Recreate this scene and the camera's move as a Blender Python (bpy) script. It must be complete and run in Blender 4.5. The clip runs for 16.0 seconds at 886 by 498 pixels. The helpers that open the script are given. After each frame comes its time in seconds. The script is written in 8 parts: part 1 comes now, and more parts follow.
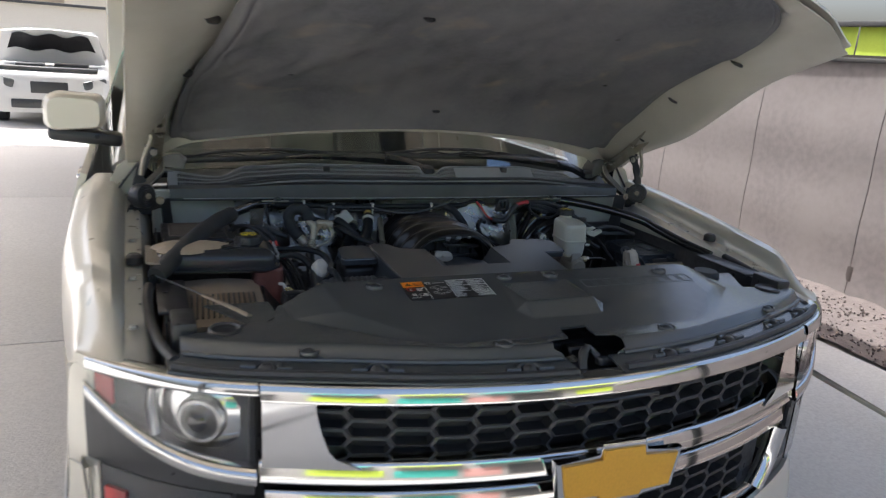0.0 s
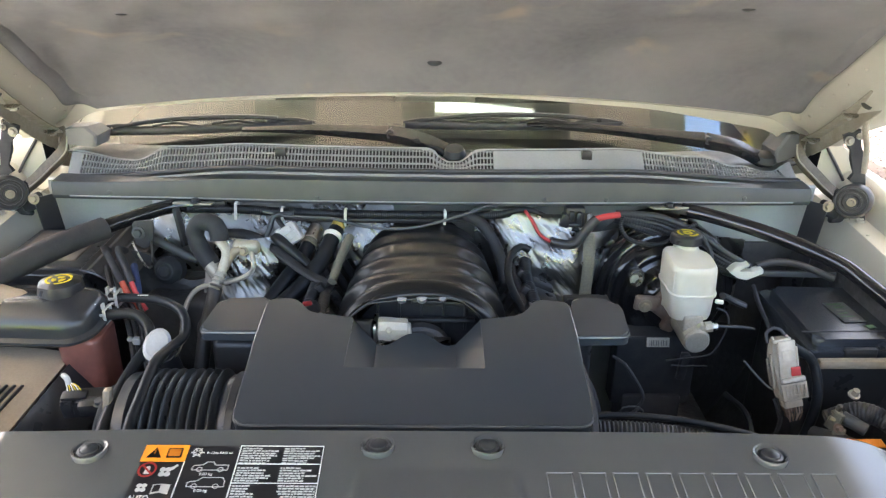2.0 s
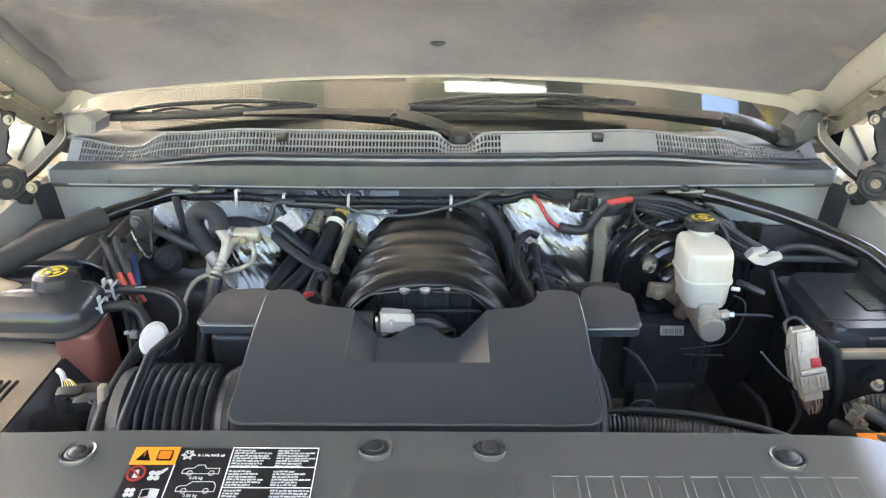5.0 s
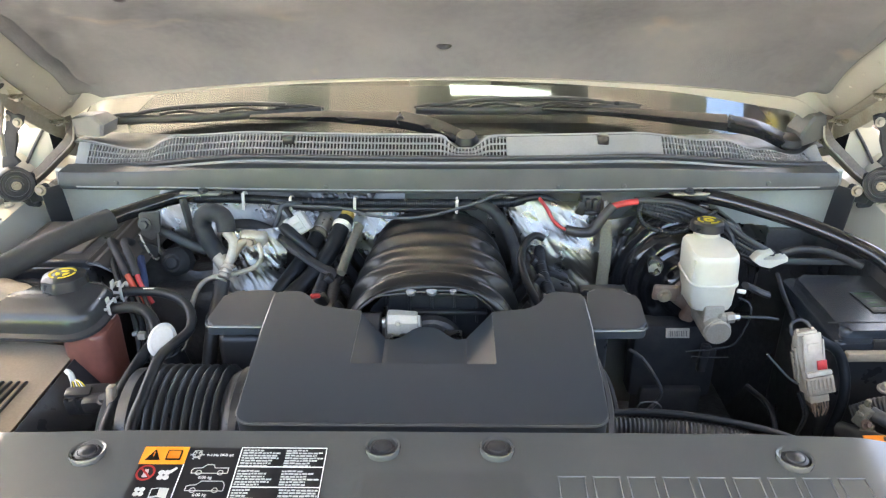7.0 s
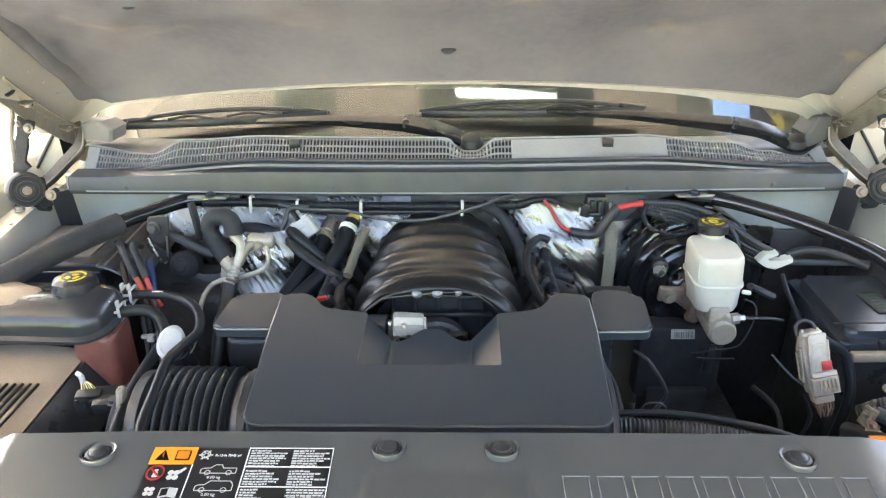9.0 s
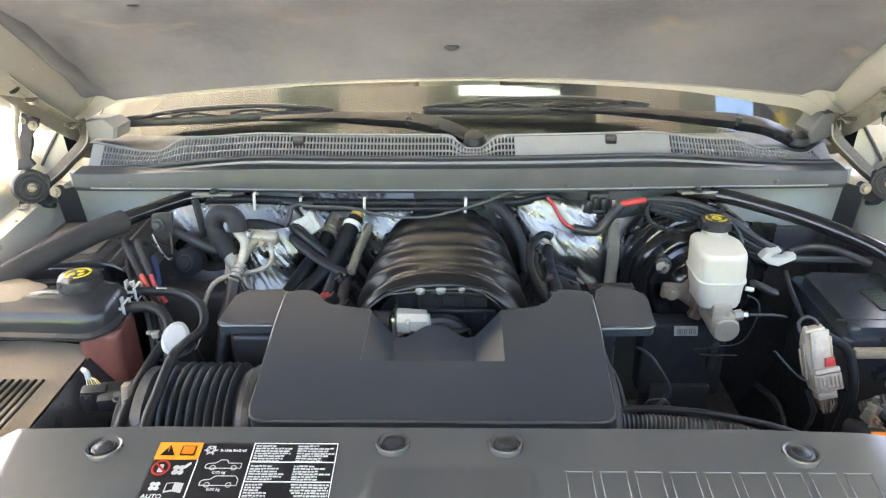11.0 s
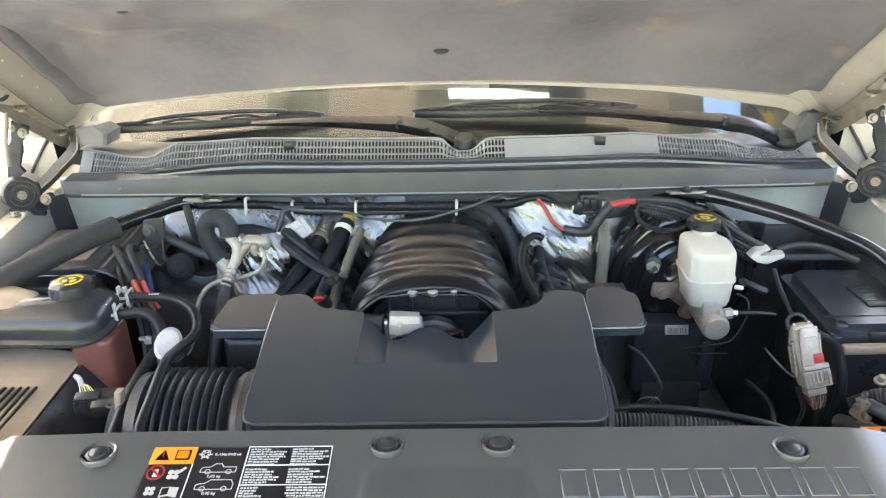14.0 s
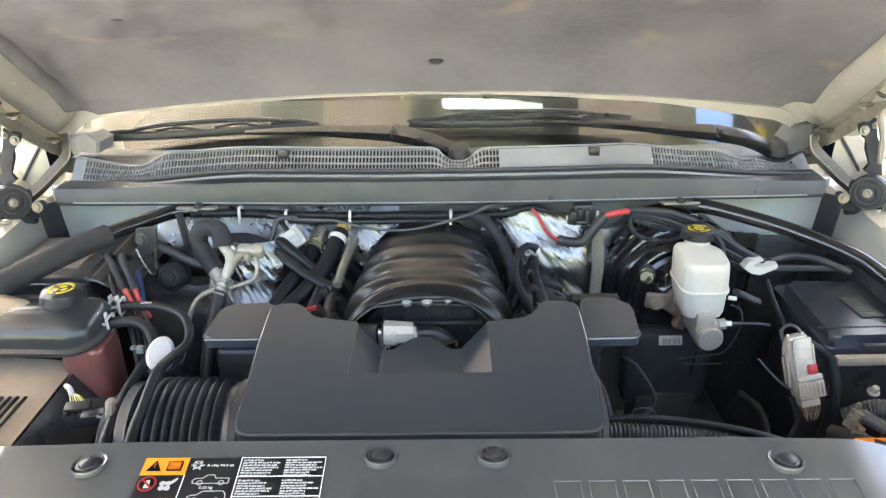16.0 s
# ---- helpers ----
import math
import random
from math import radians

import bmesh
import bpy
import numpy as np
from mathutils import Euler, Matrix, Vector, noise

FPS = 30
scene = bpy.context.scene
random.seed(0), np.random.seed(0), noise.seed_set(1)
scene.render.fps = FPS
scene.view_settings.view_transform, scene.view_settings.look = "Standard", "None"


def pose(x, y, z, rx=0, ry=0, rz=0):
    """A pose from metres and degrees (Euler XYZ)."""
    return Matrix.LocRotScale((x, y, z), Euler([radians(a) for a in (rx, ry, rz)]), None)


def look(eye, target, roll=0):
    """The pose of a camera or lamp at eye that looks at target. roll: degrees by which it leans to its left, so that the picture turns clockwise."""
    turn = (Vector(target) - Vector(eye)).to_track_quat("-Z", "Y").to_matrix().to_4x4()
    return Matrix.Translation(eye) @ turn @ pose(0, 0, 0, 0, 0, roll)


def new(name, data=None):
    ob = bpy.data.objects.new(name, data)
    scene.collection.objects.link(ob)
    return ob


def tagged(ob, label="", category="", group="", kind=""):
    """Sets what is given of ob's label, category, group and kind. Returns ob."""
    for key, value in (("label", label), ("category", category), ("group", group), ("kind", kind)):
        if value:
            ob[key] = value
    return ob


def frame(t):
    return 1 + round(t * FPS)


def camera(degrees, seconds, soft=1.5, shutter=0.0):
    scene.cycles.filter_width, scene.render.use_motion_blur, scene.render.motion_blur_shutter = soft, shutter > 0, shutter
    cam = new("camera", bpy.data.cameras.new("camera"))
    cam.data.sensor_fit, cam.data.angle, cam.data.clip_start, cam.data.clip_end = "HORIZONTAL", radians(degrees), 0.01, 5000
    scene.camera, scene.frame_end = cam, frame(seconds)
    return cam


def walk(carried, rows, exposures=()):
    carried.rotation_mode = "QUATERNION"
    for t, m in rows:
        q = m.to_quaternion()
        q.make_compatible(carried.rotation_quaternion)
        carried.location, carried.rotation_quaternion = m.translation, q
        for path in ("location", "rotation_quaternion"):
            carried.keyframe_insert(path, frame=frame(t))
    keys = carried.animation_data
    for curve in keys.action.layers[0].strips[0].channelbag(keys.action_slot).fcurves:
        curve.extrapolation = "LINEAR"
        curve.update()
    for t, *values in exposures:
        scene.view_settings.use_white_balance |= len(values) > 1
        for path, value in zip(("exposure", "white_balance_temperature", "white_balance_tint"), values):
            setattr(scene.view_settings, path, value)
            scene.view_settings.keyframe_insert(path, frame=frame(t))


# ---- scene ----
cam = camera(63.1, 16.0, soft=1.25, shutter=0.3)
PATH = [
    (0, (-0.816, -0.085, 1.64), (-0.041, 1.682, 1.114), 4.4),
    (0.5, (-0.508, 0.152, 1.646), (0.15, 1.934, 1.022), 2.8),
    (1, (-0.233, 0.314, 1.662), (0.059, 2.142, 0.906), 1.6),
    (1.3, (-0.152, 0.447, 1.641), (0.083, 2.262, 0.835), 2.2),
    (1.5, (-0.126, 0.545, 1.651), (0.13, 2.366, 0.865), 4.1),
    (2, (0.003, 0.655, 1.673), (0.026, 2.486, 0.869), 0.8),
    (2.5, (0.042, 0.678, 1.672), (0.012, 2.488, 0.824), 0.3),
    (3, (0.022, 0.693, 1.673), (0.01, 2.509, 0.837), 0.1),
    (3.5, (0.02, 0.701, 1.67), (0.007, 2.514, 0.827), -0.3),
    (4, (0.022, 0.7, 1.671), (0.001, 2.509, 0.818), -0.2),
    (6.5, (0.021, 0.693, 1.67), (-0.004, 2.499, 0.811), -0.3),
    (7, (0.018, 0.692, 1.67), (-0.014, 2.503, 0.822), -0.3),
    (7.5, (0.018, 0.693, 1.67), (-0.008, 2.503, 0.819), -0.4),
    (8, (0.02, 0.693, 1.673), (-0.009, 2.503, 0.822), -0.5),
    (8.5, (0.021, 0.687, 1.673), (-0.021, 2.502, 0.833), -0.7),
    (9, (0.021, 0.684, 1.673), (-0.031, 2.498, 0.832), -0.8),
    (11.3, (0.019, 0.681, 1.673), (-0.04, 2.491, 0.826), -0.9),
    (11.5, (0.018, 0.681, 1.673), (-0.032, 2.493, 0.828), -0.9),
    (12, (0.018, 0.681, 1.673), (-0.031, 2.493, 0.827), -0.9),
    (12.5, (0.019, 0.679, 1.673), (-0.024, 2.491, 0.827), -0.9),
    (13, (0.02, 0.679, 1.673), (-0.023, 2.488, 0.822), -1.1),
    (13.5, (0.019, 0.677, 1.674), (-0.02, 2.493, 0.835), -1.0),
    (14, (0.02, 0.675, 1.674), (-0.016, 2.49, 0.835), -1.3),
    (14.5, (0.021, 0.671, 1.674), (-0.02, 2.488, 0.841), -1.4),
    (15, (0.021, 0.67, 1.674), (-0.015, 2.488, 0.84), -1.5),
    (15.5, (0.018, 0.676, 1.673), (-0.001, 2.491, 0.834), -1.0),
    (16, (0.017, 0.677, 1.673), (0.002, 2.504, 0.858), -0.8),
]
walk(cam, [(t, look(eye, target, roll)) for t, eye, target, roll in PATH], [(0, 1.15, 5950, 10), (0.5, 2.0, 6150, 10), (1.0, 2.75, 6400, 10), (1.5, 3.3, 6450, 10), (2.0, 3.50, 6600, 10), (2.8, 3.78, 6600, 10), (7, 3.81, 6600, 10), (16, 3.83, 6600, 10)])


# ---------------------------------------------------------------- world and light
world = bpy.data.worlds.new("daylight")
scene.world = world
world.use_nodes = True
wn, wl = world.node_tree.nodes, world.node_tree.links
sky = wn.new("ShaderNodeTexSky")
sky.sky_type, sky.sun_disc = "NISHITA", False
sky.sun_elevation, sky.sun_rotation = radians(58), radians(-24.6)
sky.dust_density = 8.0
wl.new(sky.outputs[0], wn["Background"].inputs[0])
wn["Background"].inputs[1].default_value = 0.15

sun = new("sun", bpy.data.lights.new("sun", "SUN"))
sun.data.energy, sun.data.angle, sun.data.color = 4.0, radians(0.6), (1.0, 0.965, 0.915)
sun.matrix_world = look((0, 0, 20), (0.22 * 10, -0.48 * 10, 20 - 0.85 * 10))


# ---------------------------------------------------------------- materials
def material(name, base, rough=0.5, metal=0.0, grain=0.0, grain_scale=60.0, stain=0.0, stain_scale=4.0, stain_to=None,
             bump=0.0, bump_scale=200.0, coat=0.0, rough_var=0.0, per_piece=0.0, specular=0.5):
    """A surface with fine grain and broad stains in its colour, relief and gloss that vary over it."""
    m = bpy.data.materials.new(name)
    m.use_nodes = True
    n, l = m.node_tree.nodes, m.node_tree.links
    b = n["Principled BSDF"]
    b.inputs["Roughness"].default_value, b.inputs["Metallic"].default_value = rough, metal
    b.inputs["Coat Weight"].default_value, b.inputs["Coat Roughness"].default_value = coat, 0.06
    b.inputs["Specular IOR Level"].default_value = specular
    co = n.new("ShaderNodeTexCoord").outputs["Object"]
    col = n.new("ShaderNodeRGB")
    col.outputs[0].default_value = (*base, 1)
    out = col.outputs[0]

    def noise_tex(scale, detail=4):
        t = n.new("ShaderNodeTexNoise")
        t.inputs["Scale"].default_value, t.inputs["Detail"].default_value = scale, detail
        l.new(co, t.inputs["Vector"])
        return t.outputs["Fac"]

    def blend(a, bcol, fac, low, high):
        r = n.new("ShaderNodeMapRange")
        r.inputs["From Min"].default_value, r.inputs["From Max"].default_value = 0.35, 0.7
        r.inputs["To Min"].default_value, r.inputs["To Max"].default_value = low, high
        l.new(fac, r.inputs["Value"])
        x = n.new("ShaderNodeMix")
        x.data_type = "RGBA"
        l.new(r.outputs[0], x.inputs[0])
        l.new(a, x.inputs[6])
        x.inputs[7].default_value = (*bcol, 1)
        return x.outputs[2]

    if grain:
        out = blend(out, tuple(c * 0.45 for c in base), noise_tex(grain_scale, 6), 0, grain)
    if stain:
        out = blend(out, stain_to or tuple(c * 0.5 for c in base), noise_tex(stain_scale, 5), 0, stain)
    if per_piece:
        info = n.new("ShaderNodeObjectInfo")
        hsv = n.new("ShaderNodeHueSaturation")
        r = n.new("ShaderNodeMapRange")
        r.inputs["To Min"].default_value, r.inputs["To Max"].default_value = 1 - per_piece, 1 + per_piece
        l.new(info.outputs["Random"], r.inputs["Value"])
        l.new(r.outputs[0], hsv.inputs["Value"])
        l.new(out, hsv.inputs["Color"])
        out = hsv.outputs[0]
    l.new(out, b.inputs["Base Color"])
    if rough_var:
        r = n.new("ShaderNodeMapRange")
        r.inputs["From Min"].default_value, r.inputs["From Max"].default_value = 0.3, 0.7
        r.inputs["To Min"].default_value, r.inputs["To Max"].default_value = max(0.02, rough - rough_var), min(1, rough + rough_var)
        l.new(noise_tex(stain_scale * 3, 5), r.inputs["Value"])
        l.new(r.outputs[0], b.inputs["Roughness"])
    if bump:
        bp = n.new("ShaderNodeBump")
        bp.inputs["Strength"].default_value, bp.inputs["Distance"].default_value = bump, 0.01
        l.new(noise_tex(bump_scale, 5), bp.inputs["Height"])
        l.new(bp.outputs[0], b.inputs["Normal"])
    return m


PAINT = material("champagne paint", (0.60, 0.565, 0.475), 0.32, 0.25, 0.10, 900, 0.15, 5, coat=0.6, rough_var=0.05)
PAINT_IN = material("champagne paint inside", (0.50, 0.478, 0.405), 0.42, 0.15, 0.12, 500, 0.35, 7, (0.36, 0.32, 0.24), rough_var=0.1)
FIREWALL = material("thin grey-green primer", (0.50, 0.52, 0.47), 0.5, 0.1, 0.1, 300, 0.4, 9, (0.30, 0.28, 0.22), rough_var=0.1)
SHIELD = material("satin grey plastic", (0.064, 0.068, 0.066), 0.25, 0, 0.25, 1200, 0.4, 8, (0.090, 0.088, 0.082), 0.03, 1500, specular=0.85)
# Glossy, and paler than the mouldings so that edge highlights sit in the colour.
EDGE_GLINT = material("pale edge highlight", (0.10, 0.105, 0.105), 0.22, 0, 0.2, 900, specular=1.0)
TAB = material("frosted tab plastic", (0.20, 0.20, 0.20), 0.4, 0, 0.2, 300)
MANIFOLD = material("black moulded nylon", (0.010, 0.0105, 0.011), 0.30, 0, 0.25, 900, 0.15, 5, (0.016, 0.016, 0.016), 0.03, 1200, specular=0.5)
WIPER = material("glossy wiper black", (0.016, 0.018, 0.020), 0.36, 0, 0.2, 600, specular=0.30)
# Grime, and champagne paint darkened for the shade on the hinges.
HINGE = material("grimy champagne steel toned for shade", (0.34, 0.32, 0.26), 0.42, 0.2, 0.3, 260, 0.65, 28, (0.20, 0.16, 0.11), 0.1, 300, rough_var=0.12)
COVER = material("satin black plastic", (0.040, 0.047, 0.053), 0.30, 0, 0.2, 1500, 0.3, 6, (0.048, 0.053, 0.057), 0.03, 1800, specular=0.36)
BLACK = material("black plastic", (0.027, 0.028, 0.030), 0.36, 0, 0.3, 400, 0.4, 12, (0.035, 0.032, 0.028), 0.05, 700, rough_var=0.1)
GLOSSY = material("glossy black paint", (0.013, 0.013, 0.014), 0.13, 0, 0, 1, 0.3, 15, (0.03, 0.028, 0.024), rough_var=0.05, specular=0.85)
RUBBER = material("black rubber", (0.032, 0.032, 0.033), 0.42, 0, 0.3, 300, 0.5, 25, (0.052, 0.049, 0.045), 0.05, 600, rough_var=0.08)
GREYTRIM = material("weathered grey plastic", (0.050, 0.055, 0.057), 0.42, 0, 0.25, 500, 0.45, 11, (0.10, 0.10, 0.095), 0.05, 900, rough_var=0.08)
GRILLETRIM = material("pale weathered cowl plastic", (0.285, 0.293, 0.298), 0.5, 0, 0.2, 300, 0.45, 13, (0.19, 0.19, 0.187), 0.05, 900)
# Near-black without gloss: the shade of an opening put into a colour.
HOLE_SHADE = material("near-black hole shade", (0.003, 0.003, 0.0035), 0.95, 0, 0, 1, specular=0.05)
CAPGREY = material("pale grey cowl plastic", (0.20, 0.195, 0.185), 0.55, 0, 0.25, 400, 0.5, 20, (0.28, 0.26, 0.235), 0.05, 900)
PAD = material("dusty felt hood liner", (0.120, 0.121, 0.128), 0.93, 0, 0.35, 75, 0.80, 3.2, (0.200, 0.192, 0.188), 0.5, 900)


def stain_pad(m):
    """Small yellow-brown water stains on the felt."""
    n, l = m.node_tree.nodes, m.node_tree.links
    b = n["Principled BSDF"]
    old = b.inputs["Base Color"].links[0].from_socket
    t = n.new("ShaderNodeTexNoise")
    t.inputs["Scale"].default_value, t.inputs["Detail"].default_value, t.inputs["Distortion"].default_value = 6.5, 6, 0.6
    l.new(n.new("ShaderNodeTexCoord").outputs["Object"], t.inputs["Vector"])
    r = n.new("ShaderNodeMapRange")
    r.inputs["From Min"].default_value, r.inputs["From Max"].default_value, r.inputs["To Max"].default_value = 0.60, 0.72, 0.6
    l.new(t.outputs["Fac"], r.inputs["Value"])
    x = n.new("ShaderNodeMix")
    x.data_type = "RGBA"
    l.new(r.outputs[0], x.inputs[0])
    l.new(old, x.inputs[6])
    x.inputs[7].default_value = (0.27, 0.225, 0.165, 1)
    l.new(x.outputs[2], b.inputs["Base Color"])


stain_pad(PAD)
DARK = material("grimy black metal", (0.072, 0.072, 0.073), 0.5, 0.2, 0.3, 120, 0.5, 10, (0.05, 0.043, 0.034), 0.3, 80, rough_var=0.15)
ALU = material("cast aluminium", (0.55, 0.54, 0.51), 0.38, 0.9, 0.3, 250, 0.4, 30, (0.30, 0.27, 0.22), 0.1, 300, rough_var=0.12)
BRAID = material("olive woven strap", (0.21, 0.195, 0.14), 0.6, 0, 0.5, 300, 0.4, 30, (0.15, 0.13, 0.09), 0.4, 500)
TANK = material("black moulded tank", (0.030, 0.033, 0.038), 0.20, 0, 0.2, 300, 0.3, 5, (0.07, 0.063, 0.054))
PLUG = material("pale grey connector plastic", (0.50, 0.50, 0.48), 0.5, 0, 0.2, 300, 0.4, 50, (0.36, 0.34, 0.30))
DUSTY = material("dusty corrugated plastic", (0.074, 0.076, 0.073), 0.42, 0, 0.3, 300, 0.6, 20, (0.150, 0.146, 0.130), rough_var=0.1)
PIPE = material("beige oxidised aluminium", (0.50, 0.465, 0.38), 0.48, 0.35, 0.3, 250, 0.45, 30, (0.42, 0.37, 0.28), 0.1, 300, rough_var=0.1)
STEEL = material("zinc plated steel", (0.62, 0.60, 0.55), 0.3, 1.0, 0.2, 200, 0.3, 30, (0.35, 0.3, 0.22), rough_var=0.1)
CHROME = material("chrome", (0.60, 0.60, 0.59), 0.07, 1.0, 0, 1, 0.15, 6, (0.6, 0.58, 0.55), rough_var=0.03)
WHITE = material("yellowed white plastic", (0.80, 0.77, 0.68), 0.42, 0, 0.1, 300, 0.3, 14, (0.66, 0.58, 0.42))
TAN = material("dirty tan metal", (0.38, 0.32, 0.235), 0.55, 0.2, 0.3, 150, 0.5, 12, (0.22, 0.17, 0.11), 0.1, 200)
RUSTY = material("rust-brown cast iron", (0.20, 0.125, 0.085), 0.6, 0.2, 0.4, 150, 0.6, 30, (0.36, 0.30, 0.24), 0.15, 200)
RED = material("red insulation", (0.50, 0.045, 0.042), 0.4, 0, 0.2, 200)
YELLOW = material("yellow print", (0.75, 0.58, 0.03), 0.5, 0, 0.2, 200)
ORANGE = material("orange print", (0.85, 0.27, 0.015), 0.4, 0, 0.1, 400)
INK_WHITE = material("white print", (0.78, 0.78, 0.75), 0.45, 0, 0.1, 400)
# Black of the label film, also used for the shade in slots and holes.
INK_AND_SHADE = material("black label film and slot shade", (0.010, 0.010, 0.011), 0.3, 0, 0.1, 400)
GOLD = material("gold badge enamel", (0.72, 0.38, 0.035), 0.3, 0.4, 0.15, 200, coat=0.4)
GREY_CONN = material("beige connector plastic", (0.41, 0.36, 0.28), 0.5, 0, 0.3, 200, 0.7, 40, (0.22, 0.175, 0.125))
COOLANT = material("brown-stained tank plastic", (0.24, 0.090, 0.068), 0.30, 0, 0.3, 80, 0.5, 18, (0.09, 0.035, 0.028))
BATTERY_TOP = material("dusty battery top", (0.115, 0.095, 0.078), 0.6, 0, 0.4, 200, 0.6, 14, (0.19, 0.165, 0.135))
AIRBOX = material("dusty brown-black plastic", (0.41, 0.33, 0.235), 0.5, 0, 0.3, 300, 0.5, 10, (0.26, 0.205, 0.15))
CONCRETE = material("swept concrete", (0.55, 0.53, 0.495), 0.85, 0, 0.35, 60, 0.45, 0.8, (0.44, 0.42, 0.39), 0.25, 90)
GRAVEL = material("brown gravel", (0.15, 0.122, 0.110), 0.95, 0, 0.5, 25, 0.5, 6, (0.10, 0.08, 0.072), 0.6, 40)
STONE = material("gravel stone", (0.16, 0.13, 0.12), 0.9, 0, 0.4, 40, per_piece=0.4)
FENCE = material("mauve painted sheet metal", (0.235, 0.205, 0.198), 0.55, 0, 0.35, 18, 0.8, 1.6, (0.265, 0.234, 0.222), 0.1, 14)
POST = material("dark mauve steel", (0.17, 0.145, 0.135), 0.5, 0.2, 0.2, 60, 0.4, 3)
LIME = material("lime yellow fabric", (0.50, 0.62, 0.06), 0.7, 0, 0.15, 60, 0.3, 2)
TEAL = material("teal fabric", (0.05, 0.36, 0.30), 0.7, 0, 0.15, 60, 0.3, 2)
CREAM = material("cream rendered wall", (0.72, 0.65, 0.53), 0.9, 0, 0.2, 40, 0.3, 0.6, (0.60, 0.53, 0.42), 0.2, 60)
ROOFING = material("painted roof sheet", (0.74, 0.655, 0.53), 0.6, 0.1, 0.2, 40, 0.4, 1.1, (0.58, 0.51, 0.41))
ROOF_GREEN = material("grey-green roof sheet", (0.34, 0.36, 0.28), 0.6, 0.1, 0.2, 40, 0.4, 1.1)
BEAM = material("dark grey steel beam", (0.07, 0.068, 0.065), 0.5, 0.4, 0.3, 60, 0.4, 3)
WHITE_CAR = material("white car paint", (0.55, 0.545, 0.53), 0.3, 0, 0.05, 300, 0.15, 4, coat=0.5)
TYRE = material("tyre rubber", (0.02, 0.02, 0.02), 0.8, 0, 0.3, 90, bump=0.3, bump_scale=60)
SEATS = material("dark cabin trim", (0.035, 0.032, 0.03), 0.8, 0, 0.3, 60)
CLAY = material("grey-brown house render", (0.30, 0.285, 0.27), 0.9, 0, 0.2, 40, 0.3, 0.6, (0.24, 0.225, 0.21), 0.2, 60)
BELLOWS = material("dusty bellows rubber", (0.030, 0.033, 0.036), 0.34, 0, 0.3, 300, 0.5, 22, (0.055, 0.055, 0.053), specular=0.6, rough_var=0.08)
LAMPBACK = material("dark lamp housing", (0.085, 0.083, 0.080), 0.35, 0.3, 0.2, 200, 0.4, 12, (0.13, 0.125, 0.12))
ARM = material("grimy brown steel", (0.17, 0.145, 0.115), 0.5, 0.3, 0.4, 200, 0.6, 30, (0.09, 0.07, 0.05), 0.1, 300)
SIDECOVER = material("dusty brown-black cover", (0.095, 0.083, 0.071), 0.5, 0, 0.3, 200, 0.6, 14, (0.15, 0.128, 0.105), 0.1, 400)
ARMPAINT = material("satin wiper paint", (0.013, 0.014, 0.016), 0.26, 0, 0.2, 500, 0.3, 20, (0.04, 0.04, 0.04), specular=0.6)
CAST = material("cream cast housing", (0.56, 0.53, 0.45), 0.45, 0.1, 0.2, 250, 0.4, 60, (0.42, 0.38, 0.30))
CORRUGATED = material("grey corrugated plastic", (0.050, 0.053, 0.054), 0.36, 0, 0.3, 300, 0.5, 20, (0.115, 0.115, 0.108), specular=0.7)
LINE = material("dull black line", (0.032, 0.034, 0.037), 0.6, 0, 0.3, 300, 0.5, 40, (0.060, 0.058, 0.056), specular=0.25)
PAPER = material("grubby paper tag", (0.50, 0.48, 0.41), 0.7, 0, 0.3, 250, 0.5, 60, (0.22, 0.20, 0.16))
CREAMY = material("dirty cream connector plastic", (0.54, 0.495, 0.41), 0.45, 0, 0.2, 200, 0.7, 45, (0.34, 0.28, 0.20))


def foil_material():
    m = material("crinkled foil", (0.25, 0.245, 0.232), 0.30, 1.0, 0.1, 60, 0.35, 9, (0.36, 0.345, 0.31), rough_var=0.1)
    n, l = m.node_tree.nodes, m.node_tree.links
    v = n.new("ShaderNodeTexVoronoi")
    v.inputs["Scale"].default_value = 150
    t = n.new("ShaderNodeTexNoise")
    t.inputs["Scale"].default_value, t.inputs["Distortion"].default_value = 260, 1.0
    co = n.new("ShaderNodeTexCoord")
    mp = n.new("ShaderNodeMapping")
    mp.vector_type = "TEXTURE"
    mp.inputs["Scale"].default_value, mp.inputs["Rotation"].default_value = (1.0, 1.0, 8.0), (0, -0.75, 0)
    l.new(co.outputs["Object"], mp.inputs[0])
    l.new(mp.outputs[0], v.inputs["Vector"])
    l.new(mp.outputs[0], t.inputs["Vector"])
    add = n.new("ShaderNodeMath")
    l.new(v.outputs["Distance"], add.inputs[0])
    l.new(t.outputs["Fac"], add.inputs[1])
    bp = n.new("ShaderNodeBump")
    bp.inputs["Strength"].default_value, bp.inputs["Distance"].default_value = 0.30, 0.0020
    l.new(add.outputs[0], bp.inputs["Height"])
    l.new(bp.outputs[0], n["Principled BSDF"].inputs["Normal"])
    return m


FOIL = foil_material()


def see_through(name, tint, rough, ior=1.45, weight=1.0):
    m = material(name, tint, rough)
    b = m.node_tree.nodes["Principled BSDF"]
    b.inputs["Transmission Weight"].default_value, b.inputs["IOR"].default_value = weight, ior
    return m


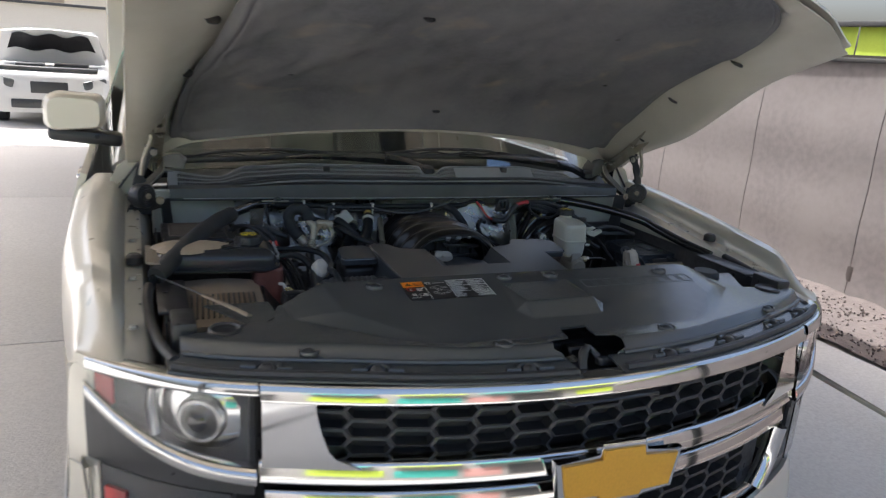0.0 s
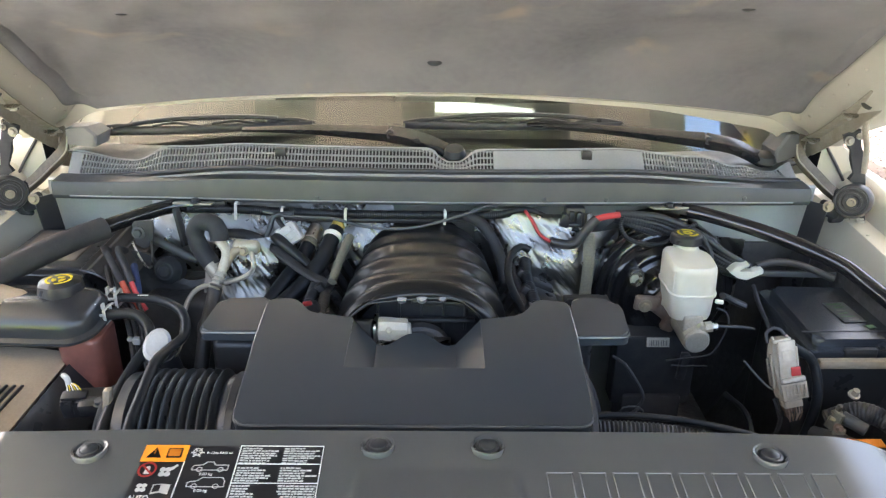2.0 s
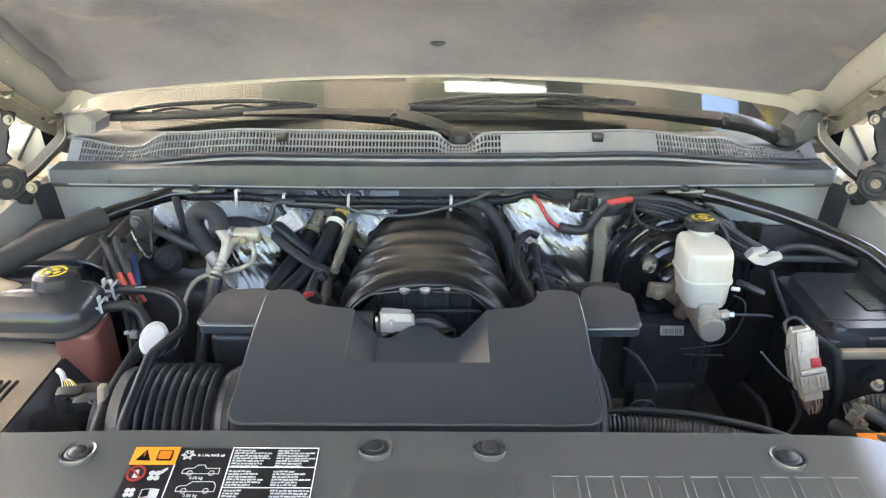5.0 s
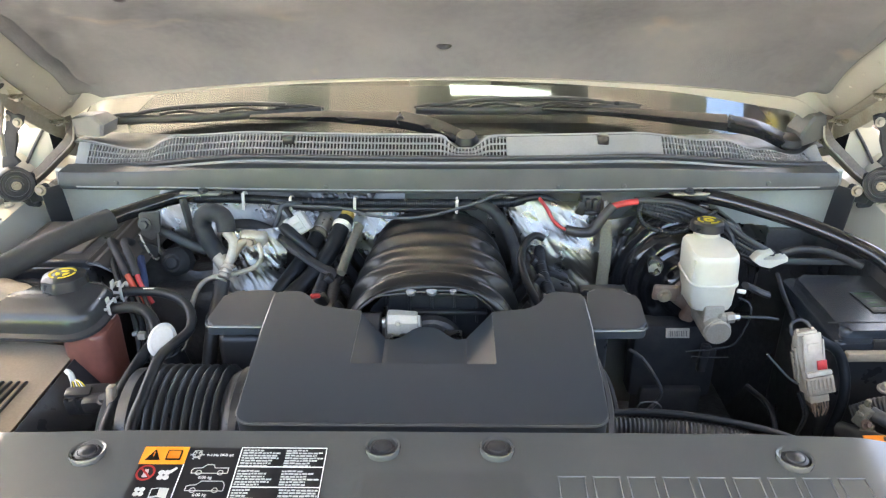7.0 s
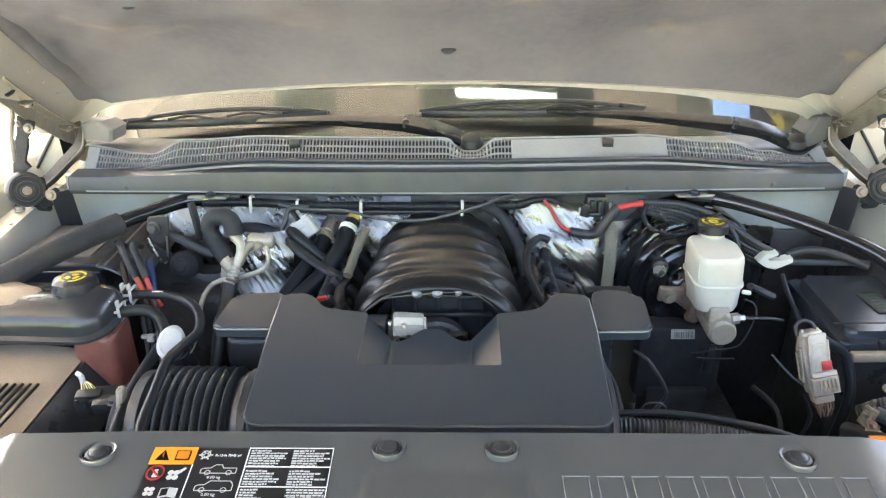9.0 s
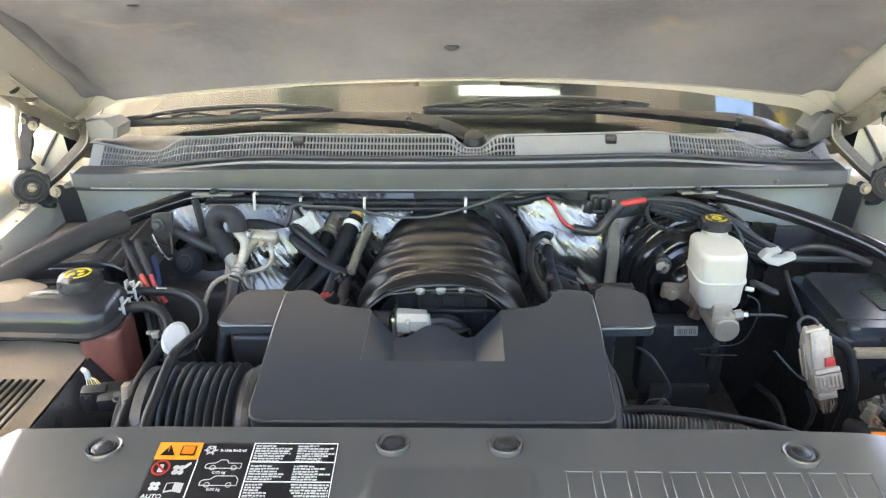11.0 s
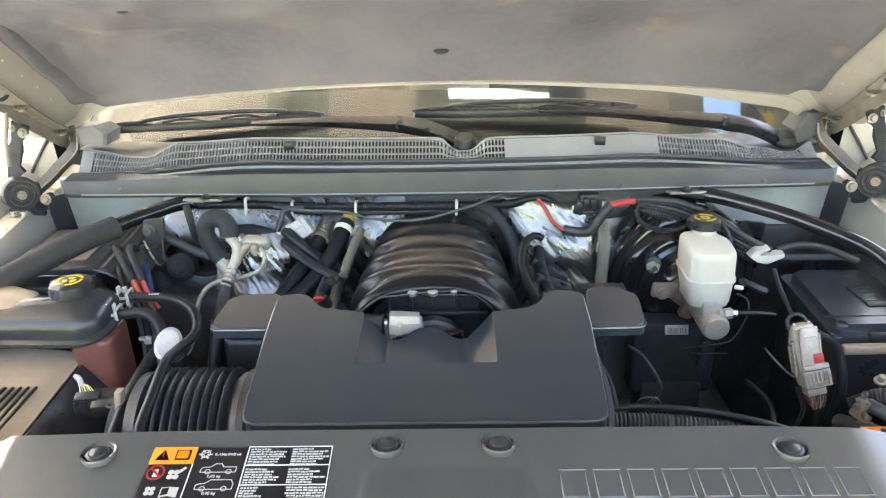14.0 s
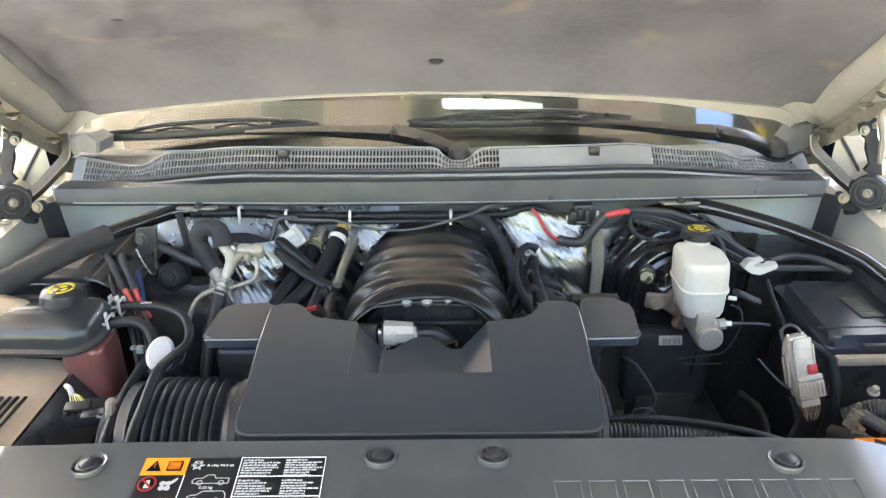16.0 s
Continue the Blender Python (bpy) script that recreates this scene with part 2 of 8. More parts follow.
GLASS = see_through("windscreen glass", (0.80, 0.86, 0.83), 0.02, 1.5)
LENS = see_through("clear lamp lens", (0.95, 0.96, 0.96), 0.03, 1.4)
MILKY = material("milky tank plastic", (0.70, 0.67, 0.56), 0.35, 0, 0.08, 100, 0.45, 12, (0.60, 0.52, 0.36))
MILKY.node_tree.nodes["Principled BSDF"].inputs["Subsurface Weight"].default_value = 0.25
MILKY.node_tree.nodes["Principled BSDF"].inputs["Subsurface Radius"].default_value = (0.02, 0.018, 0.012)
SHEET = see_through("translucent roof sheet", (0.66, 0.84, 0.74), 0.35, 1.2, 0.9)
SKY_SHEET = see_through("blue sheet for sky in a roof gap", (0.45, 0.66, 0.95), 0.3, 1.2, 0.9)


# ---------------------------------------------------------------- mesh tools
def thing(name, label, category, base=(0, 0, 0), group="", kind=""):
    ob = new(name)
    ob.empty_display_size = 0.05
    ob.matrix_basis = Matrix.Translation(base)
    return tagged(ob, label, category, group, kind)


def mesh_of(name, bm, mat, sharp=38):
    bmesh.ops.recalc_face_normals(bm, faces=bm.faces[:])
    me = bpy.data.meshes.new(name)
    bm.to_mesh(me)
    bm.free()
    me.materials.append(mat)
    for p in me.polygons:
        p.use_smooth = True
    me.set_sharp_from_angle(angle=radians(sharp))
    return me


def part(name, bm, mat, parent, label="", sharp=38, kind=""):
    """Links a bmesh, in world places, as one mesh object under a thing or a part."""
    ob = new(name, mesh_of(name, bm, mat, sharp))
    if parent is not None:
        ob.parent = parent
        if parent.data is None:
            ob.matrix_parent_inverse = Matrix.Translation(-parent.matrix_basis.translation)
    return tagged(ob, label, kind=kind)


def place(bm, other, m=None):
    """Moves the geometry of one bmesh into another."""
    me = bpy.data.meshes.new("tmp")
    other.to_mesh(me)
    other.free()
    if m is not None:
        me.transform(m)
    bm.from_mesh(me)
    bpy.data.meshes.remove(me)
    return bm


def box(c, s, turn=(0, 0, 0), bevel=0.003, segs=2, taper=1.0):
    bm = bmesh.new()
    bmesh.ops.create_cube(bm, size=1)
    for v in bm.verts:
        k = taper if v.co.z > 0 else 1.0
        v.co = Vector((v.co.x * s[0] * k, v.co.y * s[1] * k, v.co.z * s[2]))
    if bevel:
        bmesh.ops.bevel(bm, geom=bm.edges[:], offset=min(bevel, 0.45 * min(s)), segments=segs, profile=0.5, affect="EDGES")
    bm.transform(pose(*c, *turn))
    return bm


def boxes(rows, bevel=0.003, segs=1):
    bm = bmesh.new()
    for row in rows:
        place(bm, box(row[0], row[1], row[2] if len(row) > 2 else (0, 0, 0), bevel, segs))
    return bm


def rounded(points, radius, n=5):
    """A closed outline with its corners rounded; radius: one for all, or one for each corner."""
    out, k = [], len(points)
    for i, p in enumerate(points):
        r = radius[i] if isinstance(radius, (list, tuple)) else radius
        p, a, b = Vector(p), Vector(points[i - 1]), Vector(points[(i + 1) % k])
        if r <= 0:
            out.append(p)
            continue
        da, db = (a - p), (b - p)
        cut = min(r, 0.49 * da.length, 0.49 * db.length)
        s, e = p + da.normalized() * cut, p + db.normalized() * cut
        for j in range(n + 1):
            t = j / n
            out.append(s.lerp(p, t).lerp(p.lerp(e, t), t))
    return out


def prism(outline, z0, z1, bevel=0.004, segs=3, both=False):
    """An outline in x and y, raised from z0 to z1, with its upper edge rounded."""
    bm = bmesh.new()
    low = [bm.verts.new((p[0], p[1], z0)) for p in outline]
    top = [bm.verts.new((p[0], p[1], z1)) for p in outline]
    n = len(outline)
    bm.faces.new(low[::-1])
    cap = bm.faces.new(top)
    for i in range(n):
        bm.faces.new((low[i], low[(i + 1) % n], top[(i + 1) % n], top[i]))
    if bevel:
        bm.faces.ensure_lookup_table()
        edges = list(cap.edges) + (list(bm.faces[0].edges) if both else [])
        bmesh.ops.bevel(bm, geom=edges, offset=bevel, segments=segs, profile=0.5, affect="EDGES", clamp_overlap=True)
        flat = max(bm.faces, key=lambda f: f.calc_area() * (f.normal.z > 0.9))
        bmesh.ops.inset_individual(bm, faces=[flat], thickness=0.0012)
    return bm


def lathe(profile, m=None, segs=28, wave=None):
    """Turns a profile of (radius, height) round the z axis; wave(angle): a factor on the radius."""
    bm = bmesh.new()
    rings = []
    for r, z in profile:
        if r < 1e-6:
            rings.append([bm.verts.new((0, 0, z))])
            continue
        ring = []
        for i in range(segs):
            a = 2 * math.pi * i / segs
            k = wave(a) if wave else 1.0
            ring.append(bm.verts.new((r * k * math.cos(a), r * k * math.sin(a), z)))
        rings.append(ring)
    for a, b in zip(rings, rings[1:]):
        for i in range(segs):
            j = (i + 1) % segs
            if len(a) == 1 and len(b) == 1:
                continue
            if len(a) == 1:
                bm.faces.new((a[0], b[i], b[j]))
            elif len(b) == 1:
                bm.faces.new((a[i], b[0], a[j]))
            else:
                bm.faces.new((a[i], b[i], b[j], a[j]))
    if m is not None:
        bm.transform(m)
    return bm


def along(p, q):
    """The pose at p whose z axis points at q."""
    return Matrix.Translation(p) @ (Vector(q) - Vector(p)).to_track_quat("Z", "Y").to_matrix().to_4x4()


def rod(p, q, r, bevel=0.001, segs=14):
    h = (Vector(q) - Vector(p)).length
    return lathe([(0, 0), (r - bevel, 0), (r, bevel), (r, h - bevel), (r - bevel, h), (0, h)], along(p, q), segs)


def spline(points, step=0.012):
    pts = [Vector(p) for p in points]
    pts = [2 * pts[0] - pts[1]] + pts + [2 * pts[-1] - pts[-2]]
    out = []
    for a, b, c, d in zip(pts, pts[1:], pts[2:], pts[3:]):
        n = max(2, int((c - b).length / step))
        for i in range(n):
            t = i / n
            out.append(0.5 * ((2 * b) + (c - a) * t + (2 * a - 5 * b + 4 * c - d) * t * t + (3 * b - a - 3 * c + d) * t ** 3))
    out.append(pts[-2])
    return out


def tube(points, r, segs=12, step=0.012, ribs=0.0, pitch=0.012, smooth=True, flat=1.0):
    """A hose or pipe along a line; ribs: the height of its corrugations; flat: its height over its width."""
    if ribs:
        step = pitch / 4
    line = spline(points, step) if smooth else [Vector(p) for p in points]
    bm, rings = bmesh.new(), []
    up, gone = Vector((0, 0, 1)), 0.0
    for i, p in enumerate(line):
        d = (line[min(i + 1, len(line) - 1)] - line[max(i - 1, 0)]).normalized()
        side = d.cross(up)
        if side.length < 0.05:
            side = d.cross(Vector((0, 1, 0)))
        side.normalize()
        upp = side.cross(d).normalized()
        if i:
            gone += (p - line[i - 1]).length
        k = r + (ribs * math.cos(2 * math.pi * gone / pitch) if ribs else 0.0)
        rings.append([bm.verts.new(p + side * (k * math.cos(2 * math.pi * j / segs)) + upp * (k * flat * math.sin(2 * math.pi * j / segs))) for j in range(segs)])
        if up.dot(upp) < 0.2:
            up = upp
    for a, b in zip(rings, rings[1:]):
        for j in range(segs):
            bm.faces.new((a[j], a[(j + 1) % segs], b[(j + 1) % segs], b[j]))
    bm.faces.new(rings[0][::-1])
    bm.faces.new(rings[-1])
    return bm


def sheet(f, us, vs, thick=0.0, keep=None):
    """A surface f(u, v) over a grid, given a thickness; keep(u, v) leaves cells out."""
    bm = bmesh.new()
    grid = [[bm.verts.new(f(u, v)) for u in us] for v in vs]
    for j in range(len(vs) - 1):
        for i in range(len(us) - 1):
            if keep and not keep((us[i] + us[i + 1]) / 2, (vs[j] + vs[j + 1]) / 2):
                continue
            bm.faces.new((grid[j][i], grid[j][i + 1], grid[j + 1][i + 1], grid[j + 1][i]))
    for v in [v for v in bm.verts if not v.link_faces]:
        bm.verts.remove(v)
    if thick:
        bmesh.ops.recalc_face_normals(bm, faces=bm.faces[:])
        bmesh.ops.solidify(bm, geom=bm.faces[:], thickness=thick)
    return bm


def steps(a, b, n):
    return [a + (b - a) * i / n for i in range(n + 1)]


def ramp(x, a, b):
    t = min(1.0, max(0.0, (x - a) / (b - a)))
    return t * t * (3 - 2 * t)


def loft(sections):
    """Joins closed rings of as many points each, and caps the ends."""
    bm = bmesh.new()
    rings = [[bm.verts.new(p) for p in s] for s in sections]
    for a, b in zip(rings, rings[1:]):
        for j in range(len(a)):
            bm.faces.new((a[j], a[(j + 1) % len(a)], b[(j + 1) % len(a)], b[j]))
    bm.faces.new(rings[0][::-1])
    bm.faces.new(rings[-1])
    return bm


def bolt(c, r, turn=(0, 0, 0), h=0.006):
    """A flanged hexagon bolt head."""
    m = pose(*c, *turn)
    bm = lathe([(0, 0), (r * 1.5, 0), (r * 1.5, h * 0.3), (r, h * 0.35)], m, 16)
    return place(bm, lathe([(r, h * 0.3), (r, h), (r * 0.85, h * 1.15), (0, h * 1.15)], m, 6))


# ---------------------------------------------------------------- the ground and what stands round the place
ground = part("ground", sheet(lambda u, v: (u, v, -0.012), [-400, -60, -15, 3.35, 30, 400], [-400, -60, -12, 12, 60, 400]), CONCRETE, None)
tagged(ground, "pale swept concrete yard", "ground", kind="structure")
slab_bm = bmesh.new()
slab_mesh = None
for i in range(-3, 1):
    for j in range(-3, 6):
        me_bm = box((0, 0, 0), (3.29, 3.72, 0.02), bevel=0.006)
        if slab_mesh is None:
            slab_mesh = mesh_of("slab", me_bm, CONCRETE)
        else:
            me_bm.free()
        ob = new("slab", slab_mesh)
        ob.matrix_basis = pose(1.62 + 3.3 * i, 2.11 + 3.73 * j, -0.01 + 0.001 * ((i * 7 + j * 3) % 3))
        ob.parent = ground
slab_bm.free()

gravel = part("gravel_strip", sheet(lambda u, v: (u, v, 0.01 + 0.02 * noise.noise(Vector((u * 5, v * 5, 0)))), steps(3.3, 6.2, 40), steps(-6, 12, 160)), GRAVEL, None)
tagged(gravel, "brown gravel strip along the fence", "gravel", kind="stuff")
stones = bmesh.new()
for i in range(2400):
    x, y, r = random.uniform(3.3, 4.3), random.uniform(0.5, 7.5), random.uniform(0.006, 0.017)
    bmesh.ops.create_icosphere(stones, subdivisions=1, radius=r, matrix=pose(x, y, 0.012, random.uniform(0, 90), random.uniform(0, 90), 0) @ Matrix.Diagonal((1, random.uniform(0.6, 1), 0.6, 1)))
tagged(part("gravel_stones", stones, STONE, None), "loose brown gravel stones beside the concrete", "gravel", kind="stuff")

# sheet metal fence beside the car
fence = thing("fence", "mauve painted sheet metal fence with steel posts", "fence", (4.4, 3, 0))
for i in range(-5, 8):
    y = 0.12 + 1.20 * i
    part("panel", sheet(lambda u, v: (4.40 + 0.006 * math.sin(v * 9) + 0.01 * noise.noise(Vector((u, v * 0.7, 3))), u, v), steps(y + 0.004, y + 1.196, 12), steps(0.0, 1.80, 16), 0.004), FENCE, fence)
    part("post", box((4.424, y, 0.91), (0.04, 0.06, 1.82), bevel=0.004), POST, fence)
part("top_rail", box((4.40, 2.0, 1.815), (0.06, 14.6, 0.035), bevel=0.004), BEAM, fence)

awning = thing("awning", "sunlit lime yellow fabric strip behind the fence", "awning", (5.4, 2, 1.9))
for i in range(6):
    part("strip", sheet(lambda u, v: (5.5 + 0.03 * math.sin(u * 3), u, v), steps(-7 + 3 * i, -4.02 + 3 * i, 8), steps(1.90, 2.16, 3), 0.004), LIME, awning)
part("rail", box((5.5, 2.0, 2.18), (0.08, 18.2, 0.05), bevel=0.004), BEAM, awning)
for y in (-6.9, 2, 10.9):
    part("pole", box((5.56, y, 1.08), (0.06, 0.06, 2.16), bevel=0.004), BEAM, awning)

# carport over the car, its sheets on steel beams
carport = thing("carport", "steel carport with cream and grey-green roof sheets", "carport", (0, 2, 0))
for x, y in ((-3.15, -0.6), (2.62, -0.6), (-3.15, 1.9), (-3.15, 12.4), (2.62, 1.9), (2.62, 12.4)):
    part("post", box((x, y, 1.6), (0.12, 0.12, 3.2), bevel=0.006), BEAM, carport)
for y in (-0.6, 1.7, 4.7, 8.0, 11.4):
    part("beam", box((-0.30, y, 3.25), (6.0, 0.10, 0.10), bevel=0.006), BEAM, carport)
# The front stretch is unseen, added to keep sky light off the nose.
Y0, Y1 = -0.7, 13.0
ROOF_ROWS = [(-3.3, -1.92, ROOFING), (-1.92, -1.15, ROOFING), (-1.15, -0.75, ROOF_GREEN), (-0.75, -0.20, ROOFING), (-0.20, 0.0, ROOF_GREEN), (0.0, 0.62, ROOF_GREEN), (0.62, 0.85, BEAM),
             (0.85, 1.40, ROOFING), (1.40, 1.65, ROOF_GREEN), (1.65, 1.92, ROOFING), (1.92, 2.60, ROOFING), (2.60, 2.72, ROOFING)]
# The blue inset stands in for sky through a gap, mirrored in the windscreen.
INSETS = {5: (2.962, 3.006, SHEET), 9: (3.0, 3.30, SKY_SHEET), 10: (2.7, 3.7, INK_AND_SHADE)}
for k, (a, b, mat) in enumerate(ROOF_ROWS):
    runs = [(Y0, Y1, mat)]
    if k in INSETS:
        c, d, other = INSETS[k]
        runs = [(Y0, c, mat), (c, d, other), (d, Y1, mat)]
    for c, d, m in runs:
        part("roof_sheet", sheet(lambda u, v: (u, v, 3.32 + 0.0025 * math.sin(u * 55)), steps(a, b, 24), steps(c, d, 2), 0.003), m, carport)
part("disc", lathe([(0, -0.004), (0.045, -0.004), (0.045, 0.004), (0, 0.004)], pose(2.12, 3.15, 3.295), 24), YELLOW, carport, "round yellow disc")

# made-up, unseen house front that closes the yard behind the walk, for chrome reflections
house = thing("house", "made-up rendered house front, unseen, with lime and teal awnings", "house", (0, -9, 0))
part("wall", box((0, -9.2, 1.75), (26, 0.3, 3.5), bevel=0.02), CLAY, house)
for x, w, mat in ((-5.2, 2.9, TEAL), (-1.6, 2.6, LIME), (1.5, 2.6, TEAL), (4.8, 3.4, LIME)):
    part("awning", sheet(lambda u, v: (u, -9.03 + 0.9 * v, 3.3 - 0.4 * v), steps(x - w / 2, x + w / 2, 8), steps(0, 1, 4), 0.01), mat, house)
PINK = material("faded pink panel", (0.48, 0.25, 0.22), 0.7, 0, 0.15, 60, 0.3, 2)
# Boards added for the dark and coloured patches mirrored in the chrome.
for x, w, z, h, mat in ((-9.6, 3.0, 1.2, 2.4, BEAM), (-4.9, 3.2, 1.5, 1.5, LIME), (-1.7, 2.4, 1.4, 1.6, TEAL), (0.5, 1.5, 1.3, 1.8, PINK), (2.6, 2.2, 1.4, 2.2, BEAM), (5.4, 2.0, 1.5, 1.3, LIME), (9.2, 3.2, 1.3, 2.4, BEAM)):
    part("shutter", box((x, -9.02, z), (w, 0.06, h), bevel=0.01), mat, house)

far_wall = thing("yard_wall", "pale sunlit yard wall with a dark coping line", "wall", (-4, 19, 0))
part("wall", box((-4, 19.2, 1.0), (40, 0.3, 2.0), bevel=0.02), CREAM, far_wall)
part("coping", box((-4, 19.15, 2.02), (40, 0.42, 0.06), bevel=0.01), BEAM, far_wall)
far_house = thing("far_house", "pale cream house beyond the yard wall", "house", (-4, 26, 0))
part("wall", box((-4, 27, 3.4), (40, 4, 6.8), bevel=0.05), CREAM, far_house)
for x in (-9, -3.2, 2.4):
    part("window", box((x, 24.98, 2.6), (1.2, 0.08, 1.1), bevel=0.01), AIRBOX, far_house)


# ---------------------------------------------------------------- the car: shell
car = thing("car", "champagne full-size SUV with its hood propped open", "car", (0, 3.4, 0))


def nose(x):
    """How far forward the front of the car lies at x."""
    return 0.895 + 0.36 * x * x + 1.2 * max(0.0, abs(x) - 0.7) ** 2


def hood_at(x, v, off=0.0):
    """The inner face of the open hood; v runs from its rear edge to its front edge."""
    ry, rz = 1.955 + 0.30 * x * x, 1.405 - 0.15 * x * x
    fy, fz = 1.067 + 0.25 * x * x, 1.85 - 0.17 * x * x
    bulge = 0.10 * (1 - math.exp(-15 * max(0.0, v))) * (1 - v)
    bulge -= (0.09 * (1 - ramp(v, 0.35, 0.8)) * ramp(v, -0.02, 0.06) + 0.02) * ramp(abs(x), 0.665, 0.80)
    return Vector((x, ry + (fy - ry) * v + off * 0.4, rz + (fz - rz) * v + bulge + off * 0.9))


hood = part("hood", sheet(lambda u, v: hood_at(u * (0.845 - 0.02 * v), v, 0.020 + 0.05 * ramp(v, 0, 0.12) * (1 - ramp(v, 0.85, 1)) * (1 - ramp(abs(u), 0.8, 1))), steps(-1, 1, 40), steps(-0.015, 1, 30), 0.006), PAINT, car, "champagne hood raised on its hinges")


def pad_half(v):
    w = 0.734 - 0.100 * v - 0.5 * max(0.0, v - 0.76) ** 1.5 - 0.030 * ramp(v, 0.18, 0.55)
    if v < 0.065:
        w -= 0.10 * (1 - math.sqrt(max(0.0, 1 - (1 - v / 0.065) ** 2)))
    if v > 0.86:
        w -= 0.14 * (1 - math.sqrt(max(0.0, 1 - ((v - 0.86) / 0.095) ** 2)))
    return w


def inner_panel(u, v):
    x = u * (0.84 - 0.02 * v)
    half = pad_half(min(max(v, 0.10), 0.95)) + 0.115 * (0.10 - min(max(v, 0.0), 0.10))
    edge = ramp(abs(x), half - 0.01, half + 0.05)
    return hood_at(x, v, 0.020 * ramp(v, 0.0, 0.012) - 0.022 * edge * ramp(v, 0.02, 0.08))


part("inner_panel", sheet(inner_panel, steps(-1, 1, 90), [0, 0.004, 0.008, 0.012] + steps(0.03, 0.99, 48), 0.002), PAINT_IN, hood, "bare champagne inner frame of the hood")
VS = [0.0075, 0.010, 0.013, 0.017, 0.021, 0.026, 0.032, 0.039, 0.047, 0.055, 0.064, 0.075, 0.087] + steps(0.1, 0.9, 56) + [0.915, 0.93, 0.94, 0.948, 0.953]


def liner(u, v):
    soft = 0.013 * noise.noise(Vector((u * 4.5, v * 5, 0))) + 0.006 * noise.noise(Vector((u * 13, v * 14, 5)))
    rim = 1 - ramp(abs(u), 0.975, 1.0)
    inward = min((1 - abs(u)) * pad_half(v), 0.9 * v + 0.01)
    groove = (0.006 if u < 0 else 0.003) * math.exp(-((inward - 0.030) / 0.0045) ** 2) * ramp(abs(u), 0.76, 0.90)
    for x, w in ((-0.655, 0.16), (0.60, 0.20), (-0.30, 0.40)):
        d2 = ((u * pad_half(v) - x) ** 2 + (0.95 * (v - w)) ** 2) / 0.0009
        groove += 0.010 * math.exp(-d2)
    for x, w in ((-0.695, 0.155), (0.34, 0.30), (0.05, 0.38)):
        d2 = ((u * pad_half(v) - x) ** 2 + (0.95 * (v - w)) ** 2) / 0.0010
        groove -= 0.007 * math.exp(-d2)
    return hood_at(u * pad_half(v), v, 0.004 - 0.010 * rim + groove + soft * rim * ramp(v, 0.05, 0.16))


def rear_flange(x, w):
    """The folded flange under the hood's rear edge, deeper towards one corner."""
    d = 0.005 + 0.008 * ramp(x, 0.0, 0.40) + 0.022 * ramp(x, 0.36, 0.68)
    p = hood_at(x, 0.004, -0.004)
    return (p.x, p.y + 0.6 * d * w, p.z - 0.8 * d * w)


part("rear_flange", sheet(rear_flange, steps(-0.60, 0.745, 60), steps(0, 1, 4), 0.002), PAINT_IN, hood, "folded champagne flange")
US = [math.copysign(1 - (1 - abs(k)) ** 1.35, k) for k in steps(-1, 1, 150)]
part("liner", sheet(liner, US, VS, 0.004), PAD, hood, "dusty grey felt hood liner")
for x, v in ((-0.456, 0.28), (0.0, 0.050), (0.435, 0.335), (-0.23, 0.62), (0.25, 0.62)):
    c = hood_at(x, v, -0.006)
    part("clip", lathe([(0, 0.004), (0.010, 0.004), (0.014, 0), (0.012, -0.003), (0.005, -0.004), (0, -0.002)], Matrix.Translation(c) @ pose(0, 0, 0, 26, 0, 0), 16), RUBBER, hood)
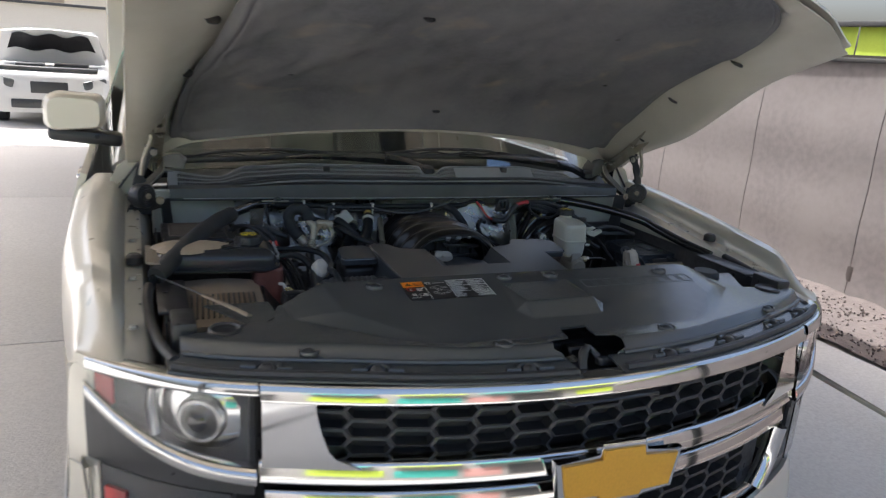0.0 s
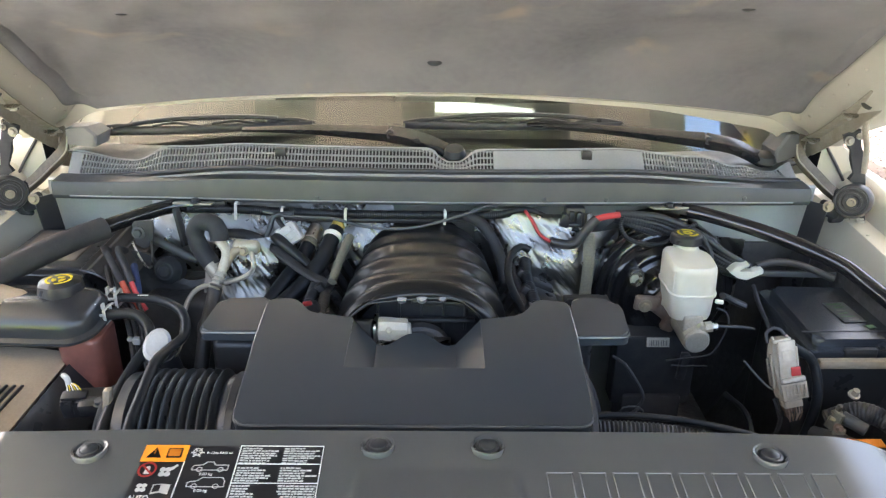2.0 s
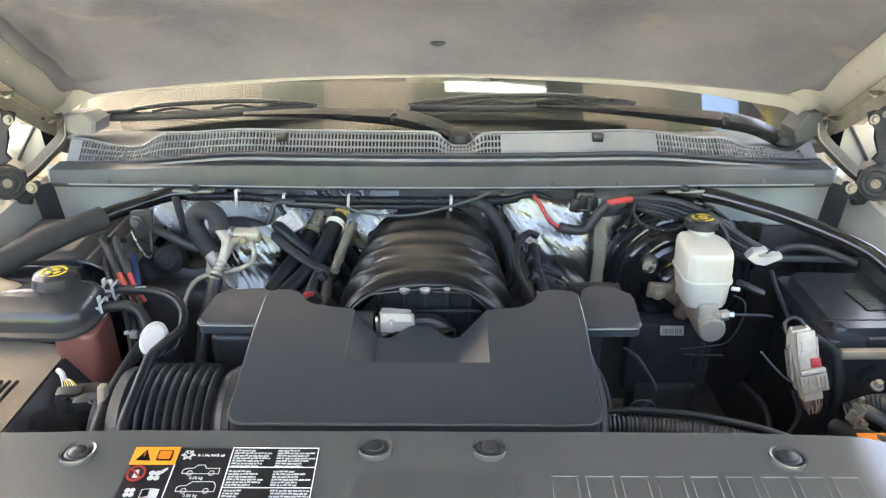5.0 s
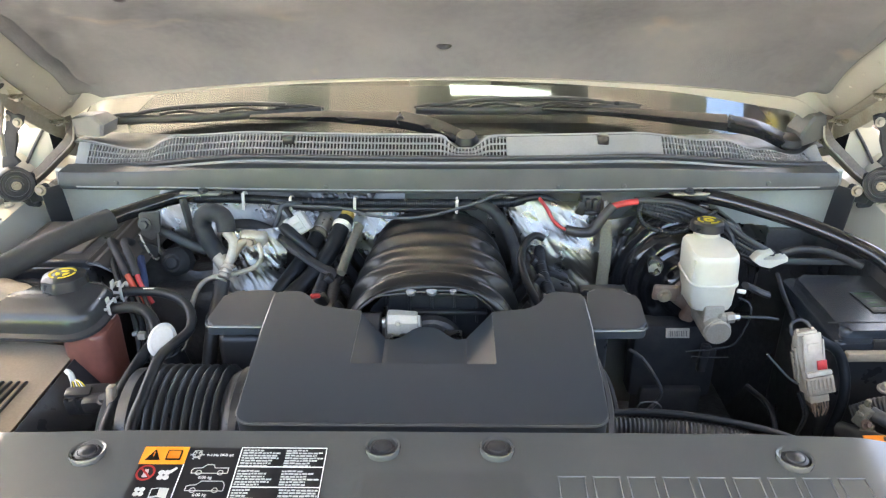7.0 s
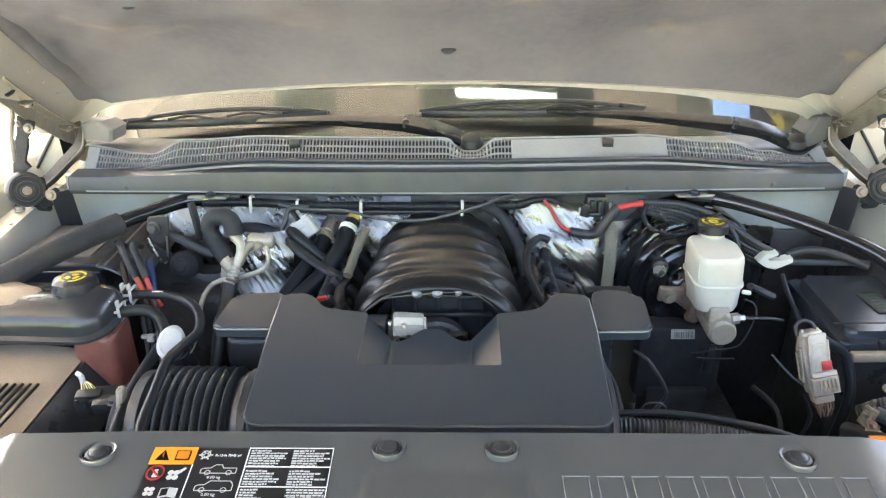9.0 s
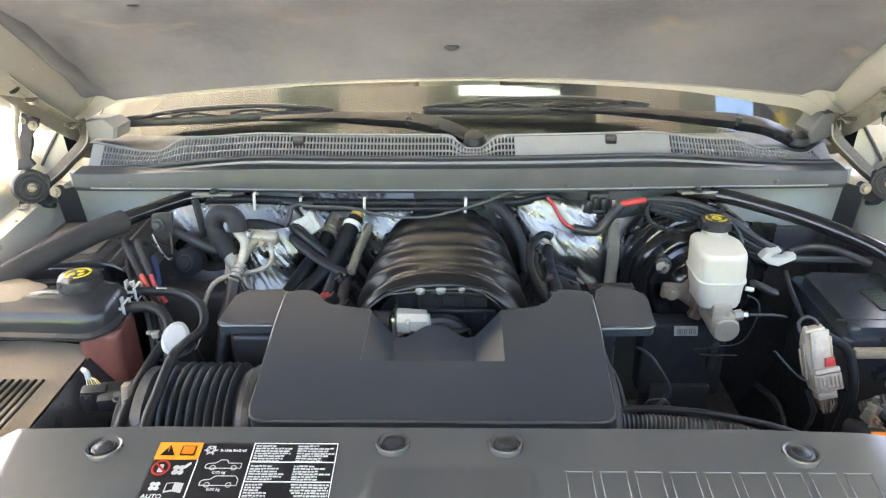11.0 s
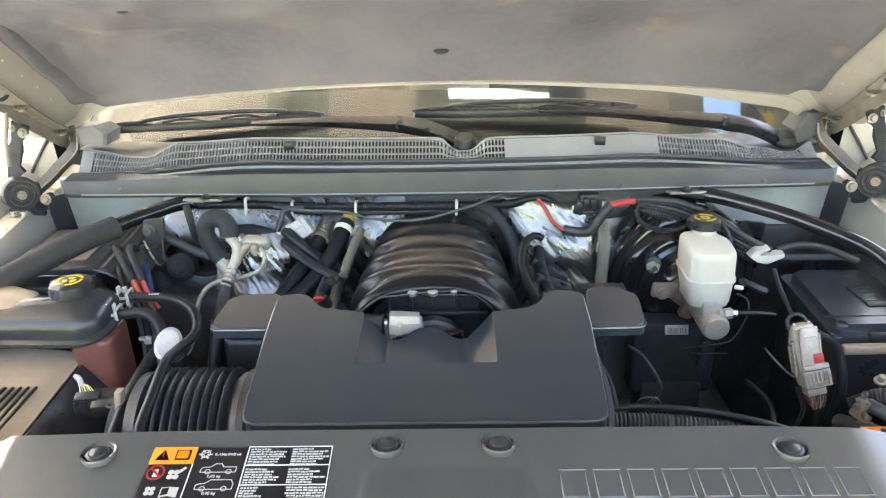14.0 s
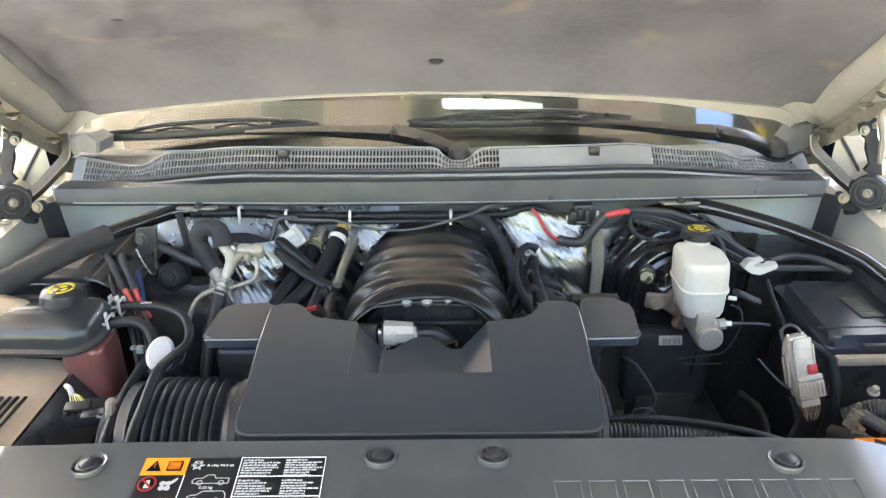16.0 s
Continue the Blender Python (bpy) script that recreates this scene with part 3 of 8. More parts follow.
for s in (-1, 1):
    # Dark discs laid on the frame stand in for shade in its access holes.
    for x, v, w, h in ((0.700, 0.42, 0.036, 0.024), (0.668, 0.70, 0.040, 0.030), (0.758, 0.235, 0.022, 0.016)):
        c = hood_at(s * x, v, -0.006)
        part("slot", lathe([(0, 0.001), (0.5, 0.001), (0.5, -0.0015), (0.42, -0.002), (0.40, 0.0), (0, 0.0)], Matrix.Translation(c) @ pose(0, 0, 0, 27, 0, s * 8) @ Matrix.Diagonal((h, w, 1, 1)), 20), RUBBER, hood, "dark oval disc for a shaded access hole")
    for v in (0.03, 0.066, 0.105, 0.15, 0.20, 0.26, 0.33):
        x = pad_half(max(v, 0.10)) + 0.020
        c = inner_panel(s * x / (0.84 - 0.02 * v), v) + Vector((0, 0, -0.003))
        part("weld_stud", lathe([(0, -0.003), (0.0025, -0.002), (0.003, 0.001), (0, 0.001)], Matrix.Translation(c) @ pose(0, 0, 0, 27, 0, 0), 8), PAINT, hood)
    # hinge: an angled strap bolted on the hood's inner frame, an arm and a plate on the body
    line = []
    for k in steps(0, 1, 14):
        line.append(Vector((s * (0.754 + 0.009 * k), 1.880 + 0.236 * k, 1.436 - 0.157 * k - 0.008 * math.sin(math.pi * k))))
    hinge = part("hinge", loft([[p + Vector((s * dx, 0, dz)) for dx, dz in ((-0.013, 0.001), (-0.013, -0.002), (0.012, -0.003), (0.019, -0.030), (0.022, -0.030), (0.017, 0.001))] for p in line]), HINGE, car, "grimy champagne hood hinge with bolts")
    for k in (4, 11):
        p = line[k] + Vector((s * -0.001, 0, -0.004))
        part("bolt", bolt(p, 0.0085, (200, 0, 0), 0.009), STEEL, hinge)
        part("washer", lathe([(0, 0), (0.014, 0), (0.014, 0.0015), (0, 0.0015)], Matrix.Translation(p) @ pose(0, 0, 0, 200, 0, 0), 18), HINGE, hinge)
    def upright(outline, y, thick, mat, name, text="", bevel=0.001):
        """A plate that stands across the car, from an outline of x and z."""
        bm = prism([(px, pz) for px, pz in outline], 0, thick, bevel, 1)
        bm.transform(Matrix(((s, 0, 0, 0), (0, 0, -1, y), (0, 1, 0, 0), (0, 0, 0, 1))))
        return part(name, bm, mat, hinge, text)

    arm_line = [(s * 0.757, 2.098, 1.302), (s * 0.752, 2.094, 1.283), (s * 0.754, 2.086, 1.258), (s * 0.765, 2.080, 1.243), (s * 0.788, 2.072, 1.222), (s * 0.811, 2.062, 1.200), (s * 0.838, 2.050, 1.180)]
    part("arm", tube(arm_line, 0.0085, 4, 0.010, flat=1.5), ARM, hinge, "bent grimy hinge arm")
    # Paler strip added as the highlight along the arm.
    part("arm_edge", tube([Vector(p) + Vector((s * -0.009, -0.006, 0.002)) for p in arm_line[1:]], 0.0020, 6), HINGE, hinge)
    upright([(0.828, 1.306), (0.805, 1.282), (0.832, 1.249), (0.859, 1.220), (0.886, 1.196), (0.893, 1.206), (0.874, 1.249), (0.865, 1.267), (0.847, 1.277), (0.838, 1.290)], 2.118, 0.004, PAINT_IN, "plate", "sunlit champagne hinge plate")
    upright(rounded([(0.806, 1.280), (0.796, 1.264), (0.798, 1.222), (0.822, 1.190), (0.875, 1.182), (0.857, 1.218)], 0.006, 3), 2.108, 0.004, PAINT_IN, "gusset", "champagne gusset")
    # Black plate in front of the gusset, standing in for its shaded opening.
    upright(rounded([(0.8015, 1.279), (0.771, 1.248), (0.771, 1.238), (0.799, 1.217), (0.7995, 1.251)], 0.003, 2), 2.100, 0.004, HOLE_SHADE, "plate_hole", "black plate for the shaded opening")
    part("gusset_rim", tube([(s * 0.806, 2.100, 1.284), (s * 0.830, 2.100, 1.252), (s * 0.852, 2.100, 1.221), (s * 0.872, 2.100, 1.190)], 0.0032, 6), DARK, hinge)
    upright([(0.793, 1.348), (0.764, 1.336), (0.770, 1.321), (0.784, 1.307), (0.787, 1.289), (0.800, 1.262), (0.792, 1.250), (0.807, 1.240), (0.828, 1.238), (0.815, 1.293), (0.800, 1.315)], 1.972, 0.008, LINE, "link_bracket")
    part("clevis_nut", bolt((s * 0.773, 1.960, 1.327), 0.006, (80, 0, 0)), HINGE, hinge)
    part("clevis_nut", bolt((s * 0.790, 1.960, 1.336), 0.004, (80, 0, 0)), HINGE, hinge)
    part("link", tube([(s * 0.792, 1.90, 1.425), (s * 0.790, 1.925, 1.405), (s * 0.778, 1.93, 1.372), (s * 0.785, 1.935, 1.347), (s * 0.797, 1.94, 1.318), (s * 0.806, 1.945, 1.27)], 0.0055, 8), HINGE, hinge)
    part("stop", lathe([(0, -0.012), (0.030, -0.012), (0.032, -0.008), (0.033, 0.004), (0.033, 0.018), (0.030, 0.023), (0.027, 0.023), (0.0255, 0.0195), (0.0225, 0.0195), (0.021, 0.023), (0.018, 0.023), (0.0165, 0.0195), (0.0125, 0.0195), (0.011, 0.026), (0, 0.027)], pose(s * 0.808, 1.955, 1.212, 84, 0, s * -42), 36), RUBBER, hinge, "round black rubber hood stop")
    part("stop_bolt", bolt((s * 0.790, 1.934, 1.215), 0.0055, (84, 0, s * -42)), TAN, hinge)
    part("pivot_nut", bolt((s * 0.760, 1.955, 1.199), 0.0072, (80, 0, 0)), TAN, hinge)
    part("stop_bracket", boxes([((s * 0.806, 1.985, 1.190), (0.05, 0.012, 0.07), (0, 0, s * 10)), ((s * 0.775, 1.975, 1.185), (0.05, 0.010, 0.03), (0, s * 20, 0)), ((s * 0.835, 1.965, 1.172), (0.014, 0.012, 0.030), (0, s * -20, 0))], 0.004), LINE, hinge)

# fenders
FENDER = [(0.775, 0.72), (0.783, 1.07), (0.800, 1.150), (0.812, 1.172), (0.848, 1.176), (0.853, 1.196), (0.878, 1.222), (0.925, 1.222), (0.972, 1.180), (0.994, 1.10), (1.002, 0.98), (1.000, 0.90)]


def fender_at(s, i, k):
    """A fender from the inner apron over the ledge and crown to the side; k runs back from the nose."""
    x, z = FENDER[i]
    x -= max(0.0, x - 0.85) * 0.36 * (1 - ramp(k, 0.0, 0.6))
    y0 = nose(min(max(x, 0.83), 0.96)) + 0.012 + 1.2 * max(0.0, x - 0.955)
    y = y0 + (2.24 - y0) * k
    z -= 0.105 * (1 - min(1.0, max(0.0, y - 1.12))) ** 1.3
    return (s * x, y, z - (1 - ramp(k, 0.0, 0.17)) * max(0.0, z - 1.066))


for s, side in ((-1, "left"), (1, "right")):
    fender = part("fender", sheet(lambda i, j: fender_at(s, i, j), list(range(12)), steps(0, 1, 26), 0.003), PAINT, car, "champagne front fender", sharp=50)
    part("fender_nose", sheet(lambda i, v: Vector(fender_at(s, i, 0)).lerp(Vector((fender_at(s, i, 0)[0], fender_at(s, i, 0)[1] - 0.006, 1.045)), v), list(range(3, 10)), steps(0, 1, 4), 0.003), PAINT, fender)
    part("fender_front", sheet(lambda i, v: Vector(fender_at(s, i, 0)).lerp(Vector((fender_at(s, i, 0)[0], fender_at(s, i, 0)[1] - 0.004, 0.62)), v), list(range(7, 12)), steps(0, 1, 6), 0.003), PAINT, fender)
    # lower side with the wheel arch
    def side_low(u, v):
        x, y, top = fender_at(s, 11, u)
        arch = 0.0
        dy = (y - 1.72) / 0.46
        if abs(dy) < 1:
            arch = 0.52 * math.sqrt(1 - dy * dy)
        low = max(0.38, 0.36 + arch)
        return (x, y, top + (low - top) * v)
    part("fender_side", sheet(side_low, steps(0, 1, 40), steps(0, 1, 8), 0.003), PAINT, fender)
    for y in (1.30, 1.52, 1.74, 1.96):
        k = 0.105 * (1 - (y - 1.12)) ** 1.3
        part("bolt", bolt((s * 0.832, y, 1.176 - k), 0.007), PAINT_IN, fender)
    part("bump_stop", lathe([(0, 0), (0.018, 0), (0.018, 0.016), (0.012, 0.022), (0, 0.023)], pose(s * 0.828, 1.60, 1.133), 18), RUBBER, fender, "black rubber hood bumper")
    for k in range(9):
        part("weld_stud", lathe([(0, 0.003), (0.003, 0.002), (0.0035, 0), (0, 0)], pose(s * 0.818, 1.40 + 0.072 * k, 1.174 - 0.105 * (0.72 - 0.072 * k) ** 1.3), 8), STEEL, fender)
    part("seal", tube([(s * 0.80, 1.50, 1.112), (s * 0.805, 1.42, 1.102), (s * 0.80, 1.33, 1.092), (s * 0.785, 1.24, 1.082), (s * 0.765, 1.17, 1.08)], 0.011, 10, flat=0.8), RUBBER, fender, "black foam seal along the fender")
    # wheel
    wheel = part("wheel", lathe([(0.0, -0.13), (0.24, -0.13), (0.36, -0.12), (0.395, -0.09), (0.40, 0.0), (0.395, 0.09), (0.36, 0.12), (0.25, 0.13), (0.24, 0.09), (0, 0.09)], pose(s * 0.86, 1.72, 0.40, 0, s * 90, 0), 40), TYRE, car)
    part("rim", lathe([(0.0, 0.10), (0.05, 0.11), (0.07, 0.10), (0.2, 0.085), (0.24, 0.12), (0.25, 0.135), (0.255, 0.12)], pose(s * 0.86, 1.72, 0.40, 0, s * 90, 0), 40, None), ALU, wheel)
    rear = part("wheel", lathe([(0.0, -0.13), (0.24, -0.13), (0.36, -0.12), (0.395, -0.09), (0.40, 0.0), (0.395, 0.09), (0.36, 0.12), (0.25, 0.13), (0.24, 0.09), (0, 0.09)], pose(s * 0.86, 4.66, 0.40, 0, s * 90, 0), 40), TYRE, car)
    part("rim", lathe([(0.0, 0.10), (0.05, 0.11), (0.07, 0.10), (0.2, 0.085), (0.24, 0.12), (0.25, 0.135), (0.255, 0.12)], pose(s * 0.86, 4.66, 0.40, 0, s * 90, 0), 40), ALU, rear)
    # doors and rear quarter, one panel each
    for a, b in ((2.26, 3.30), (3.32, 4.20), (4.22, 5.95)):
        door = part("door" if b < 4.3 else "quarter_panel", sheet(lambda u, v: (s * (1.005 - 0.45 * max(0.0, v - 1.08) ** 1.3 - 0.02 * (1 - v) ** 2), u, v), steps(a, b, 8), steps(0.42, 1.22, 10), 0.02), PAINT, car)
        if b < 4.3:
            part("handle", box((s * 1.02, b - 0.16, 1.06), (0.03, 0.18, 0.03), bevel=0.01), CHROME, door, "chrome door handle")
        part("side_window", sheet(lambda u, v: (s * (0.955 - 0.33 * (v - 1.23)), u, v), steps(a + (0.55 if a < 2.3 else 0.03), b - 0.03, 4), steps(1.24, 1.72, 4), 0.004), GLASS, door)
    part("pillar", tube([(s * 0.84, 2.30, 1.22), (s * 0.80, 2.62, 1.44), (s * 0.74, 2.98, 1.70), (s * 0.71, 3.20, 1.80)], 0.045, 12), PAINT, car, "champagne windscreen pillar")
    mring = rounded([(-0.135, -0.075), (0.10, -0.095), (0.135, -0.06), (0.135, 0.07), (0.09, 0.10), (-0.11, 0.09), (-0.135, 0.06)], 0.04, 4)
    mirror = part("mirror", loft([[(s * (0.975 + 0.66 * p[0] * k), y - 0.33, 1.392 + 0.62 * p[1] * k) for p in mring] for y, k in ((2.56, 0.74), (2.57, 0.84), (2.60, 0.90), (2.66, 0.91), (2.705, 0.88))]), PAINT, car, "champagne door mirror")
    part("mirror_arm", box((s * 0.95, 2.31, 1.322), (0.20, 0.09, 0.040), (0, s * -6, 0), bevel=0.015), BLACK, mirror)

# cabin: roof, tailgate, floor and the dashboard behind the windscreen
part("roof", sheet(lambda u, v: (u, 3.15 + 2.8 * v, 1.86 - 0.11 * u * u * 1.6 - 0.05 * (2 * v - 0.7) ** 2), steps(-0.76, 0.76, 16), steps(0, 1, 12), 0.02), PAINT, car)
part("tailgate", box((0, 5.97, 1.15), (1.96, 0.08, 1.36), bevel=0.03), PAINT, car)
part("floor", box((0, 3.9, 0.42), (1.94, 4.1, 0.08), bevel=0.02), DARK, car)
part("dashboard", sheet(lambda u, v: (u, 2.36 + 0.55 * v, 1.215 + 0.03 * math.sin(v * 3) - 0.10 * v ** 4), steps(-0.76, 0.76, 20), steps(0, 1, 10), 0.03), SEATS, car)
for s in (-0.42, 0.42):
    part("seat", boxes([((s, 3.45, 0.85), (0.52, 0.55, 0.22)), ((s, 3.74, 1.18), (0.50, 0.16, 0.70), (-12, 0, 0)), ((s, 3.82, 1.60), (0.26, 0.10, 0.18), (-12, 0, 0))], 0.05, 3), SEATS, car)


def screen_at(x, v):
    """The windscreen, bowed across; v runs up from its lower edge."""
    return Vector((x, 2.088 + 0.14 * x * x + 1.02 * v, 1.248 - 0.03 * x * x + 0.585 * v - 0.05 * v * (1 - v)))


windscreen = part("windscreen", sheet(lambda u, v: screen_at(u * (0.80 - 0.10 * v), v), steps(-1, 1, 36), steps(0, 1, 16), 0.005), GLASS, car, "tinted raked windscreen with reflections")
windscreen.visible_shadow = False

# firewall, wells and floor of the bay
part("firewall", boxes([((0, 2.055, 0.93), (1.56, 0.02, 0.56))], 0.004), FIREWALL, car, "pale painted firewall")
# Dark panels added to make the lower firewall black at both ends.
for x in (0.665, -0.665):
    part("insulation", box((x, 2.036, 0.84), (0.23, 0.014, 0.50), bevel=0.006), DARK, car, "dark panel added over the lower firewall")
part("bay_floor", boxes([((0, 1.62, 0.55), (1.50, 0.95, 0.03)), ((0, 1.62, 0.40), (1.94, 1.3, 0.03))], 0.004), DARK, car, "dark grimy bottom of the engine bay")
for s in (-1, 1):
    part("apron", sheet(lambda u, v: (s * (0.775 - 0.20 * (1 - v) ** 2), 1.30 + 0.76 * u, 0.56 + 0.54 * v), steps(0, 1, 10), steps(0, 1, 8), 0.004), DARK, car)
    part("pillar_brace", sheet(lambda u, v: (s * (0.738 + 0.024 * u - 0.03 * v), 1.985 - 0.03 * u, 1.200 - 0.30 * v), steps(0, 1, 4), steps(0, 1, 6), 0.004), BLACK, car)
part("radiator_support", boxes([((0, 1.22, 0.84), (1.40, 0.05, 0.42)), ((0, 1.16, 1.05), (1.10, 0.10, 0.04))], 0.006), BLACK, car, "black radiator support panel")


# cowl: weatherstrip rail, louvred grille, upper panel
def bow(x):
    """How the cowl bows: back at its ends."""
    return 0.17 * x * x


def cowl_low(x):
    """The height of the grille's lower edge."""
    return 1.252 - (0.031 if x > 0 else 0.037) * ramp(abs(x), 0.33, 0.74)


def rail(u, v):
    x = u * 0.735
    prof = [(1.990, 0.004), (1.978, 0.007), (1.966, 0.003), (1.960, -0.005), (1.950, -0.008), (1.946, 1.222), (1.944, 1.204), (1.948, 1.196), (1.962, 1.194)]
    y, z = prof[int(v)]
    low = cowl_low(x) if v < 3 else 1.25 - 0.017 * ramp(abs(x), 0.30, 0.74)
    return (x, y + bow(x) * (0.35 if v > 3 else 0.70), (low + z if v < 5 else z - 0.004 * ramp(abs(x), 0.45, 0.74)))


part("cowl_rail", sheet(rail, steps(-1, 1, 80), list(range(9)), 0.004), GREYTRIM, car, "long grey plastic cowl rail under the grille", sharp=30)
part("rail_seal", tube([(x, 1.966 + bow(x) * 0.66, cowl_low(x) + 0.006) for x in steps(-0.73, 0.73, 30)], 0.0045, 8, 0.03), RUBBER, car, "black rubber seal over the cowl rail")
part("rail_lip", tube([(x, 1.956 + bow(x) * 0.62, cowl_low(x) + 0.000) for x in steps(-0.73, 0.73, 30)], 0.0026, 6, 0.03), GRILLETRIM, car, "pale upper lip of the cowl rail")
part("rail_bead", tube([(x, 1.9445 + bow(x) * 0.35, 1.203 - 0.004 * ramp(abs(x), 0.45, 0.74)) for x in steps(-0.70, 0.70, 30)], 0.0018, 6, 0.03), GRILLETRIM, car)
for x in (0.21, 0.33, 0.60, -0.22, -0.62):
    part("rail_pin", lathe([(0, 0.003), (0.004, 0.002), (0.005, 0), (0, 0)], pose(x, 1.945 + bow(x) * 0.35, 1.209, 80, 0, 0), 10), GREYTRIM, car)


def louvre_edge(x):
    """The height of the grille's upper edge, which dips at the ends and round the wiper spindle."""
    a = abs(x)
    if x < 0:
        top = 1.289 - 0.012 * ramp(a, 0.35, 0.52) - 0.034 * ramp(a, 0.52, 0.60) + 0.012 * ramp(a, 0.62, 0.73)
    else:
        top = 1.287 - 0.020 * ramp(a, 0.35, 0.52) - 0.025 * ramp(a, 0.53, 0.61) - 0.016 * ramp(a, 0.62, 0.69) + 0.018 * ramp(a, 0.70, 0.735)
    return top - 0.026 * math.exp(-((x - 0.038) / 0.035) ** 4)


def louvre(x, v, off=0.0):
    lo = cowl_low(x) + 0.001
    hi = louvre_edge(x)
    return Vector((x, 1.972 + bow(x) * 0.85 + 0.040 * v - off, lo + (hi - lo) * v + off * 0.4))


xs = []
for k in range(226):
    xs += [-0.735 + 0.0065 * k, -0.735 + 0.0065 * k + 0.0044]
xs.append(0.735)
vs_l = [0.0, 0.08, 0.325, 0.365, 0.605, 0.645, 0.89, 0.94, 1.0]


def louvred(u, v):
    """Whether a cell of the grille is solid."""
    slot = ((u + 0.735) / 0.0065) % 1.0 < 0.66
    row = 0.08 < v < 0.325 or 0.365 < v < 0.605 or 0.645 < v < 0.89
    wide = abs(u) < 0.712 and not 0.118 < u < 0.405
    return not (row and wide and slot)


cowl_grille = part("cowl_grille", sheet(lambda u, v: louvre(u, v), xs, vs_l, 0.004, louvred), GRILLETRIM, car, "pale grey louvred plastic cowl grille", sharp=30)
# Black sheet behind the louvres that stands in for shade in the slots.
part("cowl_under", sheet(lambda u, v: louvre(u, v, -0.016), steps(-0.735, 0.735, 60), [0, 1], 0.002), INK_AND_SHADE, cowl_grille)
part("grille_lip", tube([louvre(x, 1.0) + Vector((0, -0.002, 0.001)) for x in steps(-0.73, 0.73, 120)], 0.0022, 6, smooth=False), GRILLETRIM, cowl_grille)
for x in (-0.296, 0.296):
    # Black block put in for the shade inside each notch.
    part("notch", box((x, 2.000 + bow(x) * 0.85, 1.2795), (0.021, 0.022, 0.017), bevel=0.002), INK_AND_SHADE, cowl_grille, "black block for the shaded clip notch")
part("cowl_panel", sheet(lambda u, v: Vector((u, 2.006 + bow(u) * 0.85 + (0.075 + 0.04 * u * u) * v, louvre_edge(u) + 0.001 + (1.262 - 0.03 * u * u - louvre_edge(u)) * v)), steps(-0.75, 0.75, 60), steps(0, 1, 6), 0.004), GREYTRIM, car, "dark grey cowl top panel")
for s in (-1, 1):
    end_shape = ((0.690, 1.262), (0.684, 1.286), (0.703, 1.305), (0.752, 1.297), (0.757, 1.270)) if s < 0 else ((0.706, 1.244), (0.703, 1.268), (0.722, 1.304), (0.744, 1.306), (0.752, 1.262))
    # The left cap is paler than the right one.
    part("cowl_corner", loft([[(s * (x + (k if i < 3 else 0)), 2.120 + dy, z - 0.006 * (i == 2 and dy > 0)) for i, (x, z) in enumerate(end_shape)] for dy, k in ((-0.030, 0.006), (-0.026, 0.0), (0.03, -0.004), (0.034, 0.0))]), CAPGREY if s < 0 else GREYTRIM, car, "grey plastic cowl end cap", sharp=25)
    br = part("rail_bracket", box((s * 0.455, 1.950, 1.196), (0.075, 0.026, 0.005), (-8, 0, s * 4), 0.002), HINGE, car, "small pale bracket on the cowl rail")
    part("bolt", bolt((s * 0.450, 1.944, 1.200), 0.007, (8, 0, 0)), GREYTRIM, br)

# wipers, one of them with its spindle in the middle of the cowl
def arm_bm(points, sizes):
    """A pressed steel arm: a flat-topped bar whose width and depth run from the first size to the last."""
    line, sections = spline(points, 0.015), []
    for i, p in enumerate(line):
        k = i / (len(line) - 1)
        wide, deep = sizes[0][0] + (sizes[1][0] - sizes[0][0]) * k, sizes[0][1] + (sizes[1][1] - sizes[0][1]) * k
        d = (line[min(i + 1, len(line) - 1)] - line[max(i - 1, 0)]).normalized()
        side = d.cross(Vector((0, -0.45, 0.89))).normalized()
        up = side.cross(d).normalized()
        ring = rounded([(-wide / 2, -deep), (wide / 2, -deep), (wide / 2 * 0.92, 0), (-wide / 2 * 0.92, 0)], 0.0022, 2)
        sections.append([p + side * a + up * (b + 0.006) for a, b in ring])
    return loft(sections)


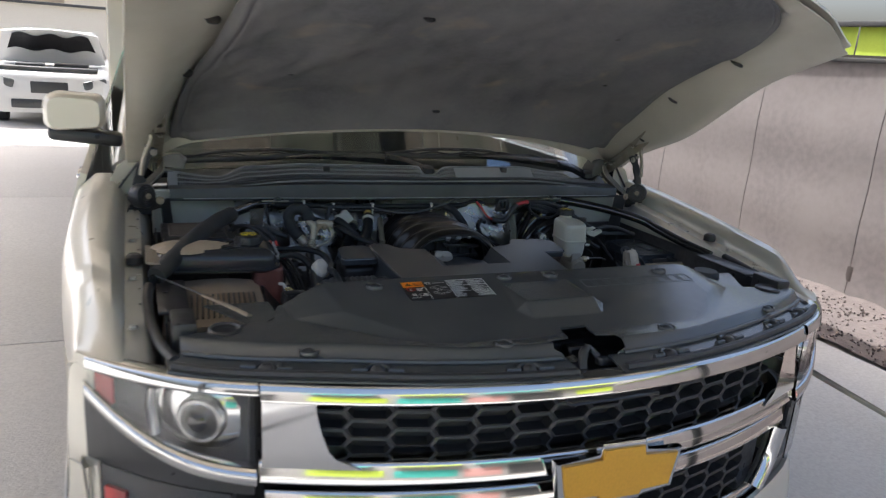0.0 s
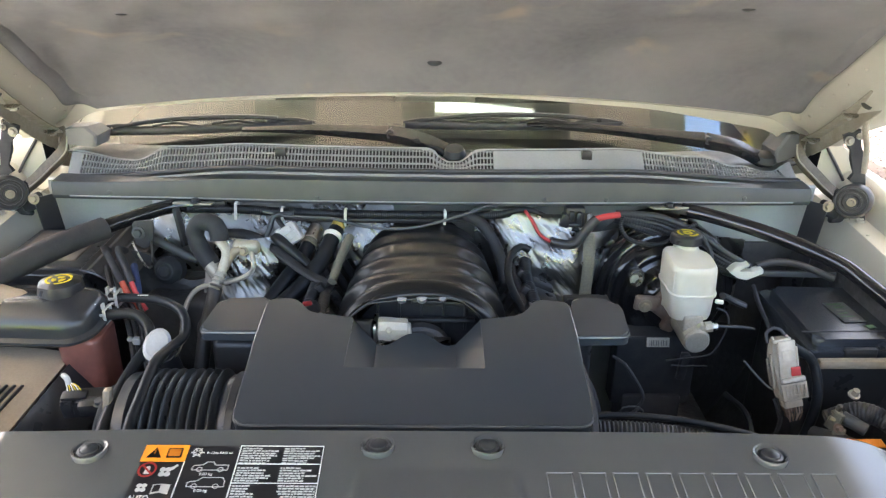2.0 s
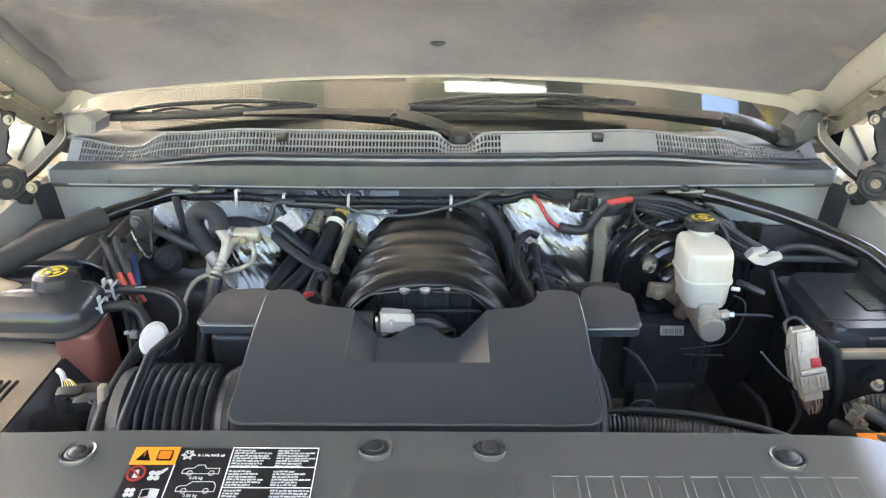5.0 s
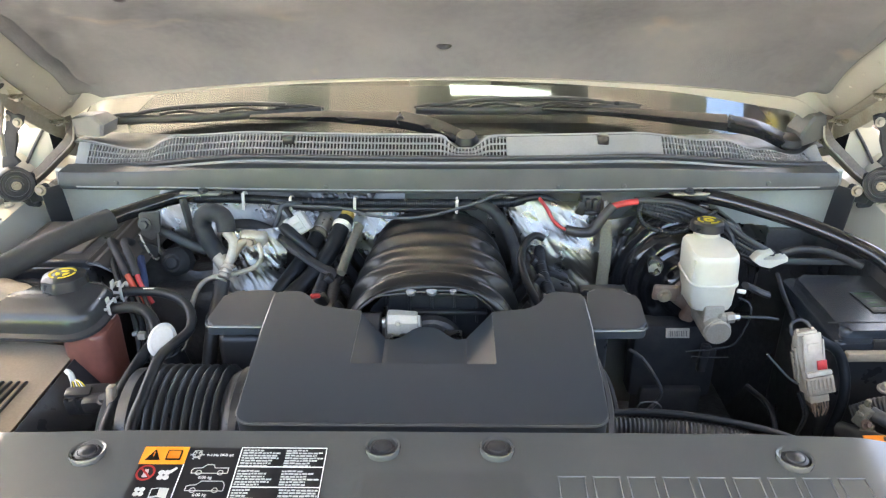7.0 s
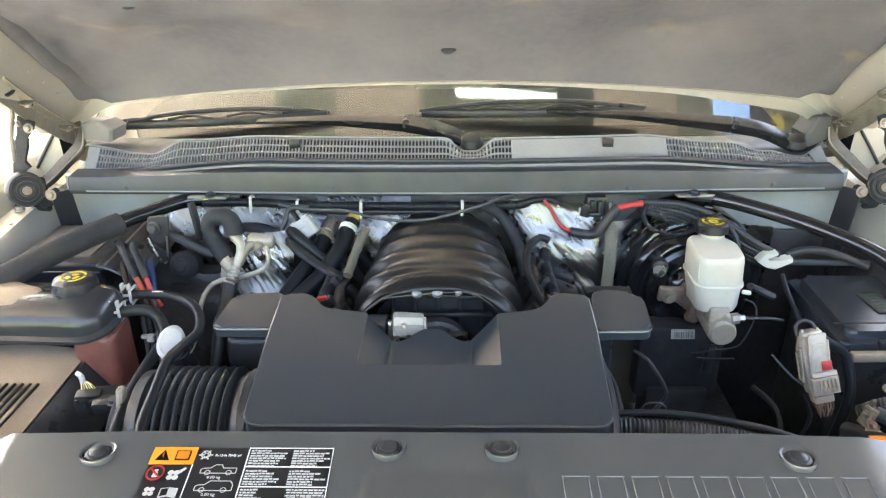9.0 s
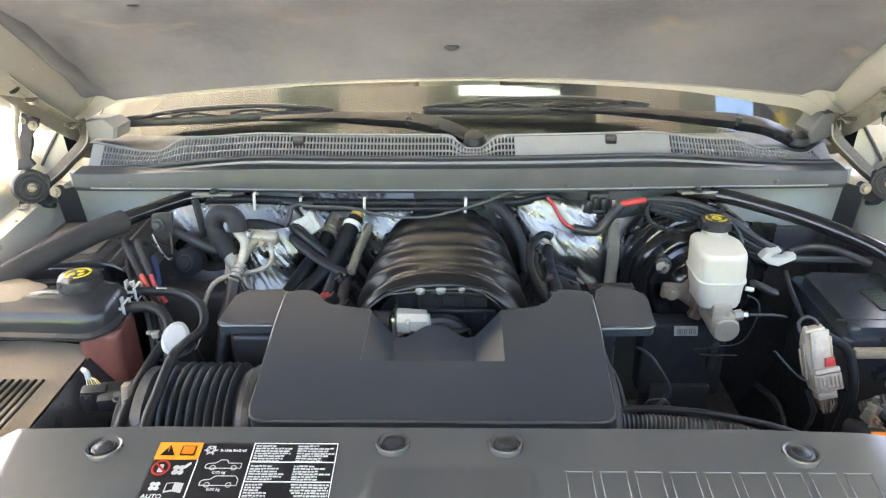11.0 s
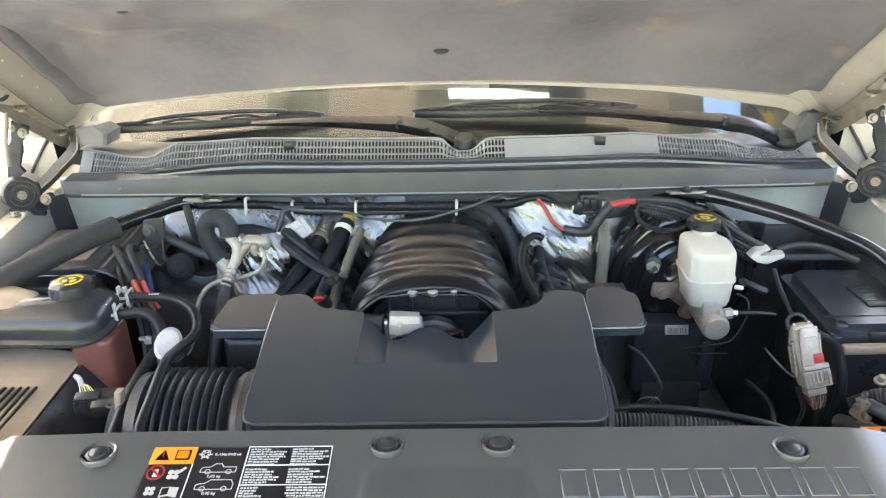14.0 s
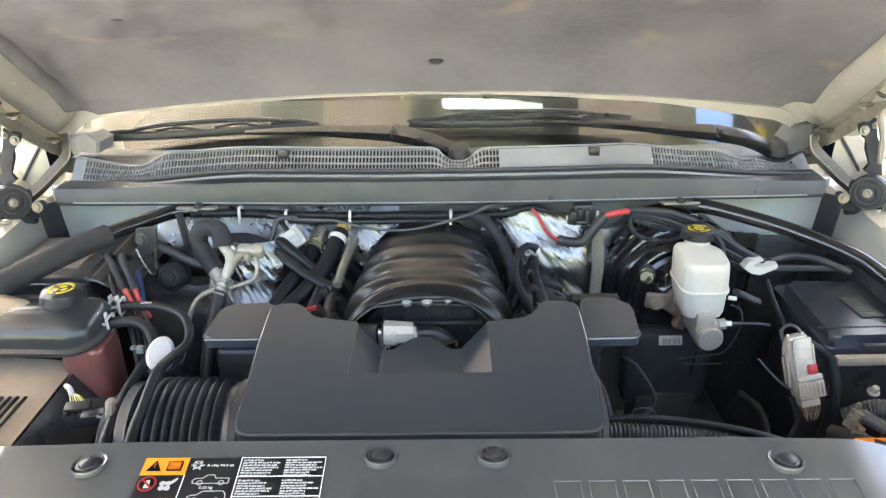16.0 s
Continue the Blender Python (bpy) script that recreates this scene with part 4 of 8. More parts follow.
def wiper(px0, elbow, tip, blade_a, blade_b):
    px0, elbow, tip = Vector(px0), Vector(elbow), Vector(tip)
    w = part("wiper", arm_bm([px0, px0.lerp(elbow, 0.5) + Vector((0, 0, 0.008)), elbow], ((0.034, 0.016), (0.030, 0.022))), ARMPAINT, car, "black wiper arm resting on the windscreen", sharp=30)
    part("arm", arm_bm([elbow + (tip - elbow) * 0.012, elbow.lerp(tip, 0.5) + Vector((0, 0, 0.004)), tip], ((0.029, 0.021), (0.011, 0.005))), ARMPAINT, w, sharp=30)
    part("knuckle", rod(elbow + Vector((0, -0.012, -0.002)), elbow + Vector((0, 0.012, -0.002)), 0.0085), WIPER, w)
    part("spindle", lathe([(0, 0), (0.022, 0), (0.024, 0.006), (0.018, 0.018), (0, 0.020)], pose(*px0, 15, 0, 0) @ pose(0, 0, -0.004), 20), WIPER, w)
    a, b = Vector(blade_a), Vector(blade_b)
    part("blade", tube([a, a.lerp(b, 0.5) + Vector((0, 0, -0.003)), b], 0.006, 8, flat=1.5), RUBBER, w)
    part("frame_bar", tube([a.lerp(b, 0.06) + Vector((0, 0, 0.008)), a.lerp(b, 0.3) + Vector((0, 0, 0.019)), a.lerp(b, 0.7) + Vector((0, 0, 0.019)), a.lerp(b, 0.94) + Vector((0, 0, 0.008))], 0.004, 8), BLACK, w)
    spoiler = part("spoiler", tube([a.lerp(b, 0.16) + Vector((0, -0.003, 0.017)), a.lerp(b, 0.35) + Vector((0, -0.003, 0.024)), a.lerp(b, 0.65) + Vector((0, -0.003, 0.024)), a.lerp(b, 0.84) + Vector((0, -0.003, 0.017))], 0.0042, 8, flat=0.8), GREYTRIM, w)
    # Small black blocks put on the spoiler as the shade in its slots.
    for k in range(7):
        p = a.lerp(b, 0.24 + 0.085 * k) + Vector((0, -0.0075, 0.0225 - 0.02 * (0.085 * (k - 3)) ** 2 * 4))
        part("slot", box(p, (0.018, 0.003, 0.0035), (0, 0, 0), 0.0008), INK_AND_SHADE, spoiler)
    for k in (0.10, 0.36, 0.64, 0.90):
        p = a.lerp(b, k)
        part("claw", tube([p + Vector((-0.05, 0, 0.006)), p + Vector((0, 0, 0.013)), p + Vector((0.05, 0, 0.006))], 0.003, 6), BLACK, w)


wiper((0.040, 2.038, 1.270), (-0.088, 2.075, 1.305), (-0.395, 2.122, 1.292), (-0.708, 2.165, 1.275), (-0.256, 2.155, 1.300))
wiper((0.690, 2.105, 1.245), (0.564, 2.110, 1.289), (0.194, 2.140, 1.304), (-0.061, 2.150, 1.301), (0.392, 2.150, 1.305))


# ---------------------------------------------------------------- the car: front end
def across(x0, x1, z0, z1, back, bulge=0.0, n=24, thick=0.012, lean=0.0):
    """A strip across the nose between two heights, set back from the front line."""
    return sheet(lambda u, v: (u, nose(u) + back + lean * v - bulge * math.sin(math.pi * v), z0 + (z1 - z0) * v), steps(x0, x1, n), steps(0, 1, 6), thick)


def bar(x0, x1, z0, z1, back, deep=0.03, n=40):
    """A rounded chrome bar that follows the nose."""
    ring = rounded([(0, z0), ((z1 - z0) * 0.34, z1), (deep, z1), (deep, z0)], 0.006, 3)
    return loft([[(x, nose(x) + back + p[0], p[1] - 0.03 * x * x) for p in ring] for x in steps(x0, x1, n)])


grille = part("grille", sheet(lambda u, v: (u, nose(u) + 0.085, 0.66 + 0.41 * v), steps(-0.62, 0.62, 30), [0, 0.5, 1], 0.01), BLACK, car, "chrome-framed grille with dark honeycomb")
part("top_bar", bar(-0.636, 0.636, 1.056, 1.088, 0.0, 0.05), CHROME, grille, "polished chrome upper grille bar")
part("middle_bar", bar(-0.636, 0.636, 0.900, 0.940, 0.002, 0.05), CHROME, grille, "polished chrome middle bar")
part("lower_bar", bar(-0.625, 0.625, 0.842, 0.876, 0.012, 0.05), CHROME, grille, "chrome lower bar")
part("bottom_bar", bar(-0.62, 0.62, 0.665, 0.69, 0.03, 0.05), CHROME, grille)
for s in (-1, 1):
    part("end_frame", loft([[(s * x, nose(x) + 0.006 + d, z - 0.03 * x * x) for x, d in ((k, (z - 0.93) * 0.10), (0.632, (z - 0.93) * 0.10), (0.632, 0.06), (k, 0.07))] for z, k in ((0.93, 0.470), (0.943, 0.500), (0.950, 0.514), (0.962, 0.524), (0.985, 0.533), (1.02, 0.542), (1.045, 0.546), (1.053, 0.540), (1.058, 0.528))]), CHROME, grille, "polished chrome grille corner")
    part("end_post", tube([(s * 0.585, nose(0.585) + 0.01, 0.835), (s * 0.57, nose(0.57) + 0.016, 0.75), (s * 0.53, nose(0.53) + 0.02, 0.685)], 0.022, 10, flat=1.0), CHROME, grille)
hexa = bmesh.new()
outer = [(-0.0435, 0), (-0.0315, 0.0175), (0.0315, 0.0175), (0.0435, 0), (0.0315, -0.0175), (-0.0315, -0.0175)]
ro = [[hexa.verts.new((x * k, d, z * g)) for x, z in outer] for k, g, d in ((1.0, 1.0, 0.004), (1.0, 1.0, -0.008), (0.88, 0.78, -0.010), (0.85, 0.72, 0.03))]
for a, b in zip(ro, ro[1:]):
    for j in range(6):
        hexa.faces.new((a[j], a[(j + 1) % 6], b[(j + 1) % 6], b[j]))
HEX = mesh_of("cell", hexa, BLACK, 30)
for low, rows in ((0.953, 3), (0.70, 4)):
    for c in range(-8, 9):
        for r in range(rows):
            x = 0.0745 * c
            if abs(x) > (0.56 if rows == 3 else 0.50):
                continue
            cell = new("cell", HEX)
            cell.matrix_basis = pose(x, nose(x) + 0.056, low + 0.0355 * r + (0.01775 if c % 2 else 0) - 0.03 * x * x, 0, 0, math.degrees(math.atan(0.72 * x))) @ Matrix.Diagonal((1.0 / math.cos(math.atan(0.72 * x)), 1, 1.0, 1))
            cell.parent = grille

# badge: a plain gold cross with a chrome edge
CROSS = [(-0.105, -0.034), (-0.038, -0.034), (-0.038, -0.045), (0.045, -0.045), (0.045, -0.034), (0.105, -0.034), (0.118, 0.026), (0.045, 0.026), (0.045, 0.045), (-0.038, 0.045), (-0.038, 0.026), (-0.118, 0.026)]
badge = part("badge", prism([(x * 1.10, y * 1.22) for x, y in CROSS], 0, 0.016, 0.004, 2), CHROME, grille, "gold cross badge with a chrome edge")
gold = part("badge_face", prism(CROSS, 0.012, 0.021, 0.002, 2), GOLD, badge)
for ob in (badge,):
    ob.matrix_basis = pose(0.005, nose(0) - 0.002, 0.900, 86, 2, 0) @ Matrix.Diagonal((1.12, 1.12, 1, 1))

def lamp_low(x):
    """The lower edge of a headlight, which sweeps up to its outer corner."""
    return 0.905 + 0.125 * ((x - 0.64) / 0.30) ** 2.4


def lamp_top(x):
    return 1.064 - 0.03 * x * x


for s in (-1, 1):
    lamp = part("headlight", sheet(lambda u, v: (s * u, nose(u) + 0.058, lamp_low(u) + (lamp_top(u) - lamp_low(u)) * v), steps(0.645, 0.905, 16), steps(0, 1, 6), 0.008), LAMPBACK, car, "wide headlight with a projector and chrome trim")
    part("reflector", sheet(lambda u, v: (s * (0.662 + 0.135 * u), nose(0.662 + 0.135 * u) + 0.030 + 0.016 * (abs(2 * u - 1) ** 2 + abs(2 * v - 1) ** 2), 0.920 + 0.124 * v + 0.012 * u), steps(0, 1, 12), steps(0, 1, 12), 0.003), CHROME, lamp, "bright reflector bowl")
    part("projector", lathe([(0, 0.014), (0.020, 0.011), (0.031, 0.004), (0.034, 0.008), (0.040, 0.008), (0.045, 0.0), (0.043, -0.03), (0, -0.03)], pose(s * 0.727, nose(0.727) + 0.026, 0.990, 90, 0, s * 30), 28), CHROME, lamp)
    part("bulb_lens", lathe([(0, 0.020), (0.014, 0.017), (0.026, 0.010), (0.031, 0.004)], pose(s * 0.727, nose(0.727) + 0.024, 0.990, 90, 0, s * 30), 24), GLOSSY, lamp)
    part("divider", tube([(s * 0.80, nose(0.80) + 0.02, 1.040), (s * 0.805, nose(0.805) + 0.02, 1.00), (s * 0.80, nose(0.80) + 0.02, 0.95)], 0.011, 8), CHROME, lamp)
    part("inner_step", sheet(lambda u, v: (s * (0.81 + 0.10 * u), nose(0.81 + 0.10 * u) + 0.035 + 0.008 * v, 0.975 + 0.02 * u + 0.05 * v), steps(0, 1, 6), steps(0, 1, 3), 0.004), BLACK, lamp)
    part("marker", sheet(lambda u, v: (s * (0.866 + 0.035 * u), nose(0.866 + 0.035 * u) + 0.022, 0.985 + 0.012 * u + 0.048 * v), steps(0, 1, 3), steps(0, 1, 3), 0.004), RED, lamp, "red side marker")
    part("lens", sheet(lambda u, v: (s * u, nose(u) + 0.006 + 0.006 * v, lamp_low(u) + (lamp_top(u) - lamp_low(u)) * v), steps(0.642, 0.908, 20), steps(0, 1, 8), 0.003), LENS, lamp, "clear headlight lens").visible_shadow = False
    part("upper_trim", loft([[(s * x, nose(x) + p[0], p[1] - 0.03 * x * x) for p in rounded([(-0.002, 1.068), (0.006, 1.090), (0.05, 1.090), (0.05, 1.068)], 0.006, 3)] for x in steps(0.640, 0.915, 20)]), CHROME, lamp, "chrome strip over the headlight")
    part("lower_trim", loft([[(s * x, nose(x) + p[0], p[1] + lamp_low(x)) for p in rounded([(-0.006, -0.022), (-0.008, 0.0), (0.004, 0.012), (0.03, 0.012), (0.03, -0.022)], 0.007, 3)] for x in steps(0.642, 0.918, 20)]), CHROME, lamp, "chrome strip under the headlight")
    part("lower_panel", sheet(lambda u, v: (s * u, nose(u) + 0.012, 0.862 + (lamp_low(u) - 0.875) * v), steps(0.642, 0.915, 14), steps(0, 1, 4), 0.006), BLACK, lamp, "black panel under the headlight")
    low = part("lower_lamp", sheet(lambda u, v: (s * u, nose(u) + 0.03, 0.70 + 0.165 * v), steps(0.672, 0.90, 14), steps(0, 1, 6), 0.01), BLACK, car, "lower turn lamp under the headlight")
    part("lens", sheet(lambda u, v: (s * u, nose(u) + 0.008, 0.705 + 0.155 * v), steps(0.68, 0.895, 14), steps(0, 1, 6), 0.003), LENS, low).visible_shadow = False
    part("reflector", sheet(lambda u, v: (s * u, nose(u) + 0.022, 0.725 + 0.125 * v + 0.006 * math.sin(40 * u)), steps(0.69, 0.84, 14), steps(0, 1, 4), 0.002), CHROME, low)
    part("marker", box((s * 0.87, nose(0.87) + 0.012, 0.79), (0.05, 0.012, 0.05), (0, 0, s * 40), 0.003), RED, low)
bumper = part("bumper", across(-1.0, 1.0, 0.34, 0.66, 0.01, 0.03, 50), PAINT, car, "champagne front bumper")
part("lip", across(-0.95, 0.95, 0.28, 0.335, 0.03, 0, 40), BLACK, bumper)
for s in (-1, 1):
    part("corner", sheet(lambda u, v: (s * (0.915 + 0.035 * u), nose(0.915 + 0.035 * u) + 0.004, 0.62 + 0.22 * v), steps(0, 1, 6), steps(0, 1, 8), 0.006), PAINT, bumper)
plate = part("number_plate", box((0, 0.875, 0.52), (0.30, 0.012, 0.15), (4, 0, 0), 0.003), INK_WHITE, bumper, "white number plate")
part("plate_bar", box((0, 0.868, 0.52), (0.22, 0.004, 0.05), (4, 0, 0), 0.001), INK_AND_SHADE, plate)

# ---------------------------------------------------------------- radiator cover
cover_thing = thing("radiator_cover", "satin dark grey plastic radiator cover, dusty, with push clips", "radiator cover", (0, 1.15, 1.10))


def edge_front(x):
    return nose(x) + 0.075


def edge_rear(x):
    a = abs(x)
    return 1.312 - 0.004 * ramp(a, 0.3, 0.47) - 0.075 * ramp(a, 0.560, 0.585) - 0.02 * ramp(a, 0.66, 0.74)


def line(x, a, b):
    return min(1.0, max(0.0, (x - a) / (b - a)))


def top_at(x, y):
    a = abs(x)
    apron = 1.122 - 0.012 * ramp(a, 0.45, 0.75)
    plateau = 1.124 + 0.036 * (y - 1.08) / 0.22
    rim = 0.455 + 0.15 * (y - 1.19)
    front = 1.050 + 0.47 * (a - 0.31 + math.sqrt((a - 0.31) ** 2 + 0.0016))
    mask = min(1 - line(a, rim, rim + 0.082) if x < 0 else 1 - line(a, rim - 0.035, rim + 0.082) ** 1.8, line(y, front - 0.045, front))
    z = apron + (plateau - apron) * mask
    wedge = 1.1535 - 0.78 * max(0.0, abs(x - 0.006) - 0.083) - 0.66 * max(0.0, 1.146 - y)
    if y > 1.09:
        z = max(z, wedge)
    z -= 0.035 * (1 - ramp(y - edge_front(x), 0.0, 0.035)) ** 2 * 0.6
    return z


shield_bm = sheet(lambda u, v: (u, edge_front(u) + (edge_rear(u) - edge_front(u)) * v, top_at(u, edge_front(u) + (edge_rear(u) - edge_front(u)) * v)), steps(-0.755, 0.755, 360), steps(0, 1, 104))
LATCH = [(-0.080, 0.90), (-0.083, 0.980), (-0.100, 0.989), (-0.094, 1.025), (-0.046, 1.028), (-0.042, 1.066), (0.021, 1.067), (0.021, 1.031), (0.062, 1.022), (0.060, 0.981), (0.038, 0.974), (0.020, 0.90)]
for k in range(len(LATCH)):
    p, q = Vector((*LATCH[k], 0)), Vector((*LATCH[(k + 1) % len(LATCH)], 0))
    d = (q - p).normalized()
    near = [f for f in shield_bm.faces if abs(f.calc_center_median().x) < 0.13 and f.calc_center_median().y < 1.1]
    geom = near + list({e for f in near for e in f.edges}) + list({v for f in near for v in f.verts})
    bmesh.ops.bisect_plane(shield_bm, geom=geom, plane_co=p, plane_no=Vector((-d.y, d.x, 0)))


def inside(pt, poly):
    hit = False
    for k in range(len(poly)):
        (x1, y1), (x2, y2) = poly[k], poly[k - 1]
        if (y1 > pt.y) != (y2 > pt.y) and pt.x < (x2 - x1) * (pt.y - y1) / (y2 - y1) + x1:
            hit = not hit
    return hit


bmesh.ops.delete(shield_bm, geom=[f for f in shield_bm.faces if inside(f.calc_center_median(), LATCH)], context="FACES")
bmesh.ops.recalc_face_normals(shield_bm, faces=shield_bm.faces[:])
bmesh.ops.solidify(shield_bm, geom=shield_bm.faces[:], thickness=0.004)
shield = part("panel", shield_bm, SHIELD, cover_thing, sharp=50)
part("skirt", sheet(lambda u, v: (u, edge_rear(u) + 0.002 - 0.012 * v, top_at(u, edge_rear(u)) - 0.002 - 0.07 * v), steps(-0.75, 0.75, 60), steps(0, 1, 3), 0.003), SHIELD, cover_thing)
ledge = part("front_ledge", sheet(lambda u, v: (u, edge_front(u) + 0.004 - 0.062 * v, 1.098 - 0.012 * ramp(abs(u), 0.45, 0.75) - 0.010 * v), steps(-0.78, 0.78, 104), steps(0, 1, 4), 0.004, lambda u, v: not -0.082 < u < 0.022), SHIELD, cover_thing, "stepped front ledge with a rubber seal")
for x0, x1 in ((-0.77, -0.083), (0.023, 0.77)):
    part("seal", tube([(x, nose(x) + 0.030, 1.094 - 0.012 * ramp(abs(x), 0.45, 0.75)) for x in steps(x0, x1, 14)], 0.008, 8, 0.03), RUBBER, cover_thing)
part("step_edge", tube([(x, edge_front(x) + 0.002, top_at(x, edge_front(x)) + 0.000) for x in steps(-0.75, -0.09, 16)], 0.0055, 8, 0.03), SHIELD, cover_thing)
part("step_edge", tube([(x, edge_front(x) + 0.002, top_at(x, edge_front(x)) + 0.000) for x in steps(0.05, 0.75, 16)], 0.0055, 8, 0.03), SHIELD, cover_thing)
for x in (-0.62, -0.44, -0.17, 0.15, 0.33, 0.52, 0.68):
    c = Vector((x, nose(x) + 0.048, 1.095 - 0.012 * ramp(abs(x), 0.45, 0.75)))
    turn = math.atan(0.72 * x)
    arc = [c + Vector((r * math.cos(t + turn), r * math.sin(t + turn) * 0.9, 0.002)) for r, t in [(0.046, math.pi), (0.030, math.pi)] + [(0.022, math.pi - math.pi * k / 6) for k in range(7)] + [(0.030, 0), (0.046, 0)]]
    part("seal_arc", tube(arc, 0.0052, 8, 0.008), SHIELD, cover_thing, "moulded ridge round a plug")
    part("plug", lathe([(0, 0.010), (0.009, 0.008), (0.014, 0.002), (0.015, -0.004), (0, -0.004)], Matrix.Translation(c + Vector((0, 0.002, 0))), 18), RUBBER, cover_thing)

# push clips: a collar, a dished head and a centre pin
def push_clip(x, y, hole=False):
    z = top_at(x, y) + 0.001
    c = part("push_clip", lathe([(0.0185, -0.004), (0.0190, 0.001), (0.0182, 0.003), (0.0160, 0.0022), (0.0148, -0.002), (0.0135, -0.004)], pose(x, y, z, -3, 0, 0), 28), SHIELD, cover_thing, "round push clip in the plastic")
    part("clip_head", lathe([(0.0145, -0.003), (0.0130, 0.001), (0.0105, 0.002), (0.0098, 0.0012), (0.0092, 0.0030), (0.005, 0.0050), (0, 0.0056)], pose(x, y, z, -3, 0, 0), 24), BLACK, c)
    if hole:
        # Black block on the head stands in for a shaded hole.
        part("clip_hole", box((x, y, z + 0.003), (0.012, 0.008, 0.002), bevel=0.0008), INK_AND_SHADE, c)


for x, y in ((-0.366, 1.281), (0.063, 1.290), (0.369, 1.279), (-0.19, 1.022), (0.194, 1.024), (-0.545, 1.09), (0.545, 1.093)):
    push_clip(x, y)
push_clip(-0.057, 1.290, True)
for s in (-1, 1):
    part("side_plug", lathe([(0.030, -0.004), (0.031, 0.003), (0.027, 0.006), (0.024, 0.002), (0.010, 0.001), (0, 0.004)], pose(s * 0.675, 1.215, top_at(0.675, 1.21)), 28), BLACK, cover_thing, "round black rubber plug")
    part("side_flap", sheet(lambda u, v: (s * (0.560 + (0.055 + 0.075 * v) * u + 0.010 * v), 1.228 + 0.145 * v, 1.108 - 0.003 * v), steps(0, 1, 6), steps(0, 1, 6), 0.003), SHIELD, cover_thing)

# raised brand lettering drawn as plain raised bars
for k in range(9):
    x0 = 0.122 + 0.0350 * k
    frame_bm = boxes([((x0 + 0.0145, 1.239 + d, top_at(x0, 1.239 + d) + 0.0004), (0.029, 0.0018, 0.0016), (9, 0, 0)) for d in (-0.0165, 0.0165)] + [((x0 + e, 1.239, top_at(x0, 1.239) + 0.0004), (0.0018, 0.0345, 0.0016), (9, 0, 0)) for e in (0.0015, 0.0275)], 0.0008, 1)
    part("raised_bar", frame_bm, EDGE_GLINT, cover_thing, "raised plastic outline bar")

# warning label
LABZ = lambda x, y: top_at(x, y) + 0.0012


def label_piece(name, x0, x1, y0, y1, mat, parent, lift=0.0, text=""):
    return part(name, sheet(lambda u, v: (u, v, LABZ(u, v) + lift), steps(x0, x1, 4), steps(y0, y1, 4), 0.0006), mat, parent, text)


LX0, LX1, LY0, LY1 = -0.307, -0.115, 1.212, 1.288
label_thing = label_piece("warning_label", LX0, LX1, LY0, LY1, INK_AND_SHADE, cover_thing, 0, "black refrigerant warning label with an orange field")
label_piece("orange_field", LX0, LX0 + 0.047, LY1 - 0.022, LY1, ORANGE, label_thing, 0.0008)
label_piece("divider", LX0 + 0.0465, LX0 + 0.0475, LY0, LY1 - 0.022, INK_WHITE, label_thing, 0.0008)
label_piece("divider", LX0 + 0.102, LX0 + 0.103, LY0, LY1, INK_WHITE, label_thing, 0.0008)
for y in (LY1 - 0.0008, LY0 + 0.0265, LY0 + 0.051):
    label_piece("rule", LX0 + 0.102, LX1, y, y + 0.0008, INK_WHITE, label_thing, 0.0008)
label_piece("rule", LX1 - 0.0008, LX1, LY0, LY1, INK_WHITE, label_thing, 0.0008)


def flat_print(name, outline, mat, parent, lift):
    bm = bmesh.new()
    bm.faces.new([bm.verts.new((p[0], p[1], LABZ(p[0], p[1]) + lift)) for p in outline])
    bmesh.ops.solidify(bm, geom=bm.faces[:], thickness=0.0004)
    return part(name, bm, mat, parent)


def ring_print(name, c, r, w, mat, lift, n=20):
    bm = bmesh.new()
    vs = [[bm.verts.new((c[0] + k * math.cos(2 * math.pi * i / n), c[1] + k * math.sin(2 * math.pi * i / n), LABZ(c[0], c[1] + k * math.sin(2 * math.pi * i / n)) + lift)) for i in range(n)] for k in (r, r - w)]
    for i in range(n):
        bm.faces.new((vs[0][i], vs[0][(i + 1) % n], vs[1][(i + 1) % n], vs[1][i]))
    bmesh.ops.solidify(bm, geom=bm.faces[:], thickness=0.0004)
    return part(name, bm, mat, label_thing)


ox, oy = LX0, LY1
flat_print("warning_triangle", [(ox + 0.005, oy - 0.018), (ox + 0.021, oy - 0.018), (ox + 0.013, oy - 0.004)], INK_AND_SHADE, label_thing, 0.0016)
flat_print("mark", [(ox + 0.0125, oy - 0.014), (ox + 0.0135, oy - 0.014), (ox + 0.0138, oy - 0.008), (ox + 0.0122, oy - 0.008)], ORANGE, label_thing, 0.0022)
flat_print("book_icon", rounded([(ox + 0.026, oy - 0.018), (ox + 0.042, oy - 0.018), (ox + 0.042, oy - 0.005), (ox + 0.026, oy - 0.005)], 0.001, 2), INK_AND_SHADE, label_thing, 0.0016)
flat_print("book_icon", rounded([(ox + 0.0275, oy - 0.0165), (ox + 0.0405, oy - 0.0165), (ox + 0.0405, oy - 0.0065), (ox + 0.0275, oy - 0.0065)], 0.001, 2), ORANGE, label_thing, 0.0022)
ring_print("ban_ring", (ox + 0.012, oy - 0.034), 0.0098, 0.0022, RED, 0.0020)
flat_print("ban_bar", [(ox + 0.005, oy - 0.029), (ox + 0.0065, oy - 0.0275), (ox + 0.019, oy - 0.039), (ox + 0.0175, oy - 0.0405)], RED, label_thing, 0.0018)
